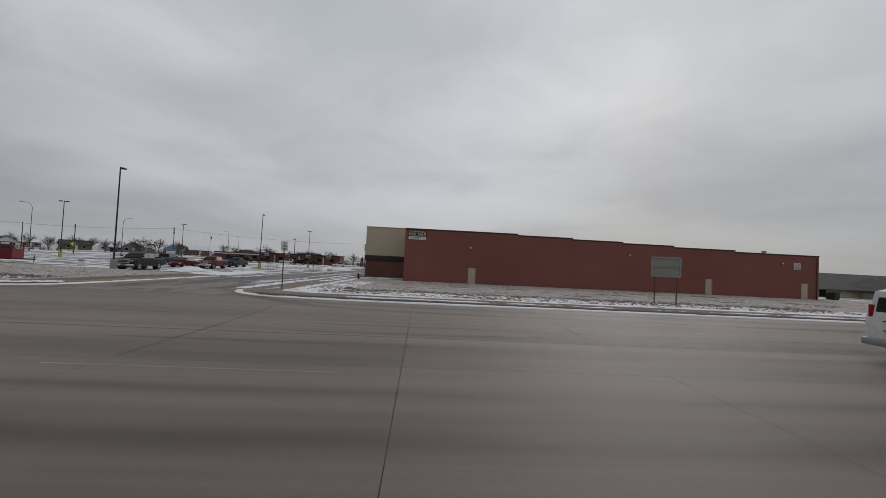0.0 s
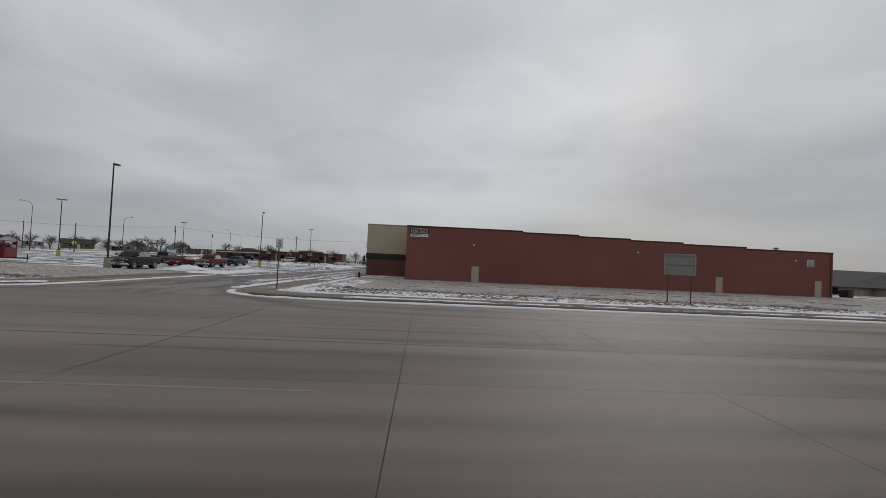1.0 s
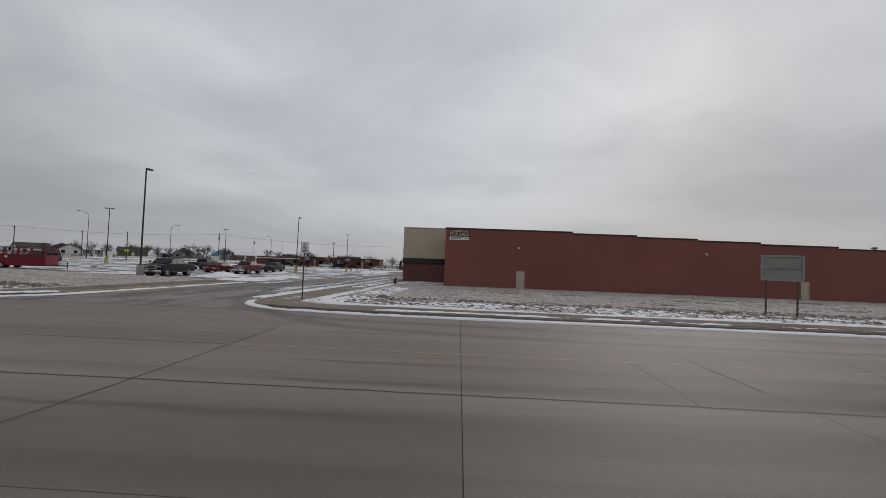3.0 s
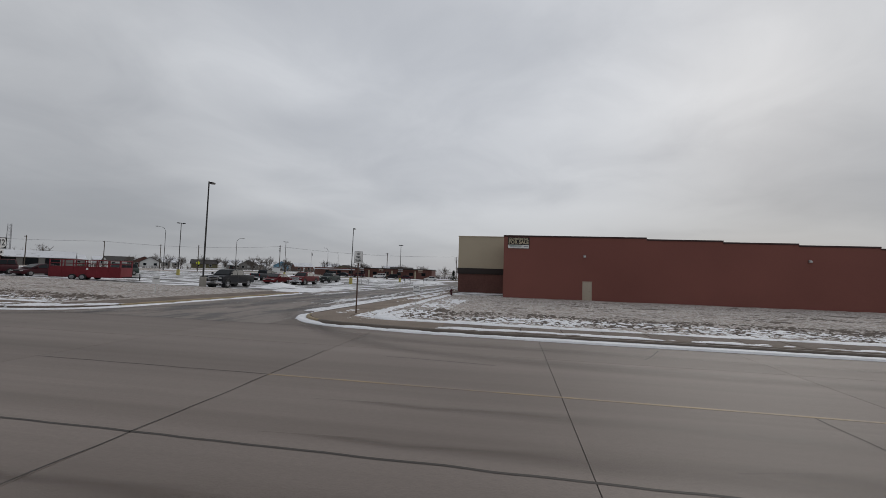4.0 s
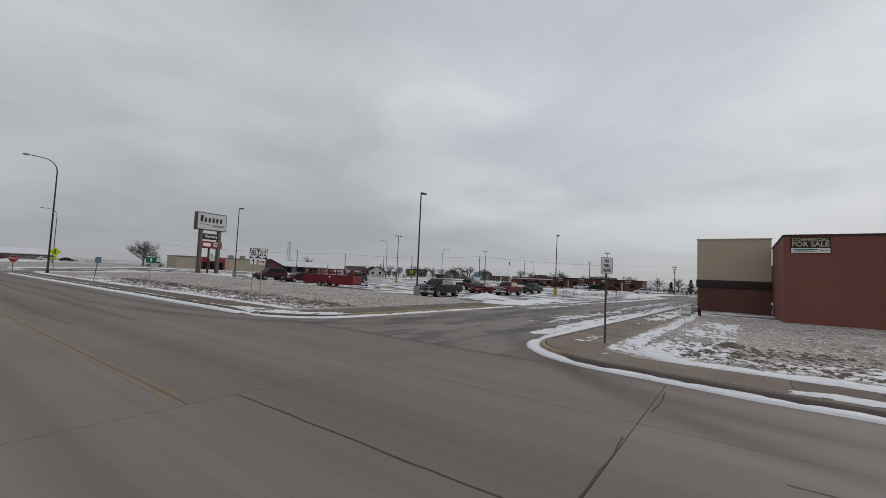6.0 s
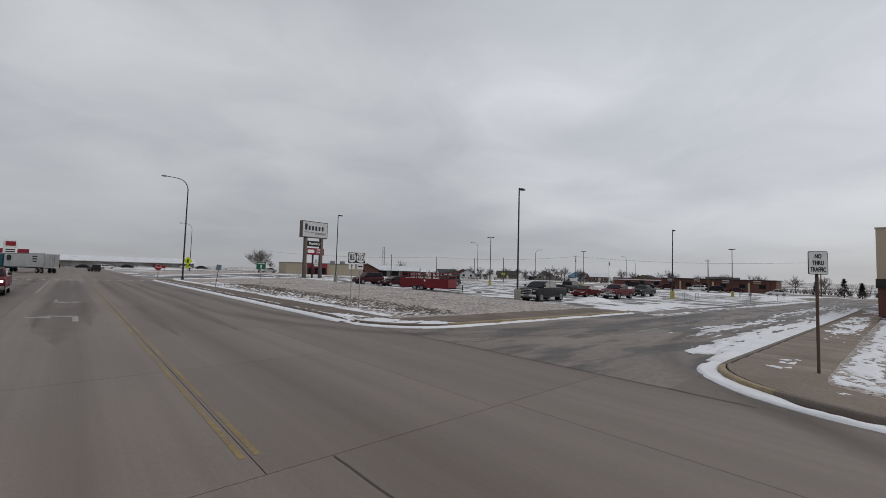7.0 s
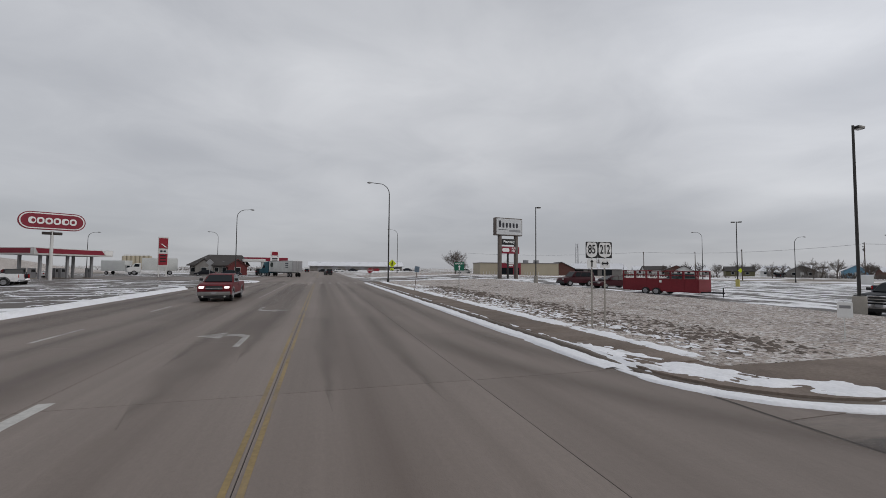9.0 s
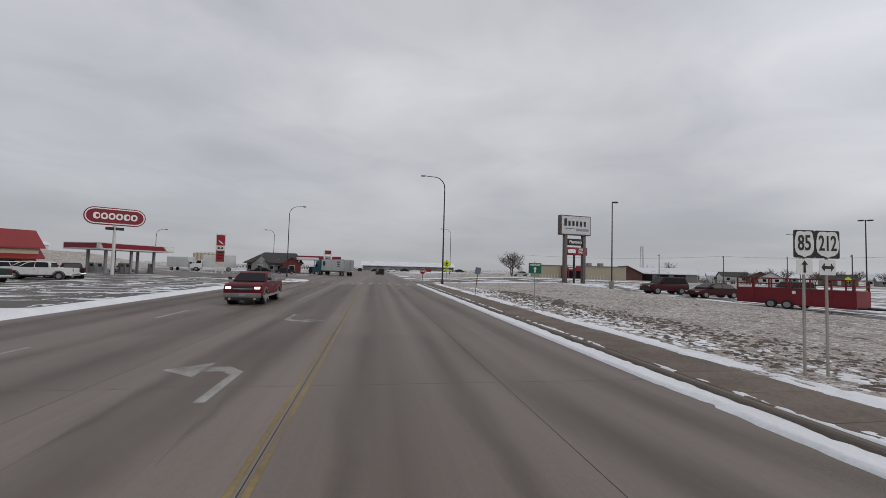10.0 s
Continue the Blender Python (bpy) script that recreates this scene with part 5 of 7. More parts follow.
def conifer(x, y, z, h, seed):
    rnd = random.Random(seed)
    t = thing("conifer", "dark evergreen tree with an uneven outline", "tree", pose(x, y, z))
    bm = B()
    tube(bm, [(0, 0, -0.1), (0, 0, h)], [h * 0.03, 0.02], 6)
    part("trunk", bm, M_bark, t)
    bm = B()
    for _ in range(520):
        u = rnd.random() ** 0.8
        zz = h * (0.06 + 0.94 * u)
        r = h * 0.26 * (1 - u) * rnd.uniform(0.35, 1.1) + 0.05
        a = rnd.uniform(0, math.tau)
        p = Vector((math.cos(a) * r, math.sin(a) * r, zz))
        d = Vector((math.cos(a), math.sin(a), rnd.uniform(-0.5, 0.1))).normalized() * rnd.uniform(0.25, 0.6)
        s = Vector((-math.sin(a), math.cos(a), rnd.uniform(-0.3, 0.3))) * rnd.uniform(0.1, 0.24)
        bm.faces.new((bm.verts.new(p - s), bm.verts.new(p + d), bm.verts.new(p + s), bm.verts.new(p - d * 0.6)))
    part("crown", bm, M_pine, t)


for k, (x, y, h) in enumerate(((144, -11.0, 6.3), (141, -14.5, 5.0), (146, -18, 5.8), (139, -21, 4.8), (143, -5.5, 5.0))):
    conifer(x, y, ground_z(x, y), h * 0.8, 60 + k)


# ---- utility poles and wires ----
def utility_pole(x, y, z, h, turn, arms=1):
    t = thing("utility_pole", "weathered wooden utility pole with a crossarm", "utility pole", pose(x, y, z, 0, 0, turn))
    bm = B()
    tube(bm, [(0, 0, -0.3), (0, 0, h)], [0.15, 0.1], 8)
    part("pole", bm, M_wood, t)
    for k in range(arms):
        bm = B()
        box(bm, -1.1, 0.1, h - 0.45 - 0.8 * k, 1.1, 0.22, h - 0.32 - 0.8 * k)
        part("crossarm", bm, M_wood, t)
        for u in (-1.0, -0.5, 0.5, 1.0):
            bm = B()
            tube(bm, [(u, 0.16, h - 0.32 - 0.8 * k), (u, 0.16, h - 0.16 - 0.8 * k)], [0.05, 0.03], 6)
            part("insulator", bm, M_grey, t)
    if arms > 1:
        bm = B()
        tube(bm, [(0.3, 0, h - 2.4), (0.3, 0, h - 1.6)], 0.22, 10)
        part("transformer", bm, M_grey, t, "grey transformer can")
    return t


POLES = [(51, 162, 9.0, 1), (86.5, 116, 9.0, 1), (108, 113, 9.2, 1), (119, 101, 9.0, 1), (131.7, 60.6, 10.7, 3), (118, 13.5, 8.9, 1), (142.4, -6.6, 9.2, 2), (104.5, 73, 8.6, 1)]
for x, y, h, n in POLES:
    utility_pole(x, y, ground_z(x, y), h, 40, n)


def wire(a, b, sag=0.9, r=0.014, name="overhead_wire"):
    bm = B()
    a, b = Vector(a), Vector(b)
    tube(bm, [a.lerp(b, k / 12) - Vector((0, 0, sag * (1 - (2 * k / 12 - 1) ** 2))) for k in range(13)], r, 4, cap=False)
    return single(name, bm, M_black, "thin dark overhead wire between the utility poles", "wire")


for off in (-0.7, 0.7):
    wire((131.7 + off, 60.6 + off, 9.7), (142.4 + off, -6.6 + off, 7.9), 1.2, 0.014)
    wire((131.7 + off, 60.6 + off, 9.7), (108 + off, 113 + off, 8.9), 1.2, 0.014)
    wire((108 + off, 113 + off, 8.9), (51 + off, 162 + off, 9.4), 1.2, 0.014)
# ---- vehicles: x forward, y to the left, z up, the base on the ground ----
def arches(x0, x1, zb, wheels, r):
    """The lower edge of a side from back to front, with wheel arches."""
    out = [(x0, zb)]
    for cx in wheels:
        for k in range(9):
            a = math.pi - math.pi * k / 8
            out.append((cx + r * math.cos(a), max(zb, zb + 0.02 + (r * 1.02) * math.sin(a) * 0.98)))
    out.append((x1, zb))
    return out


def wheel(t, x, y, r, w=0.24, rim=None):
    s = 1 if y > 0 else -1
    bm = B()
    tube(bm, [(x, y - w / 2 * s, r), (x, y - w / 2 * s * 0.8, r), (x, y + w / 2 * s * 0.8, r), (x, y + w / 2 * s, r)], [r * 0.9, r, r, r * 0.9], 22)
    ty = part("wheel", bm, M_rubber, t)
    bm = B()
    tube(bm, [(x, y + s * w * 0.42, r), (x, y + s * (w / 2 + 0.006), r)], [r * 0.66, r * 0.62], 18)
    rm = part("rim", bm, rim or M_rim, ty)
    bm = B()
    for k in range(6):
        a = k * math.tau / 6
        box(bm, -0.03, -0.012, r * 0.12, 0.03, 0.012, r * 0.6, m=Matrix.Translation((x, y + s * (w / 2 + 0.012), r)) @ pose(0, 0, 0, 0, math.degrees(a)))
    tube(bm, [(x, y + s * (w / 2), r), (x, y + s * (w / 2 + 0.03), r)], r * 0.14, 10)
    part("hub", bm, M_grey, rm)
    return ty


def taper(bm, base, top):
    """A cabin between a lower and an upper rectangle: x0, x1, half width, z each."""
    vs = []
    for x0, x1, w, z in (base, top):
        vs.append([bm.verts.new(p) for p in ((x0, -w, z), (x1, -w, z), (x1, w, z), (x0, w, z))])
    fs = [bm.faces.new(vs[0]), bm.faces.new(vs[1])]
    for k in range(4):
        fs.append(bm.faces.new((vs[0][k], vs[0][(k + 1) % 4], vs[1][(k + 1) % 4], vs[1][k])))
    bmesh.ops.bevel(bm, geom=bm.edges[:], offset=0.075, segments=3, affect="EDGES", profile=0.5)
    return bm


def shell(outline, hw, belt, inset=0.06, bevel=0.07):
    """A lower body from its side outline: drawn out across, rounded, and drawn in a little above and below the belt."""
    bm = prism(B(), outline, "y", -hw, hw, bevel=bevel)
    for v in bm.verts:
        k = max(0.0, (v.co.z - (belt - 0.22)) / 0.22)
        q = max(0.0, (0.62 - v.co.z) / 0.3)
        v.co.y *= 1.0 - inset * min(k, 1.0) ** 2 / hw * 0.9 - 0.04 * min(q, 1.0)
    return bm


def quad_panel(bm, pts, d):
    """A thin pane on four points, pushed out along d."""
    d = Vector(d)
    a = [bm.verts.new(Vector(p) + d * 0.016) for p in pts]
    b = [bm.verts.new(Vector(p) - d * 0.02) for p in pts]
    n = len(pts)
    bm.faces.new(a)
    bm.faces.new(b[::-1])
    for k in range(n):
        bm.faces.new((a[k], b[k], b[(k + 1) % n], a[(k + 1) % n]))
    return bm


def cabin(t, base, top, body_m, doors, roof_label=""):
    """The upper body with windscreen, rear pane and side panes between pillars (doors: number of side panes)."""
    bm = B()
    taper(bm, base, top)
    cb = part("cabin", bm, body_m, t)
    bx0, bx1, bw, bz = base
    tx0, tx1, tw, tz = top
    u0, u1 = 0.10, 0.86
    def pt(fx, u, side):
        xa, xb = bx0 + (bx1 - bx0) * fx, tx0 + (tx1 - tx0) * fx
        return (xa + (xb - xa) * u, side * (bw + (tw - bw) * u), bz + (tz - bz) * u)
    for fx, name, sgn in ((1.0, "windscreen", 1), (0.0, "rear_window", -1)):
        x = lambda u: (bx1 + (tx1 - bx1) * u) if fx else (bx0 + (tx0 - bx0) * u)
        w = lambda u: bw + (tw - bw) * u - 0.1
        z = lambda u: bz + (tz - bz) * u
        pts = [(x(u0), -w(u0), z(u0)), (x(u0), w(u0), z(u0)), (x(u1), w(u1), z(u1)), (x(u1), -w(u1), z(u1))]
        nx, nz = (tz - bz), (bx1 - tx1) if fx else (tx0 - bx0)
        d = Vector((sgn * nx, 0, nz)).normalized()
        bm = B()
        quad_panel(bm, pts, d)
        part(name, bm, M_glass, cb)
    for side in (-1, 1):
        d = Vector((0, side * (tz - bz), (bw - tw))).normalized()
        for k in range(doors):
            f0, f1 = 0.06 + 0.88 * k / doors + 0.012, 0.06 + 0.88 * (k + 1) / doors - 0.012
            bm = B()
            quad_panel(bm, [pt(f0, u0, side), pt(f1, u0, side), pt(f1, u1, side), pt(f0, u1, side)], d)
            part("side_window", bm, M_glass, cb)
    return cb


def arched(t, outline, belt, H, w0, w1, paint_m):
    """A rounded upper body from its side outline, narrower towards the roof, with four side panes and two end panes."""
    wide = lambda z: w0 + (w1 - w0) * max(0.0, (z - belt) / (H - belt)) ** 1.3
    bm = prism(B(), outline, "y", -1.0, 1.0)
    bmesh.ops.bevel(bm, geom=[e for e in bm.edges if abs(e.verts[0].co.y - e.verts[1].co.y) < 1e-6], offset=0.09, segments=3, affect="EDGES", profile=0.5)
    for v in bm.verts:
        v.co.y *= wide(v.co.z)
    cb = part("cabin", bm, paint_m, t)
    for p in cb.data.polygons:
        p.use_smooth = True
    xs = [p[0] for p in outline]
    xm = (max(xs) + min(xs)) / 2 - 0.05
    inner = [(xm + (x - xm) * 0.86, belt + 0.05 + (z - belt) * 0.80) for x, z in outline]
    for side in (-1, 1):
        for rear in (True, False):
            pts = [(min(x, xm - 0.03) if rear else max(x, xm + 0.03), z) for x, z in inner]
            keep = [p for k, p in enumerate(pts) if p not in pts[:k]]
            bm = B()
            quad_panel(bm, [(x, side * (wide(z) + 0.002), z) for x, z in keep], (0, side * 0.9, 0.3))
            part("side_window", bm, M_glass, cb)
    for (xa, za), (xb, zb), sgn, name in ((outline[-1], outline[-3], 1, "windscreen"), (outline[0], outline[2], -1, "rear_window")):
        a, b = 0.12, 0.88
        p0, p1 = (xa + (xb - xa) * a, za + (zb - za) * a), (xa + (xb - xa) * b, za + (zb - za) * b)
        d = Vector((sgn * (zb - za), 0, abs(xa - xb))).normalized()
        up = d * 0.035
        bm = B()
        quad_panel(bm, [(p0[0] + up.x, -wide(p0[1]) + 0.1, p0[1] + up.z), (p0[0] + up.x, wide(p0[1]) - 0.1, p0[1] + up.z), (p1[0] + up.x, wide(p1[1]) - 0.1, p1[1] + up.z), (p1[0] + up.x, -wide(p1[1]) + 0.1, p1[1] + up.z)], d)
        part(name, bm, M_glass, cb)
    return cb


def lamp(t, name, material, x, y, z, w, h, d=0.06):
    bm = B()
    box(bm, x - d / 2, y - w / 2, z - h / 2, x + d / 2, y + w / 2, z + h / 2, bevel=0.015)
    return part(name, bm, material, t)


def mirror(t, x, y, z, m):
    s = 1 if y > 0 else -1
    bm = B()
    box(bm, x - 0.05, min(y, y + s * 0.2), z - 0.07, x + 0.05, max(y, y + s * 0.2), z + 0.1, bevel=0.02)
    part("side_mirror", bm, m, t)


def pickup(label, m, paint_m, L=5.7, W=1.95, H=1.88, chrome=True, lit=False, crew=True, group="", cover=False, trim=None, bumper=None):
    t = thing("pickup_truck", label, "pickup truck", m, group)
    hw, r = W / 2, 0.40
    xr, xf = -L / 2, L / 2
    wr, wf = xr + 1.15, xf - 0.95
    belt = H * 0.655
    cab0, cab1 = (xr + 1.85, xf - 1.3) if crew else (xr + 2.1, xf - 1.5)
    low = arches(xr + 0.1, xf - 0.06, 0.46, (wr, wf), r * 1.16)
    nose = [(xf, 0.62), (xf + 0.01, belt - 0.30), (xf - 0.03, belt - 0.16), (xf - 0.12, belt - 0.07), (xf - 0.5, belt - 0.0), (cab1 + 0.12, belt + 0.05)]
    tail = [(cab0 - 0.02, belt + 0.03), (xr + 0.06, belt + 0.03), (xr + 0.0, belt - 0.03), (xr, 0.66)]
    body = part("body", shell(low + nose + tail, hw, belt, 0.03, 0.05), paint_m, t)
    arched(t, [(cab0, belt), (cab0 + 0.04, H - 0.32), (cab0 + 0.12, H - 0.06), (cab0 + 0.4, H), (cab1 - 1.15, H), (cab1 - 0.72, H - 0.06), (cab1 - 0.42, H - 0.22), (cab1 + 0.16, belt)], belt, H, hw - 0.05, hw - 0.23, paint_m)
    bm = B()
    box(bm, xr + 0.08, -hw + 0.1, belt - 0.02, cab0 - 0.06, hw - 0.1, belt + (0.05 if cover else 0.028))
    part("bed", bm, M_plastic, t, "black truck bed")
    for s in (-1, 1):
        for x in (wr, wf):
            wheel(t, x, s * (hw - 0.13), r)
            bm = B()
            tube(bm, [(x, s * (hw - 0.5), r + 0.04), (x, s * (hw - 0.02), r + 0.04)], r * 1.1, 18)
            part("wheel_well", bm, M_black, t)
        mirror(t, cab1 - 0.05, s * (hw - 0.02), belt + 0.22, M_plastic)
        lamp(t, "headlight", M_lit if lit else M_lens, xf - 0.02, s * (hw - 0.24), belt - 0.24, 0.28, 0.13)
        lamp(t, "tail_light", M_tail, xr + 0.02, s * (hw - 0.09), belt - 0.2, 0.14, 0.36)
        for f in (0.5,):
            xm = cab0 + (cab1 - cab0) * f
            bm = B()
            box(bm, xm - 0.09, s * hw - 0.02, belt - 0.16, xm + 0.1, s * hw + 0.025, belt - 0.12)
            part("door_handle", bm, M_chrome if chrome else M_plastic, body)
            bm = B()
            box(bm, xm - 0.3, s * hw - 0.004, 0.55, xm - 0.285, s * hw + 0.004, belt)
            part("door_seam", bm, M_black, body)
    bm = B()
    box(bm, xf - 0.05, -hw + 0.5, belt - 0.42, xf + 0.03, hw - 0.5, belt - 0.14, bevel=0.02)
    gr = part("grille", bm, M_plastic, t)
    if chrome and not bumper:
        bm = B()
        for z in (belt - 0.45, belt - 0.13):
            box(bm, xf - 0.03, -hw + 0.44, z - 0.03, xf + 0.05, hw - 0.44, z + 0.03, bevel=0.01)
        for y in (-hw + 0.46, hw - 0.46):
            box(bm, xf - 0.03, y - 0.03, belt - 0.45, xf + 0.05, y + 0.03, belt - 0.13, bevel=0.01)
        part("grille_frame", bm, M_chrome, gr)
    for s in (-1, 1):
        bm = B()
        box(bm, xr + 0.7, s * hw - 0.03, 0.40, xf - 0.4, s * hw + 0.012, 0.52, bevel=0.01)
        for cx in (wr, wf):
            arch = [(cx + r * 1.30 * math.cos(k * math.pi / 10), r + 0.08 + r * 1.22 * math.sin(k * math.pi / 10)) for k in range(11)]
            inn = [(cx + r * 1.16 * math.cos(k * math.pi / 10), r + 0.06 + r * 1.12 * math.sin(k * math.pi / 10)) for k in range(10, -1, -1)]
            prism(bm, arch + inn, "y", min(s * hw - 0.02, s * hw + 0.02), max(s * hw - 0.02, s * hw + 0.02))
        part("side_trim", bm, trim or M_plastic, body)
    bm = B()
    box(bm, xf + 0.0, -hw + 0.48, belt - 0.31, xf + 0.045, hw - 0.48, belt - 0.26)
    part("grille_bar", bm, M_chrome if chrome else M_plastic, gr)
    for x0, x1, n in ((xf - 0.1, xf + 0.12, "front_bumper"), (xr - 0.14, xr + 0.1, "rear_bumper")):
        bm = B()
        box(bm, x0, -hw + 0.03, 0.43, x1, hw - 0.03, 0.67, bevel=0.03)
        part(n, bm, bumper or (M_chrome if chrome else M_plastic), t)
    bm = B()
    box(bm, xf - 0.12, -hw + 0.10, 0.27, xf + 0.06, hw - 0.10, 0.429, bevel=0.02)
    va = part("valance", bm, M_plastic, t, "black lower valance")
    for s in (-1, 1):
        bm = B()
        tube(bm, [(xf + 0.05, s * (hw - 0.34), 0.36), (xf + 0.075, s * (hw - 0.34), 0.36)], 0.06, 12)
        part("fog_lamp", bm, M_lens, va)
    bm = B()
    plate(bm, 0.3, 0.15, 0.012, 0.01, Matrix.Translation((xf + 0.13, 0, 0.6)) @ pose(0, 0, 0, 0, 0, 90))
    part("number_plate", bm, M_grey, t)
    return t


def sedan(label, m, paint_m, L=4.6, W=1.8, H=1.45, suv=False, van=False, name="car", cat="car", group=""):
    t = thing(name, label, cat, m, group)
    hw, r = W / 2, 0.36 if suv else 0.32
    xr, xf = -L / 2, L / 2
    wr, wf = xr + 0.85, xf - 0.85
    belt = H * 0.62
    hood = belt - (0.02 if suv else 0.06)
    low = arches(xr + 0.08, xf - 0.06, 0.36 if suv else 0.26, (wr, wf), r * 1.16)
    bm = B()
    if suv:
        top = [(xf, 0.5), (xf + 0.0, hood - 0.3), (xf - 0.06, hood - 0.14), (xf - 0.24, hood - 0.05), (xf - 0.7, hood + 0.0), (xf - 1.2, belt + 0.03), (xr + 0.06, belt + 0.03), (xr + 0.0, belt - 0.06), (xr, 0.6)]
    else:
        top = [(xf, 0.42), (xf - 0.01, 0.56), (xf - 0.10, hood - 0.20), (xf - 0.36, hood - 0.10), (xf - 0.8, hood - 0.02), (xf - 1.25, belt + 0.02), (xr + 0.75, belt + 0.03), (xr + 0.2, belt + 0.0), (xr + 0.05, belt - 0.08), (xr, 0.5)]
    bm.free()
    part("body", shell(low + top, hw, belt, 0.05, 0.07), paint_m, t)
    if suv:
        cabin(t, (xr + 0.06, xf - 1.1, hw - 0.04, belt), (xr + 0.22, xf - 1.75, hw - 0.16, H), paint_m, 3)
    else:
        arched(t, [(xr + 0.42, belt), (xr + 0.95, H - 0.17), (xr + 1.45, H - 0.03), (xr + 2.0, H), (xf - 2.0, H - 0.05), (xf - 1.62, H - 0.2), (xf - 0.92, belt)], belt, H, hw - 0.05, hw - 0.27, paint_m)
    for s in (-1, 1):
        for x in (wr, wf):
            wheel(t, x, s * (hw - 0.12), r, 0.21)
            bm = B()
            tube(bm, [(x, s * (hw - 0.45), r + 0.03), (x, s * (hw - 0.02), r + 0.03)], r * 1.1, 18)
            part("wheel_well", bm, M_black, t)
        mirror(t, xf - 1.45, s * (hw - 0.03), belt + 0.1, paint_m)
        lamp(t, "headlight", M_lens, xf - 0.06, s * (hw - 0.25), hood - 0.24, 0.36, 0.14, 0.12)
        lamp(t, "tail_light", M_tail, xr + 0.03, s * (hw - 0.2), belt - 0.15, 0.26, 0.2, 0.1)
    for x0, x1, n in ((xf - 0.12, xf + 0.05, "front_bumper"), (xr - 0.05, xr + 0.12, "rear_bumper")):
        bm = B()
        box(bm, x0, -hw + 0.04, 0.32, x1, hw - 0.04, 0.56, bevel=0.04)
        part(n, bm, M_plastic if suv else paint_m, t)
    bm = B()
    box(bm, xf - 0.06, -0.45, 0.58, xf + 0.015, 0.45, 0.7, bevel=0.02)
    part("grille", bm, M_plastic, t)
    return t


def on_lot(x, y, turn, size=1.0):
    return pose(x, y, land(x, y), 0, 0, turn) @ Matrix.Scale(size, 4)


LOTG = "vehicles parked on the snowy lot"
pickup("dark grey crew cab pickup with chrome grille by the lamp", on_lot(25.0, 2.1, 184), P_dark, L=5.8, group=LOTG)
sedan("red sedan with a rounded roof on the snowy lot", on_lot(40.8, 6.3, 181), P_red, group=LOTG)
pickup("red pickup with chrome bumper parked on the lot", on_lot(43.0, 3.1, 181), P_red, L=5.6, H=1.85, group=LOTG)
pickup("grey-green pickup parked on the lot", on_lot(58.9, 6.4, 181), P_green, L=5.4, H=1.8, chrome=False, group=LOTG)
pickup("slate grey pickup parked farther back", on_lot(51.8, 15.2, -4), P_blueg, L=5.6, H=1.85, group=LOTG)
sedan("maroon boxy sport utility vehicle parked by the lawn", on_lot(24.0, 32.4, 178), P_maroon, L=4.4, W=1.85, H=1.8, suv=True, name="sport_utility_vehicle", cat="car", group=LOTG)
sedan("maroon sedan parked behind the red trailer", on_lot(26.1, 28.3, 180), P_maroon, L=4.7, group=LOTG)
sedan("grey-green sport utility vehicle parked behind the red trailer", on_lot(41.8, 34.0, 178), P_green, L=4.7, W=1.9, H=1.85, suv=True, name="sport_utility_vehicle", cat="car", group=LOTG)


# ---- the red stock trailer ----
def stock_trailer(m):
    t = thing("stock_trailer", "red open-top livestock trailer with slatted rails", "trailer", m)
    L, W, zb, zp, zt = 5.9, 2.0, 0.38, 1.36, 2.04
    bm = B()
    box(bm, -L / 2, -W / 2, zb - 0.1, L / 2, W / 2, zb)
    part("floor", bm, M_trlr, t)
    for s in (-1, 1):
        bm = B()
        box(bm, -L / 2, s * W / 2 - 0.03, zb, L / 2, s * W / 2 + 0.03, zp)
        part("side_panel", bm, M_trlr, t)
        for k in range(7):
            x = -L / 2 + 0.04 + (L - 0.08) * k / 6
            bm = B()
            box(bm, x - 0.035, s * W / 2 - 0.045, zb, x + 0.035, s * W / 2 + 0.045, zt)
            part("upright", bm, M_trlr, t)
        for z in (1.68, 2.04):
            bm = B()
            box(bm, -L / 2, s * W / 2 - 0.03, z - 0.04, L / 2, s * W / 2 + 0.03, z + 0.02)
            part("rail", bm, M_trlr, t)
        for x in (-0.95, -0.1):
            wheel(t, x, s * (W / 2 + 0.11), 0.30, 0.18)
    for x, n in ((-L / 2, "tail_gate"), (L / 2, "front_panel")):
        bm = B()
        box(bm, x - 0.03, -W / 2, zb, x + 0.03, W / 2, zp)
        for z in (1.68, 2.04):
            box(bm, x - 0.03, -W / 2, z - 0.04, x + 0.03, W / 2, z + 0.02)
        part(n, bm, M_trlr, t)
    for x in (-1.5, 0.6):
        bm = B()
        box(bm, x - 0.04, -W / 2, zt - 0.02, x + 0.04, W / 2, zt + 0.06)
        part("hoop", bm, M_trlr, t)
    bm = B()
    prism(bm, [(L / 2, -0.7), (L / 2 + 1.3, -0.05), (L / 2 + 1.3, 0.05), (L / 2, 0.7), (L / 2, 0.58), (L / 2 + 1.05, 0), (L / 2, -0.58)], "z", zb - 0.1, zb)
    part("drawbar", bm, M_black, t)
    bm = B()
    tube(bm, [(L / 2 + 1.2, 0, 0), (L / 2 + 1.2, 0, 0.75)], 0.04, 8)
    part("jack", bm, M_black, t)
    bm = B()
    plate(bm, 0.18, 0.2, 0.01, 0.02, Matrix.Translation((0.2, -W / 2 - 0.05, 1.15)))
    part("badge", bm, M_white, t)
    return t


stock_trailer(on_lot(23.8, 18.2, -73) @ Matrix.Diagonal((1.18, 1.05, 1.05, 1)))

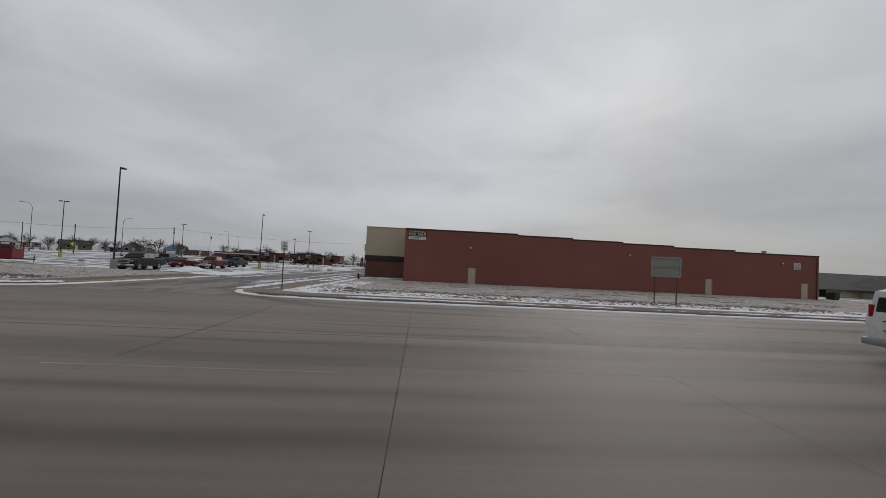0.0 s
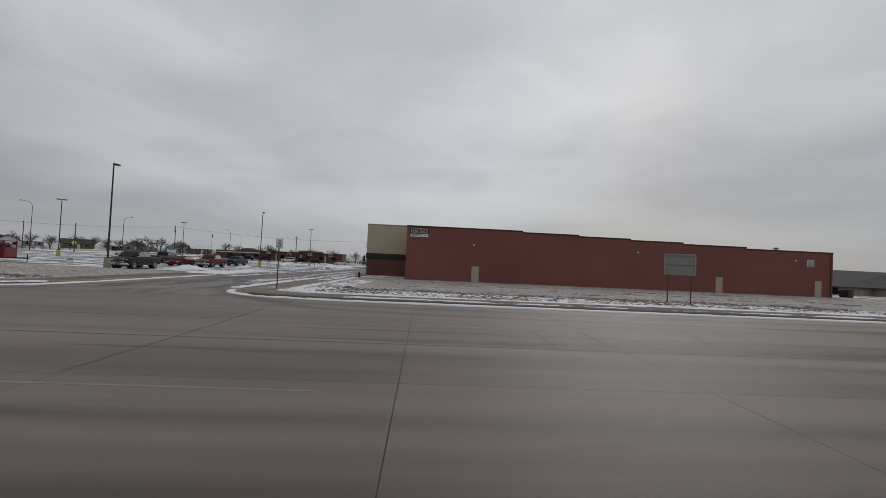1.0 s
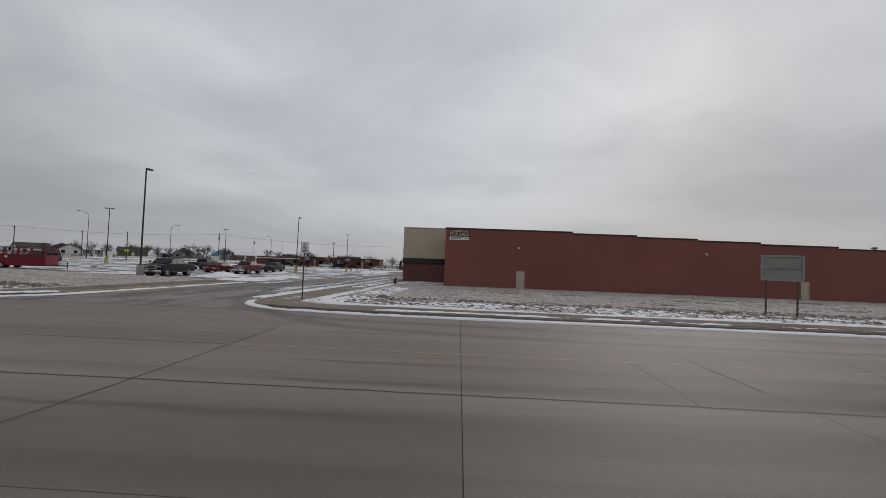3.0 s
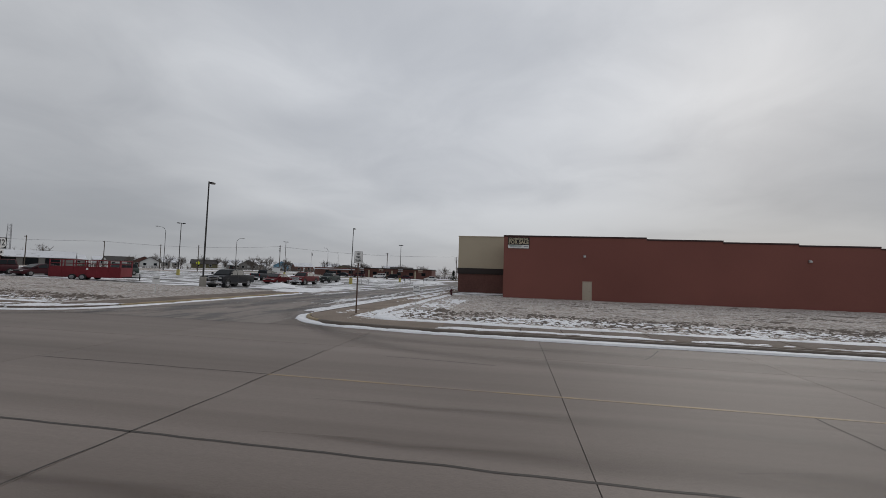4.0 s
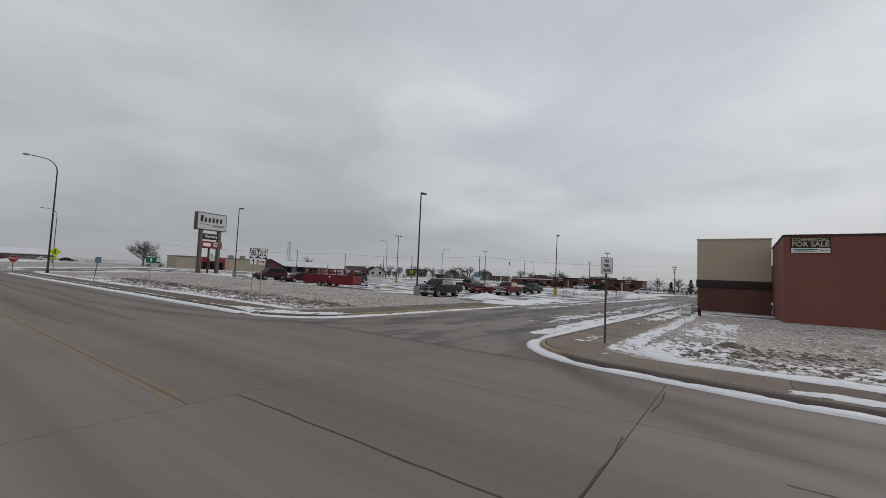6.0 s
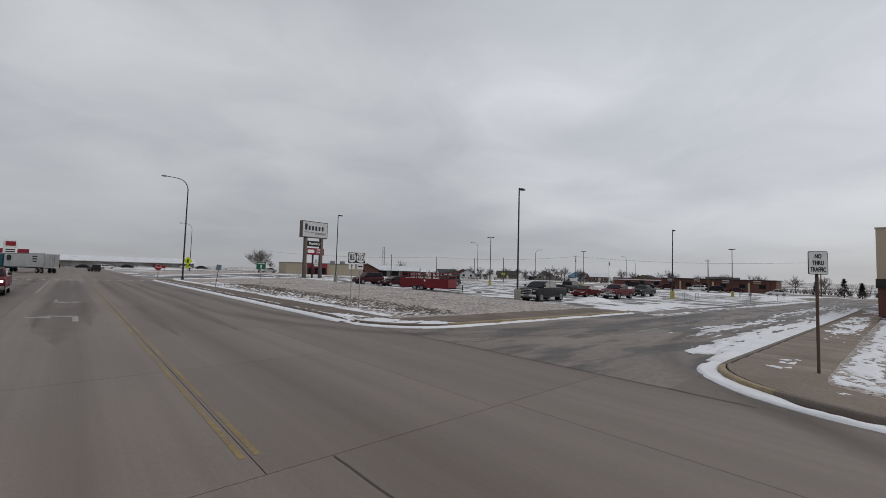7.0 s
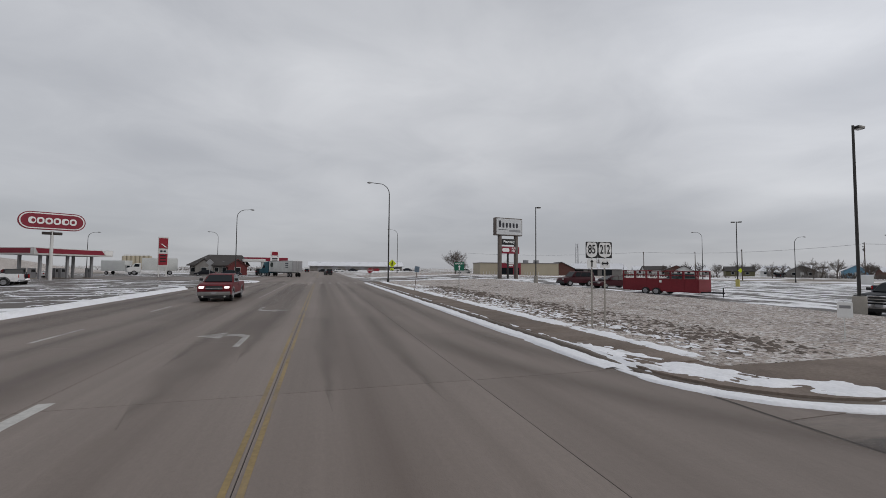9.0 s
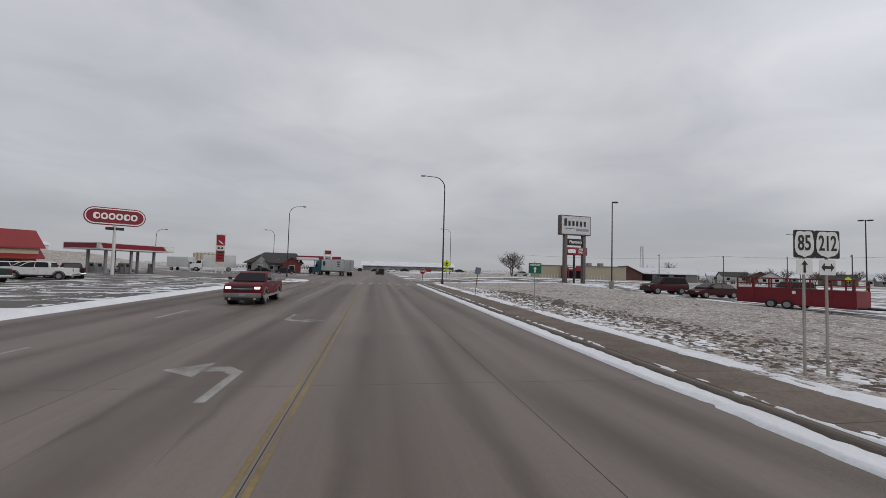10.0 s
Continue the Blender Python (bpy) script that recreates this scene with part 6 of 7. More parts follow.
# ---- cart corrals on the lot ----
def corral(x, y, turn):
    t = thing("cart_corral", "low steel cart corral rails on the lot", "rail", on_lot(x, y, turn, 1.0))
    for s in (-1, 1):
        for z in (0.45, 0.95):
            bm = B()
            tube(bm, [(-1.6, s * 0.8, z), (1.6, s * 0.8, z)], 0.03, 6)
            part("rail", bm, M_galv, t)
        for u in (-1.6, 0, 1.6):
            bm = B()
            tube(bm, [(u, s * 0.8, -0.02), (u, s * 0.8, 1.0)], 0.03, 6)
            part("post", bm, M_galv, t)
    return t


corral(58.9, -0.4, 10)
corral(99.5, 1.6, 10)
for x, y in ((66, -6.2), (82, -6.8)):
    t = post_sign("lot_marker", "slim grey lot marker post with a plate", x, y, land(x, y), 1.3, -70, M_galv)
    bm = B()
    plate(bm, 0.3, 0.45, 0.01, 0.02, Matrix.Translation((0, -0.02, 1.1)))
    part("plate", bm, M_grey, t)

# ---- traffic on the main road ----
pickup("red pickup with lit headlights in the oncoming lane", pose(-13.4, 19.5, 0, 0, 0, -89), P_red, L=5.5, W=1.95, H=1.8, lit=True, trim=M_grey, bumper=M_bumper)
sedan("dark sport utility vehicle crossing the junction", pose(-4.6, 122.0, 0, 0, 0, 100), P_dark, L=4.7, W=1.9, H=1.75, suv=True, name="sport_utility_vehicle", cat="car")


def passenger_van(m):
    """A long van seen from behind: body, roof, dark panes, lamps, bumper and lettering bars."""
    t = thing("passenger_van", "white passenger van with dark windows and blue lettering", "van", m)
    L, hw, H = 5.7, 1.0, 2.1
    xr, xf, wr, wf, r = -2.85, 2.85, -1.75, 1.75, 0.37
    low = arches(xr + 0.06, xf - 0.05, 0.42, (wr, wf), r * 1.16)
    top = [(xf, 0.6), (xf, 1.0), (xf - 0.12, 1.15), (xf - 0.75, 1.28), (xf - 1.35, 1.98), (xf - 1.75, 2.08), (xr + 0.4, H), (xr + 0.14, 2.04), (xr + 0.02, 1.2), (xr, 0.6)]
    bm = prism(B(), low + top, "y", -hw, hw, bevel=0.07)
    for v in bm.verts:
        v.co.y *= 1.0 - 0.16 * min(max((v.co.z - 1.15) / 0.95, 0.0), 1.0) ** 1.2
    body = part("body", bm, P_white, t)

    def wide(z):
        return hw * (1.0 - 0.16 * min(max((z - 1.15) / 0.95, 0.0), 1.0) ** 1.2) + 0.003

    for s in (-1, 1):
        for x0, x1 in ((-2.6, -1.55), (-1.47, -0.5), (-0.42, 0.45), (0.55, 1.25)):
            bm = B()
            quad_panel(bm, [(x0, s * wide(1.27), 1.27), (x1 + (0.12 if x1 > 1 else 0), s * wide(1.27), 1.27), (x1, s * wide(1.84), 1.84), (x0, s * wide(1.84), 1.84)], (0, s * 0.97, 0.22))
            part("side_window", bm, M_glass, body)
        for x in (wr, wf):
            wheel(t, x, s * (hw - 0.13), r)
            bm = B()
            tube(bm, [(x, s * (hw - 0.5), r + 0.04), (x, s * (hw - 0.02), r + 0.04)], r * 1.1, 18)
            part("wheel_well", bm, M_black, t)
        bm = B()
        quad_panel(bm, [(xr + 0.055, s * 0.06, 1.3), (xr + 0.055, s * 0.76, 1.3), (xr + 0.115, s * 0.70, 1.86), (xr + 0.115, s * 0.06, 1.86)], (-0.99, 0, 0.12))
        part("rear_window", bm, M_glass, body)
        lamp(t, "tail_light", M_tail, xr + 0.06, s * 0.86, 1.42, 0.13, 0.42)
        mirror(t, 1.5, s * 0.93, 1.4, M_plastic)
        for x, z, w, h in ((0.1, 1.08, 1.9, 0.3), (0.9, 0.78, 1.2, 0.1), (-0.9, 0.62, 1.3, 0.13)):
            bm = B()
            box(bm, x - w / 2, s * hw - 0.004, z - h / 2, x + w / 2, s * hw + 0.006, z + h / 2, bevel=0.002)
            part("text_bar", bm, M_ink, body)
        lamp(t, "headlight", M_lens, xf - 0.03, s * (hw - 0.25), 0.92, 0.3, 0.16)
    bm = B()
    for k in range(5):
        box(bm, xr - 0.012, -0.62, 1.16 - 0.09 * k, xr + 0.03, 0.5 - 0.13 * (k % 3), 1.19 - 0.09 * k)
    part("text_bar", bm, M_ink, body)
    bm = B()
    plate(bm, 0.3, 0.15, 0.012, 0.01, Matrix.Translation((xr - 0.012, -0.35, 0.78)) @ pose(0, 0, 0, 0, 0, 90))
    part("number_plate", bm, M_grey, t)
    for x0, x1, n in ((xf - 0.1, xf + 0.1, "front_bumper"), (xr - 0.14, xr + 0.1, "rear_bumper")):
        bm = B()
        box(bm, x0, -hw + 0.03, 0.46, x1, hw - 0.03, 0.66, bevel=0.03)
        part(n, bm, M_galv, t)
    return t


passenger_van(pose(-11.4, -44.9, 0, 0, 0, -89))


def semi(m):
    t = thing("semi_truck", "teal tractor with a dirty white box trailer", "truck", m)
    bm = B()
    box(bm, -12.6, -1.28, 1.15, 0.0, 1.28, 4.0, bevel=0.04)
    bx = part("trailer_box", bm, M_box, t, "dirty white trailer box")
    for x in (-12.58, -0.1):
        bm = B()
        box(bm, x, -1.3, 1.15, x + 0.1, 1.3, 3.98)
        part("corner_post", bm, M_grey, bx)
    for z in (1.2, 3.9):
        bm = B()
        box(bm, -12.5, -1.305, z - 0.06, -0.1, 1.305, z + 0.06)
        part("side_rail", bm, M_grey, bx)
    for y in (-0.64, 0.64):
        bm = B()
        box(bm, -12.66, y - 0.6, 1.3, -12.6, y + 0.6, 3.85, bevel=0.01)
        rd = part("rear_door", bm, M_grey, bx, "dirty grey rear door")
        bm = B()
        tube(bm, [(-12.69, y * 0.6, 1.35), (-12.69, y * 0.6, 3.8)], 0.025, 6)
        part("lock_rod", bm, M_galv, rd)
    for s in (-1, 1):
        bm = B()
        plate(bm, 1.5, 1.2, 0.012, 0.45, Matrix.Translation((-1.6, s * 1.30, 3.0)))
        part("emblem", bm, M_dgreen, bx)
        for k in range(3):
            bm = B()
            plate(bm, 1.6 - 0.2 * k, 0.26, 0.012, 0.05, Matrix.Translation((-9.7, s * 1.30, 3.35 - 0.5 * k)))
            part("text_bar", bm, M_ink, bx)
    bm = B()
    box(bm, -12.5, -0.5, 0.95, 0.2, 0.5, 1.15)
    part("chassis", bm, M_black, t)
    bm = B()
    prism(bm, [(0.6, 0.75), (5.8, 0.6), (5.9, 1.7), (4.3, 1.95), (3.7, 2.9), (3.2, 3.7), (0.7, 3.9)], "y", -1.2, 1.2, bevel=0.06)
    tr = part("tractor", bm, P_teal, t, "teal tractor cab")
    for s in (-1, 1):
        bm = B()
        quad_panel(bm, [(2.6, s * 1.2, 2.05), (3.75, s * 1.2, 2.05), (3.45, s * 1.2, 2.8), (2.6, s * 1.2, 2.8)], (0, s, 0))
        part("side_window", bm, M_glass, tr)
        for x in (-11.6, -10.3, 0.6, 1.9, 4.9):
            wheel(t, x, s * 1.08, 0.5, 0.28)
    bm = B()
    quad_panel(bm, [(4.28, -1.0, 2.0), (4.28, 1.0, 2.0), (3.74, 1.0, 2.85), (3.74, -1.0, 2.85)], (0.85, 0, 0.5))
    part("windscreen", bm, M_glass, tr)
    return t


semi(pose(-18.2, 99.2, 0, 0, 0, 121) @ Matrix.Scale(0.95, 4))
# ---- filling station, restaurant and shops on the west side ----
FZ = 0.03


def bulb_outline(w, h, n=10):
    r = h / 2
    out = [(w / 2 - r + r * math.cos(radians(-90 + 180 * k / n)), r * math.sin(radians(-90 + 180 * k / n))) for k in range(n + 1)]
    return out + [(-w / 2 + r + r * math.cos(radians(90 + 180 * k / n)), r * math.sin(radians(90 + 180 * k / n))) for k in range(n + 1)]


gs = thing("station_sign", "red capsule filling station sign on a white pole", "sign", pose(-45.6, 63.1, FZ - 0.7, 0, 0, 34) @ Matrix.Scale(1.5, 4))
bm = B()
tube(bm, [(0, 0, -0.2), (0, 0, 5.4)], [0.16, 0.13], 12)
part("pole", bm, M_sidingw, gs)
for w, h, y0, y1, m, n in ((5.0, 1.75, -0.2, 0.2, M_maroon, "rim"), (4.82, 1.57, -0.22, -0.205, M_white, "white_band"), (4.6, 1.35, -0.24, -0.225, M_maroon, "face")):
    bm = B()
    shape(bm, bulb_outline(w, h), y0, y1, Matrix.Translation((0, 0, 6.35)))
    part(n, bm, m, gs)
for k in range(6):
    bm = B()
    plate(bm, 0.54, 0.66, 0.02, 0.24, Matrix.Translation((-1.5 + 0.6 * k, -0.255, 6.35)))
    lb = part("logo_shape", bm, M_white, gs)
    bm = B()
    plate(bm, 0.26, 0.34, 0.02, 0.12, Matrix.Translation((-1.5 + 0.6 * k + (0.08 if k in (0, 4) else 0), -0.262, 6.35)))
    part("logo_counter", bm, M_maroon, lb)
bm = B()
box(bm, -0.75, -0.12, 5.0, 0.75, 0.12, 5.28, bevel=0.02)
part("lower_sign", bm, M_band, gs, "small dark plate")

can = thing("fuel_canopy", "white flat fuel canopy with a red stripe", "canopy", pose(-50.7, 75.0, FZ, 0, 0, 70) @ Matrix.Diagonal((1, 1, 1.28, 1)))
bm = B()
box(bm, -7.2, -3.6, 3.05, 7.2, 3.6, 3.95, bevel=0.03)
part("roof", bm, M_sidingw, can)
for y in (-3.63, 3.63):
    bm = B()
    shape(bm, [(-6.6, 3.25), (5.4, 3.25), (4.8, 3.85), (-7.0, 3.85)], y - 0.015, y + 0.015)
    part("stripe", bm, M_maroon, can)
for x in (-7.23, 7.23):
    bm = B()
    box(bm, x - 0.015, -3.0, 3.25, x + 0.015, 3.4, 3.85)
    part("stripe", bm, M_maroon, can)
bm = B()
shape(bm, bulb_outline(1.7, 0.62), -3.7, -3.655, Matrix.Translation((6.2, 0, 3.55)))
part("emblem", bm, M_white, can)
for x in (-4.6, 0.0, 4.6):
    for y in (-1.8, 1.8):
        bm = B()
        box(bm, x - 0.17, y - 0.17, -0.1, x + 0.17, y + 0.17, 3.05)
        part("column", bm, M_grey, can)


def pump(x, y, turn):
    t = thing("fuel_pump", "grey fuel pump with dark screen under the canopy", "fuel pump", pose(x, y, FZ, 0, 0, turn), group="pumps under the canopy")
    bm = B()
    box(bm, -0.45, -0.28, 0.15, 0.45, 0.28, 1.75, bevel=0.03)
    part("cabinet", bm, M_grey, t)
    bm = B()
    box(bm, -0.6, -0.5, 0, 0.6, 0.5, 0.15)
    part("plinth", bm, M_footing, t)
    for s in (-1, 1):
        bm = B()
        box(bm, -0.3, s * 0.28 - 0.01, 1.1, 0.3, s * 0.28 + 0.01, 1.55)
        part("screen", bm, M_black, t)
        bm = B()
        tube(bm, [(0.36, s * 0.3, 1.3), (0.5, s * 0.42, 0.7), (0.4, s * 0.36, 0.35), (0.46, s * 0.32, 1.0)], 0.03, 6)
        part("hose", bm, M_black, t)


for dx, dy in ((-2.0, -4.2), (0.0, 0.0), (1.9, 4.3), (-4.2, -2.6), (-1.7, 1.7)):
    pump(-50.0 + dx, 75 + dy, 70)

price = thing("price_pylon", "slim red and white fuel price pylon", "sign", pose(-38.7, 87.1, FZ, 0, 0, 22) @ Matrix.Diagonal((1.1, 1.2, 1.31, 1)))
bm = B()
box(bm, -0.8, -0.22, 1.6, 0.8, 0.22, 6.4, bevel=0.02)
part("body", bm, M_sidingw, price)
for x in (-0.6, 0.6):
    bm = B()
    box(bm, x - 0.1, -0.12, -0.1, x + 0.1, 0.12, 1.6)
    part("leg", bm, M_sidingw, price)
for z0, z1, m in ((4.55, 6.2, M_redsign), (1.9, 3.7, M_redsign)):
    bm = B()
    box(bm, -0.7, -0.26, z0, 0.7, -0.222, z1)
    part("panel", bm, m, price)
bm = B()
shape(bm, [(-0.5, 5.3), (-0.2, 5.3), (0.55, 4.75), (0.3, 4.75)], -0.29, -0.262)
part("logo_shape", bm, M_white, price)
for k in range(3):
    bm = B()
    plate(bm, 0.9, 0.2, 0.02, 0.03, Matrix.Translation((0, -0.27, 3.4 - 0.45 * k)))
    part("text_bar", bm, M_black, price)
for x in (-0.3, 0.25):
    bm = B()
    plate(bm, 0.4, 0.3, 0.02, 0.1, Matrix.Translation((x, -0.235, 4.1)))
    part("text_bar", bm, M_ink, price)

# the restaurant: low orange walls, red roofs, a gabled tower
rest = thing("restaurant", "low orange restaurant with red metal roofs and gabled tower", "building", pose(-55.9, 53.6, FZ, 0, 0, 55) @ Matrix.Diagonal((0.8, 0.8, 0.92, 1)))
bm = B()
box(bm, -16, -4, -0.3, 6, 6, 2.7)
part("wall", bm, M_orange, rest)
bm = B()
prism(bm, [(-5.4, 2.3), (-5.4, 2.5), (-3.2, 3.9), (-3.0, 3.9), (-3.0, 2.62)], "x", -16.5, 6.6)
part("awning_roof", bm, M_roofred, rest, "red metal skirt roof")
bm = B()
box(bm, -16, -2.99, 2.71, 6, 6, 3.3)
part("parapet", bm, M_orange, rest)
bm = B()
prism(bm, [(-4.6, 2.7), (1.6, 2.7), (1.6, 4.2), (-1.5, 6.2), (-4.6, 4.2)], "x", 0.2, 6.0)
part("tower", bm, M_beige, rest, "tan gabled tower")
for s in (-1, 1):
    bm = B()
    prism(bm, [(-1.5, 6.25), (-1.5 + s * 3.8, 3.78), (-1.5 + s * 3.8, 3.98), (-1.5, 6.48)], "x", -0.3, 6.6)
    part("tower_roof", bm, M_roofred, rest, "red metal gable roof")
for k in range(6):
    bm = B()
    box(bm, -14.5 + 3.2 * k, -4.06, 0.9, -12.6 + 3.2 * k, -3.98, 2.1)
    w = part("window", bm, M_band, rest)
    bm = B()
    box(bm, -14.4 + 3.2 * k, -4.08, 1.0, -12.7 + 3.2 * k, -4.05, 2.0)
    part("pane", bm, M_glass, w)
bm = B()
box(bm, -4.0, -1.0, 3.3, -2.2, 0.6, 4.1, bevel=0.04)
part("roof_unit", bm, M_grey, rest, "grey rooftop unit")

# a bare bank rises behind the pumps, with a low white shed on it
def bank(x, y):
    u = min(max((-86 - x) / 30, 0.0), 1.0) * min(max((y - 52) / 14, 0.0), 1.0) * min(max((225 - y) / 60, 0.0), 1.0)
    return -0.1 + 5.2 * u * u * (3 - 2 * u) + 0.35 * noise.noise(Vector((x * 0.08, y * 0.08, 1.0)))


carpet("ground", -210, -84, 40, 50, 226, 55, bank, M_grass, "bare frosted brown bank behind the pumps", "ground")
gable_house("shed", "low white shed with a snowy roof on the bank", 16, 7, 2.0, 1.0, M_sidingw, M_snowroof, pose(-124, 150, 4.9, 0, 0, 50), windows=[(-4, 1.2, 1.4, 0.8), (4, 1.2, 1.4, 0.8)])

# the dark shop: a broad hipped roof, two front gables, one of them red
M_dullred = mat("dull_red_siding", (0.125, 0.028, 0.028), 0.7, var=0.15)
gab = thing("gabled_shop", "dark shop with a broad hipped roof and red gable", "building", pose(-33.6, 113.5, 0.03, 0, 0, 12))
bm = B()
box(bm, -6.6, -5.2, -0.3, 6.6, 5.2, 2.5)
part("wall", bm, M_sidingg, gab)
bm = B()
lo = [bm.verts.new(p) for p in ((-7.4, -6.0, 2.45), (7.4, -6.0, 2.45), (7.4, 6.0, 2.45), (-7.4, 6.0, 2.45))]
hi = [bm.verts.new(p) for p in ((-7.4, -6.0, 2.65), (7.4, -6.0, 2.65), (7.4, 6.0, 2.65), (-7.4, 6.0, 2.65))]
rl, rr = bm.verts.new((-2.6, 0, 5.5)), bm.verts.new((5.6, 0, 5.5))
bm.faces.new(lo[::-1])
for k in range(4):
    bm.faces.new((lo[k], lo[(k + 1) % 4], hi[(k + 1) % 4], hi[k]))
for f in ((hi[0], hi[1], rr, rl), (hi[2], hi[3], rl, rr), (hi[3], hi[0], rl), (hi[1], hi[2], rr)):
    bm.faces.new(f)
part("roof", bm, M_shingle, gab, "dark shingle hipped roof")
for x, w, m in ((-3.4, 2.0, M_sidingg), (4.3, 2.3, M_dullred)):
    bm = B()
    prism(bm, [(x - w, -0.2), (x + w, -0.2), (x + w, 2.4), (x, 4.1), (x - w, 2.4)], "y", -6.8, -5.0)
    front = part("front_gable", bm, m, gab)
    for s in (-1, 1):
        bm = B()
        prism(bm, [(x, 4.16), (x + s * (w + 0.4), 2.12), (x + s * (w + 0.4), 2.3), (x, 4.34)], "y", -7.1, -2.6)
        part("gable_roof", bm, M_shingle if m is M_sidingg else M_dullred, front)
        bm = B()
        prism(bm, [(x, 4.05), (x + s * (w + 0.3), 2.1), (x + s * (w + 0.3), 1.98), (x, 3.92)], "y", -6.86, -6.81)
        part("barge_board", bm, M_graypost, front)
    bm = B()
    box(bm, x - 0.7, -6.88, 0.2 if m is M_dullred else 0.8, x + 0.7, -6.79, 2.1)
    fr = part("window_frame", bm, M_sidingw, front)
    bm = B()
    box(bm, x - 0.6, -6.91, 0.3 if m is M_dullred else 0.9, x + 0.6, -6.87, 2.0)
    part("pane", bm, M_glass, fr)
for x in (-5.9, -0.6, 1.2):
    bm = B()
    box(bm, x - 0.5, -5.26, 0.8, x + 0.5, -5.19, 2.0)
    fr = part("window_frame", bm, M_sidingw, gab)
    bm = B()
    box(bm, x - 0.42, -5.29, 0.88, x + 0.42, -5.25, 1.92)
    part("pane", bm, M_glass, fr)

# second filling station past the junction
can2 = thing("fuel_canopy", "white far fuel canopy with a deep red fascia", "canopy", pose(-27, 150, 0.03, 0, 0, 6) @ Matrix.Diagonal((1.1, 1.2, 1.3, 1)))
bm = B()
box(bm, -7.5, -4, 3.3, 7.5, 4, 4.3, bevel=0.03)
part("roof", bm, M_maroon, can2, "deep red fascia")
bm = B()
box(bm, -7.52, -4.02, 3.15, 7.52, 4.02, 3.31)
part("soffit", bm, M_sidingw, can2)
for x in (-5.5, 0, 5.5):
    for y in (-2, 2):
        bm = B()
        box(bm, x - 0.16, y - 0.16, -0.2, x + 0.16, y + 0.16, 3.15)
        part("column", bm, M_sidingw, can2)
can3 = thing("small_canopy", "small white canopy beside the far fuel station", "canopy", pose(-24.6, 111.0, 0.03, 0, 0, 14) @ Matrix.Scale(1.25, 4))
bm = B()
box(bm, -2.2, -2, 2.9, 2.2, 2, 3.5, bevel=0.03)
part("roof", bm, M_sidingw, can3)
for x in (-1.8, 1.8):
    for y in (-1.6, 1.6):
        bm = B()
        box(bm, x - 0.1, y - 0.1, -0.2, x + 0.1, y + 0.1, 2.9)
        part("column", bm, M_sidingw, can3)
sg2 = thing("station_sign", "small red and white box sign on two poles", "sign", pose(-20.2, 121.0, 0.2, 0, 0, 8) @ Matrix.Scale(1.42, 4))
for x in (-0.55, 0.55):
    bm = B()
    tube(bm, [(x, 0, -0.2), (x, 0, 4.9)], 0.07, 8)
    part("pole", bm, M_galv, sg2)
for z, m in ((4.3, M_white), (3.1, M_white)):
    bm = B()
    box(bm, -0.85, -0.2, z - 0.55, 0.85, 0.2, z + 0.55, bevel=0.03)
    part("panel", bm, m, sg2)
bm = B()
plate(bm, 1.2, 0.75, 0.02, 0.05, Matrix.Translation((0, -0.215, 4.3)))
part("logo_shape", bm, M_redsign, sg2)
for z in (3.3, 2.95):
    bm = B()
    plate(bm, 1.1, 0.2, 0.02, 0.03, Matrix.Translation((0, -0.215, z)))
    part("text_bar", bm, M_ink, sg2)

# parked vehicles before the restaurant and about the pumps
WESTG = "vehicles parked before the restaurant"
def west(x, y, turn):
    return pose(x, y, FZ, 0, 0, turn)


pickup("dark green pickup with a tan lower side", west(-41.0, 36.0, 150), P_green, H=1.85, group=WESTG)
pickup("white crew cab pickup parked before the restaurant", west(-41.0, 43.0, 195), P_white, H=1.9, group=WESTG)
pickup("white work pickup parked before the restaurant", west(-44.2, 46.2, 200), P_white, L=5.4, H=1.9, group=WESTG)
pickup("dark pickup parked near the fuel sign", west(-41.6, 48.2, 130), P_dark, L=5.2, H=1.8, group=WESTG)
pickup("black pickup parked before the restaurant", west(-46.4, 36.4, 190), P_dark, group=WESTG)
sedan("tan sport utility vehicle parked close to the restaurant", west(-50.0, 44.4, 205), P_tan, L=4.6, H=1.75, suv=True, name="sport_utility_vehicle", cat="car", group=WESTG)
sedan("white van parked close to the restaurant", west(-47.2, 48.0, 20), P_white, L=4.8, H=1.8, suv=True, name="van", cat="van", group=WESTG)
sedan("white car parked at the fuel pumps", west(-54.5, 82, 60), P_white, group=WESTG)
sedan("dark car parked beside the grey gabled shop", west(-34.0, 101.0, 185), P_dark)
sedan("dark car parked beside the grey gabled shop", west(-28.0, 100.5, 10), P_blueg)
sedan("dark van parked beside the small canopy", pose(-22.6, 111.5, 0.03, 0, 0, 80), P_dark, H=1.8, suv=True, name="van", cat="van")


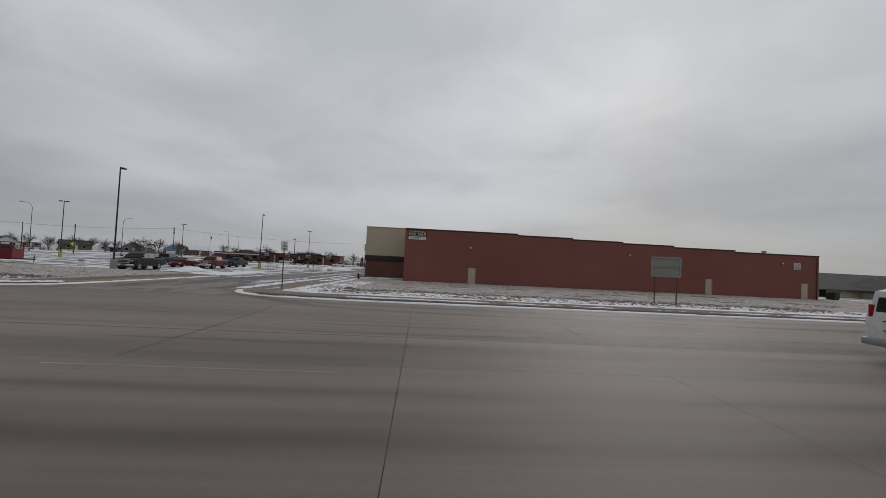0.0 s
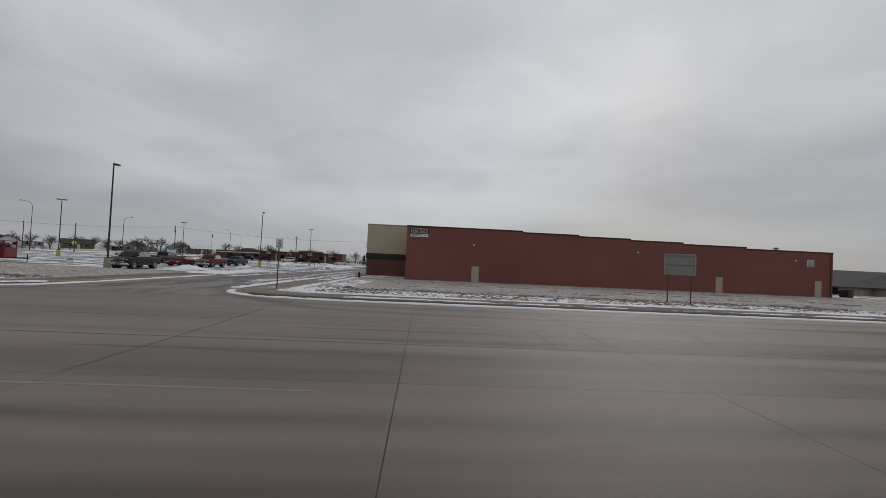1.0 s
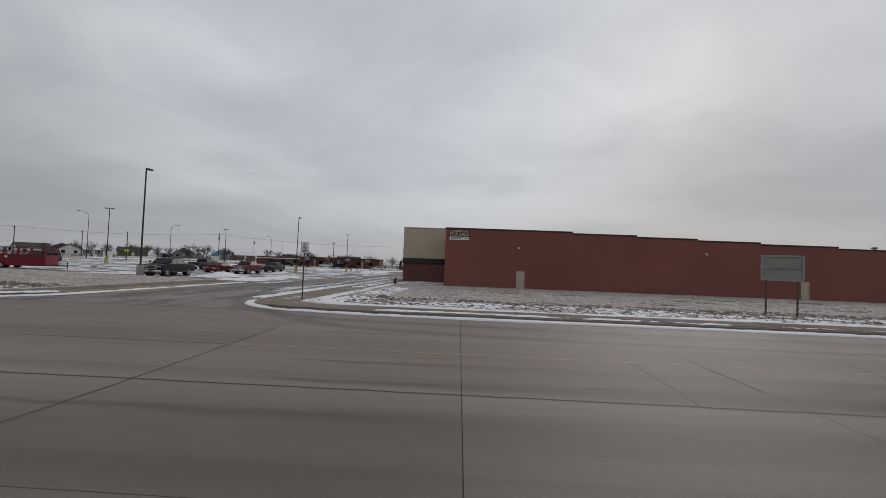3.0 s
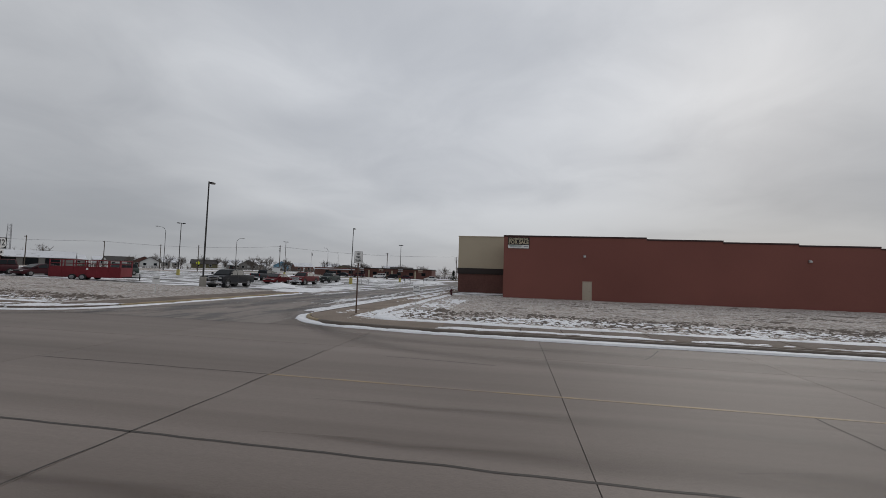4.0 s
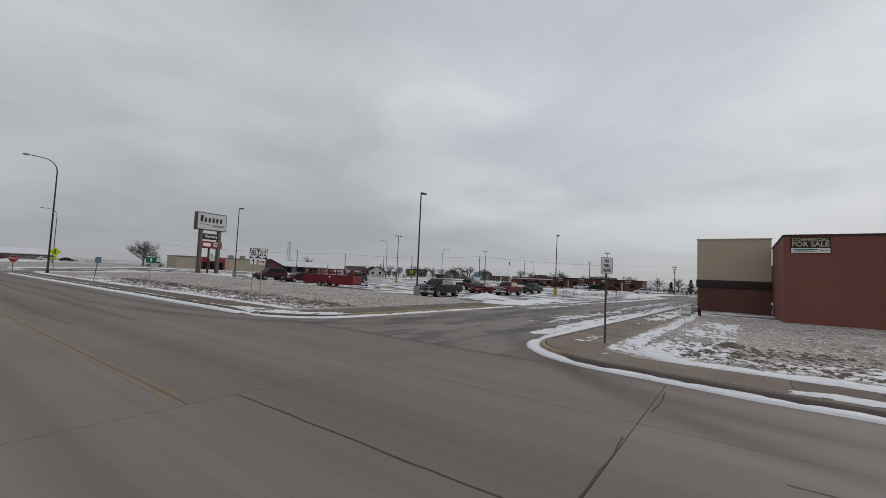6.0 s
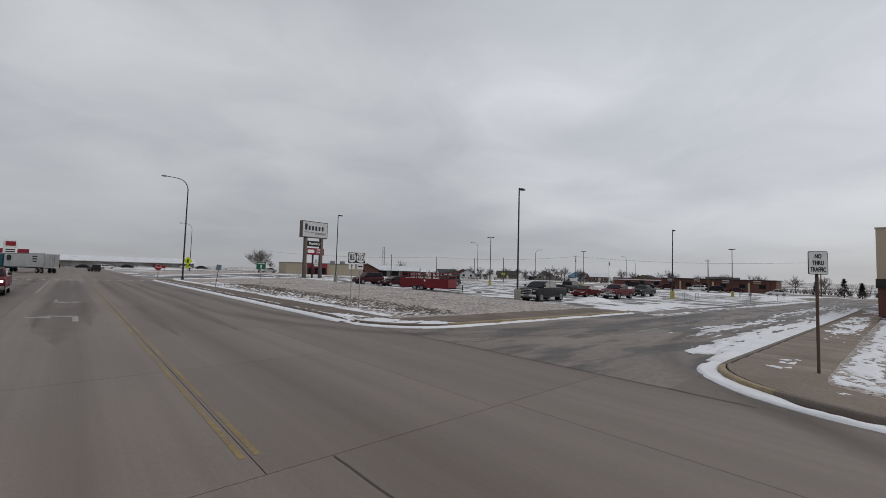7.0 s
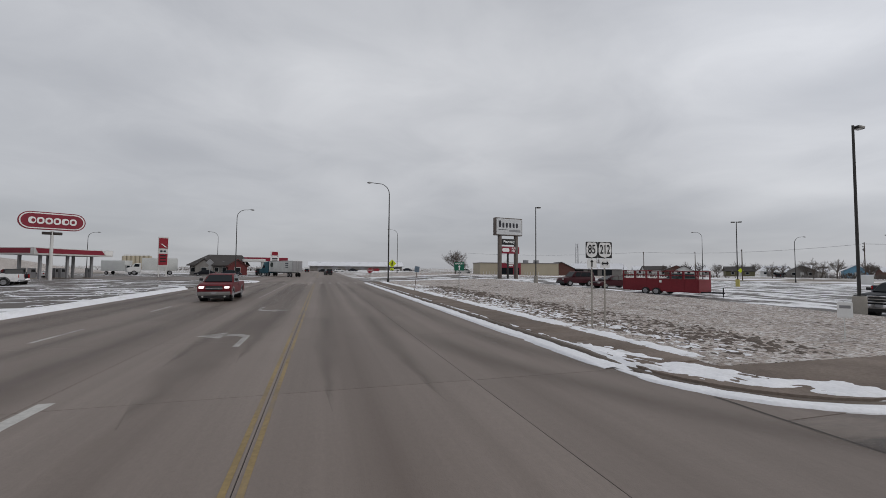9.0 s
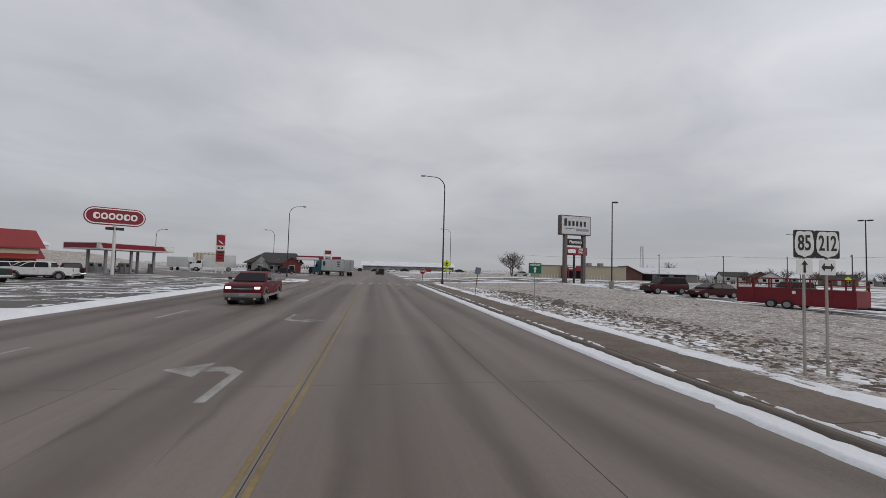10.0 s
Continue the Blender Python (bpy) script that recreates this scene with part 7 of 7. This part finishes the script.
def box_truck(m, label):
    t = thing("box_truck", label, "truck", m)
    bm = B()
    box(bm, -4.2, -1.2, 0.95, 2.2, 1.2, 3.6, bevel=0.04)
    part("cargo_box", bm, M_box, t)
    bm = B()
    prism(bm, [(2.3, 0.6), (4.6, 0.6), (4.65, 1.5), (3.9, 1.7), (3.5, 2.4), (2.3, 2.5)], "y", -1.05, 1.05, bevel=0.05)
    cb = part("cab", bm, P_white, t)
    bm = B()
    quad_panel(bm, [(3.88, -0.9, 1.74), (3.88, 0.9, 1.74), (3.53, 0.9, 2.34), (3.53, -0.9, 2.34)], (0.85, 0, 0.5))
    part("windscreen", bm, M_glass, cb)
    for s in (-1, 1):
        bm = B()
        quad_panel(bm, [(2.6, s * 1.05, 1.7), (3.6, s * 1.05, 1.7), (3.35, s * 1.05, 2.3), (2.6, s * 1.05, 2.3)], (0, s, 0))
        part("side_window", bm, M_glass, cb)
        for x in (-2.8, 3.5):
            wheel(t, x, s * 0.98, 0.45, 0.26)


box_truck(west(-56.0, 112.0, -20), "white box truck standing beyond the pumps")
box_truck(pose(-48.5, 112.0, 0.03, 0, 0, 200) @ Matrix.Scale(1.2, 4), "white delivery truck standing beyond the price pylon")

# grain elevator far off
elev = thing("grain_elevator", "row of pale concrete silos far behind", "silo", pose(-152, 385, 0, 0, 0, 20) @ Matrix.Scale(0.95, 4))
for k in range(7):
    bm = B()
    tube(bm, [(-9 + 3 * k, 0, -0.5), (-9 + 3 * k, 0, 11.0)], 1.55, 14)
    part("silo", bm, M_tan, elev)
bm = B()
box(bm, -9, -1.0, 11.0, 9, 1.0, 12.2)
part("headhouse", bm, M_sidingw, elev)

# long low building and clutter at the end of the road
end = thing("long_shed", "long low shed with a white snowy roof", "building", pose(20, 285, 0, 0, 0, -2) @ Matrix.Scale(1.3, 4))
bm = B()
box(bm, -26, -6, -0.3, 22, 8, 2.6)
part("wall", bm, M_sidingg, end)
for s in (-1, 1):
    bm = B()
    prism(bm, [(1, 4.6), (1 + s * 8, 2.4), (1 + s * 8, 2.7), (1, 4.9)], "x", -27, 23)
    part("roof_slope", bm, M_snowroof, end, "snow-covered roof")
for k in range(6):
    bm = B()
    box(bm, -22 + 7 * k, -6.05, 0, -19 + 7 * k, -5.98, 2.2)
    part("bay_door", bm, M_grey, end)
for k, (x, y, a, m) in enumerate(((-5.5, 196, 10, P_dark), (2, 199, 15, P_white), (9, 203, 0, P_dark), (19.6, 197, 20, P_red), (29.6, 196, 5, P_white), (-13, 193, 90, P_dark), (37, 201, 0, P_blueg))):
    sedan(("dark", "white", "dark", "red", "white", "dark", "slate")[k] + " car parked far down by the long shed", pose(x, y, ground_z(x, y), 0, 0, a), m, H=1.6 + 0.1 * (k % 2), suv=bool(k % 2))
bus = thing("red_sign_board", "small red board by the far junction", "sign", pose(11.1, 127, ground_z(11, 127), 0, 0, 0) @ Matrix.Scale(0.55, 4))
bm = B()
box(bm, -1.6, -0.1, 1.4, 1.6, 0.1, 3.0, bevel=0.02)
part("board", bm, M_redsign, bus)
for x in (-1.2, 1.2):
    bm = B()
    box(bm, x - 0.07, -0.07, -0.2, x + 0.07, 0.07, 1.4)
    part("post", bm, M_graypost, bus)
# ---- far buildings to the north and east ----
tan = thing("auto_parts_store", "long flat tan metal store with a red entrance", "building", pose(48.4, 100.5, land(48, 100), 0, 0, -8) @ Matrix.Diagonal((0.82, 1, 0.98, 1)))
bm = B()
box(bm, -13, -3.5, -0.3, 16, 6, 3.35)
part("wall", bm, M_tan, tan)
bm = B()
box(bm, -13.15, -3.65, 3.35, 16.15, 6.15, 3.6, bevel=0.02)
part("coping", bm, M_sidingg, tan, "grey coping")
bm = B()
box(bm, -5.6, -3.95, -0.2, 1.6, -3.51, 3.4, bevel=0.02)
en = part("entrance", bm, M_maroon, tan, "red entrance block")
for k in range(3):
    bm = B()
    box(bm, -5.4 + 2.3 * k, -3.99, 0, -3.6 + 2.3 * k, -3.94, 2.1)
    part("pane", bm, M_glass, en)
for k in range(2):
    bm = B()
    plate(bm, 2.6 - 0.6 * k, 0.4, 0.03, 0.05, Matrix.Translation((-2.3, -3.97, 3.3 - 0.55 * k)))
    part("text_bar", bm, M_white, en)
for k in range(12):
    bm = B()
    tube(bm, [(-12.3 + 1.0 * k if k < 6 else -3.3 + 1.0 * k, -5.0, -0.1), (-12.3 + 1.0 * k if k < 6 else -3.3 + 1.0 * k, -5.0, 0.95)], 0.07, 8)
    part("bollard", bm, M_sidingw, tan)
for x in (5.5, 9.5):
    bm = B()
    box(bm, x - 0.7, 0, 3.6, x + 0.7, 1.6, 4.5, bevel=0.03)
    part("roof_unit", bm, M_grey, tan)
sedan("white car parked by the bare tree", pose(36.5, 110.5, land(36, 110) + 0.03, 0, 0, 175), P_white)

# sheds and a warehouse row
gable_house("warehouse", "long grey warehouse with an open front under a snowy roof", 18, 9, 2.7, 1.9, M_sidingg, M_snowroof, pose(95, 123, ground_z(95, 123), 0, 0, -42), windows=[(-6, 1.3, 3.4, 2.2), (-1, 1.3, 3.4, 2.2), (4, 1.3, 3.4, 2.2)], parts_w=M_graypost)
gable_house("warehouse", "dark brown warehouse with a broad dark gable", 10, 13, 2.4, 2.5, M_brickdk, M_shingle, pose(83, 131, ground_z(83, 131), 0, 0, -20), over=0.6, ridge="y", windows=[(-2.2, 1.4, 2.4, 1.8)], parts_w=M_graypost)
gable_house("warehouse", "small pale shed with a snowy roof", 10, 8, 2.4, 1.4, M_sidingw, M_snowroof, pose(155, 164, ground_z(155, 164), 0, 0, -38) @ Matrix.Scale(1.1, 4), windows=[(-2, 1.4, 1.4, 1.2)])
# houses along the far street
HG = "houses along the far street"
HOUSES = [(84, 69.5, 6.5, 7, 2.0, 1.9, M_sidingw, M_shingle, -48, "y", "white house with a dark hipped-looking gable roof"),
          (110.5, 75.5, 10, 8, 2.1, 1.8, M_sidingo, M_shingle, -45, "x", "low olive house with a dark roof"),
          (116, 68.5, 6, 6, 2.0, 1.4, M_sidingg, M_snowroof, -45, "x", "small grey shed with a snowy roof"),
          (112.5, 57.5, 7, 6, 1.9, 1.3, M_sidingw, M_snowroof, -52, "x", "small white house with a snowy roof"),
          (117.5, 51.8, 6.5, 7, 2.6, 1.9, M_sidingb, M_snowroof, -55, "y", "light blue house with a snowy roof"),
          (138, 54.5, 8, 7, 2.2, 1.7, M_brickdk, M_shingle, -60, "x", "brown house with a dark roof"),
          (142, 47, 7, 6, 1.8, 1.2, M_sidingw, M_snowroof, -62, "x", "small white garage with a snowy roof"),
          (126, 66, 8, 7, 2.1, 1.8, M_sidingg, M_shingle, -50, "x", "grey house with a dark roof"),
          (100, 86, 8, 7, 2.2, 1.8, M_sidingw, M_shingle, -42, "y", "pale house with a dark gable roof")]
for x, y, w, d, h, rh, wm, rm, a, ridge, lab in HOUSES:
    x, y = -8.6 + 1.6 * (x + 8), -19.0 + 1.6 * (y + 20)
    tagged(gable_house("house", lab, w, d, h, rh, wm, rm, pose(x, y, ground_z(x, y), 0, 0, a) @ Matrix.Scale(1.1, 4), windows=[(-w * 0.25, 1.25, 1.0, 0.9), (w * 0.25, 1.25, 1.0, 0.9)], door=0, ridge=ridge), group=HG)
rnd = random.Random(77)
WALLS = ((M_sidingg, "grey"), (M_sidingw, "white"), (M_brickdk, "brown"), (M_sidingg, "grey"), (M_sidingo, "olive"), (M_sidingw, "white"))
for k in range(20):
    a = radians(22 + 3.0 * k + rnd.uniform(-1, 1))
    d = rnd.uniform(215, 270)
    x, y = -7 + d * math.sin(a), -12 + d * math.cos(a)
    wm, wn_ = WALLS[k % 6]
    snowy = k % 3 != 1
    w = rnd.uniform(8, 12)
    tagged(gable_house("house", wn_ + " low house with a " + ("snowy" if snowy else "dark") + " gable roof", w, 8, 2.6, rnd.uniform(1.6, 2.3), wm, M_snowroof if snowy else M_shingle, pose(x, y, ground_z(x, y), 0, 0, -math.degrees(a) + rnd.uniform(-25, 25)), windows=[(-w * 0.28, 1.4, 1.2, 1.0), (w * 0.28, 1.4, 1.2, 1.0)], door=0, ridge="x" if k % 4 else "y"), group=HG)
for k in range(26):
    a = radians(20 + 2.4 * k + rnd.uniform(-1, 1))
    d = rnd.uniform(175, 260)
    x, y = -7 + d * math.sin(a), -12 + d * math.cos(a)
    bare_tree(x, y, ground_z(x, y), rnd.uniform(7, 12.5), 300 + k, spread=1.2, depth=4, label="bare grey tree behind the far houses")
sedan("dark car parked in front of the far houses", pose(164, 104, ground_z(164, 104), 0, 0, 20), P_dark, H=1.7, suv=True)
sedan("white car parked in front of the far houses", pose(185, 99, ground_z(185, 99), 0, 0, 30), P_white)
for k, (x, y, h) in enumerate(((113.8, 80.7, 2.6),)):
    t = post_sign("crossing_sign", "yellow warning signs on a post far off", x, y, ground_z(x, y), 3.0, -50, M_galv)
    bm = B()
    plate(bm, 1.0, 1.0, 0.02, 0.05, Matrix.Translation((0, -0.02, 2.7)) @ pose(0, 0, 0, 0, 45))
    part("diamond", bm, M_yel, t)
flag = thing("flag_pole", "thin white flagpole with a dark drooping flag", "flagpole", pose(142.3, 53, ground_z(142, 53)) @ Matrix.Scale(1.1, 4))
bm = B()
tube(bm, [(0, 0, -0.2), (0, 0, 8.2)], [0.07, 0.04], 8)
part("pole", bm, M_sidingw, flag)
bm = B()
prism(bm, [(0.03, 8.0), (0.5, 7.9), (0.95, 7.2), (0.6, 6.6), (0.3, 6.9), (0.03, 7.0)], "y", -0.02, 0.02)
part("flag", bm, M_ink, flag)
mast = thing("radio_mast", "tall thin lattice radio mast far off", "mast", pose(131, 188, ground_z(131, 188), 0, 0, 15))
for a in range(3):
    bm = B()
    ang = a * math.tau / 3
    tube(bm, [(1.1 * math.cos(ang), 1.1 * math.sin(ang), -0.3), (0.75 * math.cos(ang), 0.75 * math.sin(ang), 17.0)], 0.09, 6)
    part("leg", bm, M_grey, mast)
for k in range(12):
    bm = B()
    z0, z1 = 17.0 * k / 12, 17.0 * (k + 1) / 12
    for a in range(3):
        b0, b1 = a * math.tau / 3, (a + 1) * math.tau / 3
        r0, r1 = 1.1 - 0.35 * k / 12, 1.1 - 0.35 * (k + 1) / 12
        tube(bm, [(r0 * math.cos(b0), r0 * math.sin(b0), z0), (r1 * math.cos(b1), r1 * math.sin(b1), z1)], 0.05, 4)
    part("brace", bm, M_grey, mast)

# ---- the long brick shop row beyond the lot ----
row = thing("shop_row", "long low brown brick shop row beyond the lot", "building", pose(141.5, 19.5, ground_z(141, 19) + 0.4, 0, 0, 3) @ Matrix.Diagonal((1, 1.18, 1.0, 1)))
bm = B()
box(bm, 0, -14, -1.5, 12, 26, 3.0)
part("wall", bm, M_brickdk, row)
bm = B()
box(bm, -0.2, -14.2, 3.0, 12.2, 12, 3.35, bevel=0.02)
part("coping", bm, M_band, row)
bm = B()
box(bm, -0.15, 12.02, 2.2, 12.2, 26.3, 2.5)
part("coping", bm, M_snowroof, row, "snowy lower roof edge")
bm = B()
box(bm, -0.55, -13.5, 2.45, 0.0, 11.5, 2.7)
part("walkway_roof", bm, M_brickdk, row)
for k in range(7):
    y = -12.5 + 3.9 * k
    bm = B()
    box(bm, -0.5, y - 0.2, -0.5, -0.1, y + 0.2, 2.45)
    part("column", bm, M_beige if k % 2 else M_brickdk, row)
for k in range(9):
    y = -12 + 4.1 * k
    bm = B()
    box(bm, -0.06, y, 0.7, 0.02, y + 1.4, 1.9)
    w = part("window", bm, M_band, row)
    bm = B()
    box(bm, -0.09, y + 0.1, 0.8, -0.05, y + 1.3, 1.8)
    part("pane", bm, M_glass, w)
for k in range(4):
    bm = B()
    box(bm, -0.28, -11 + 6.6 * k, 2.15, -0.2, -9.5 + 6.6 * k, 3.05)
    part("shop_sign", bm, M_signface if k % 2 else M_doorp, row)
sedan("white sport utility vehicle parked before the shop row", pose(131, 20, ground_z(131, 20), 0, 0, 95), P_white, L=4.8, H=1.75, suv=True, name="sport_utility_vehicle", cat="car")
for k, (x, y, m, lab) in enumerate(((130, 34, P_dark, "dark"), (130, 28, P_maroon, "maroon"), (129, 10, P_maroon, "maroon"), (129, 15, P_dark, "dark"), (130, 1, P_white, "white"), (130, 39, P_dark, "dark"))):
    sedan(lab + " car parked before the brick shop row", pose(x, y, ground_z(x, y), 0, 0, 90 + 5 * k), m, H=1.55 + 0.2 * (k % 2), suv=bool(k % 2))
white_box = thing("storage_box", "small white storage box at the lot edge", "container", pose(115.6, 52, ground_z(115, 52), 0, 0, 30))
bm = B()
box(bm, -1.8, -1.2, -0.2, 1.8, 1.2, 2.1, bevel=0.03)
part("body", bm, M_sidingw, white_box)
bm = B()
box(bm, -1.9, -1.3, 2.1, 1.9, 1.3, 2.25)
part("roof", bm, M_snowroof, white_box)

# low far woods along the horizon
def brush(name, x0, y0, x1, y1, count, h, label):
    bm = B()
    for _ in range(count):
        u = random.random()
        x, y = x0 + (x1 - x0) * u + random.uniform(-6, 6), y0 + (y1 - y0) * u + random.uniform(-6, 6)
        hh = h * random.uniform(0.35, 1.0) * (0.7 + 0.5 * noise.noise(Vector((x * 0.05, y * 0.05, 0))))
        z = ground_z(x, y)
        for _ in range(12):
            dx, dy = random.uniform(-0.45, 0.45) * hh, random.uniform(-0.45, 0.45) * hh
            w = 0.012 * hh
            a = random.uniform(0, math.pi)
            sx, sy = math.cos(a) * w, math.sin(a) * w
            bm.faces.new((bm.verts.new((x - sx, y - sy, z)), bm.verts.new((x + sx, y + sy, z)), bm.verts.new((x + dx, y + dy, z + hh * random.uniform(0.6, 1.0)))))
    return single(name, bm, M_bark, label, "brush", "stuff")


brush("far_brush", 165, -30, 175, 110, 700, 4.6, "bare brown far trees behind the houses")
brush("far_brush", 130, 100, 60, 150, 450, 3.6, "bare brown far trees behind the sheds")
brush("far_brush", 60, 250, -120, 260, 600, 4.2, "bare brown far trees along the horizon")
# ---- concrete slabs of the main road ----
STEP = 5.87
for cuts, first, last in (([-19.8, -13.4, -10.0, -6.84, -3.4, 0.0], -12, 2), ([-19.8, -15.1, -11.3, -7.64, -3.8, 0.0], 2, 12)):
    for a, b in zip(cuts, cuts[1:]):
        bm = B()
        box(bm, a + 0.007, 0.007, -0.1, b - 0.007, STEP - 0.007, 0.0)
        me = finish("road_slab", bm, M_concrete)
        for k in range(first, last):
            ob = new("road_slab", me)
            ob.matrix_basis = pose(0, -28.3 + STEP * k, 0)
            ob.parent = road
        bm = B()
        if first < 0:
            box(bm, a + 0.007, -300, -0.1, b - 0.007, -28.3 + first * STEP, 0.0)
        else:
            box(bm, a + 0.007, -28.3 + last * STEP, -0.1, b - 0.007, 420, 0.0)
        part("road_slab", bm, M_concrete, road)
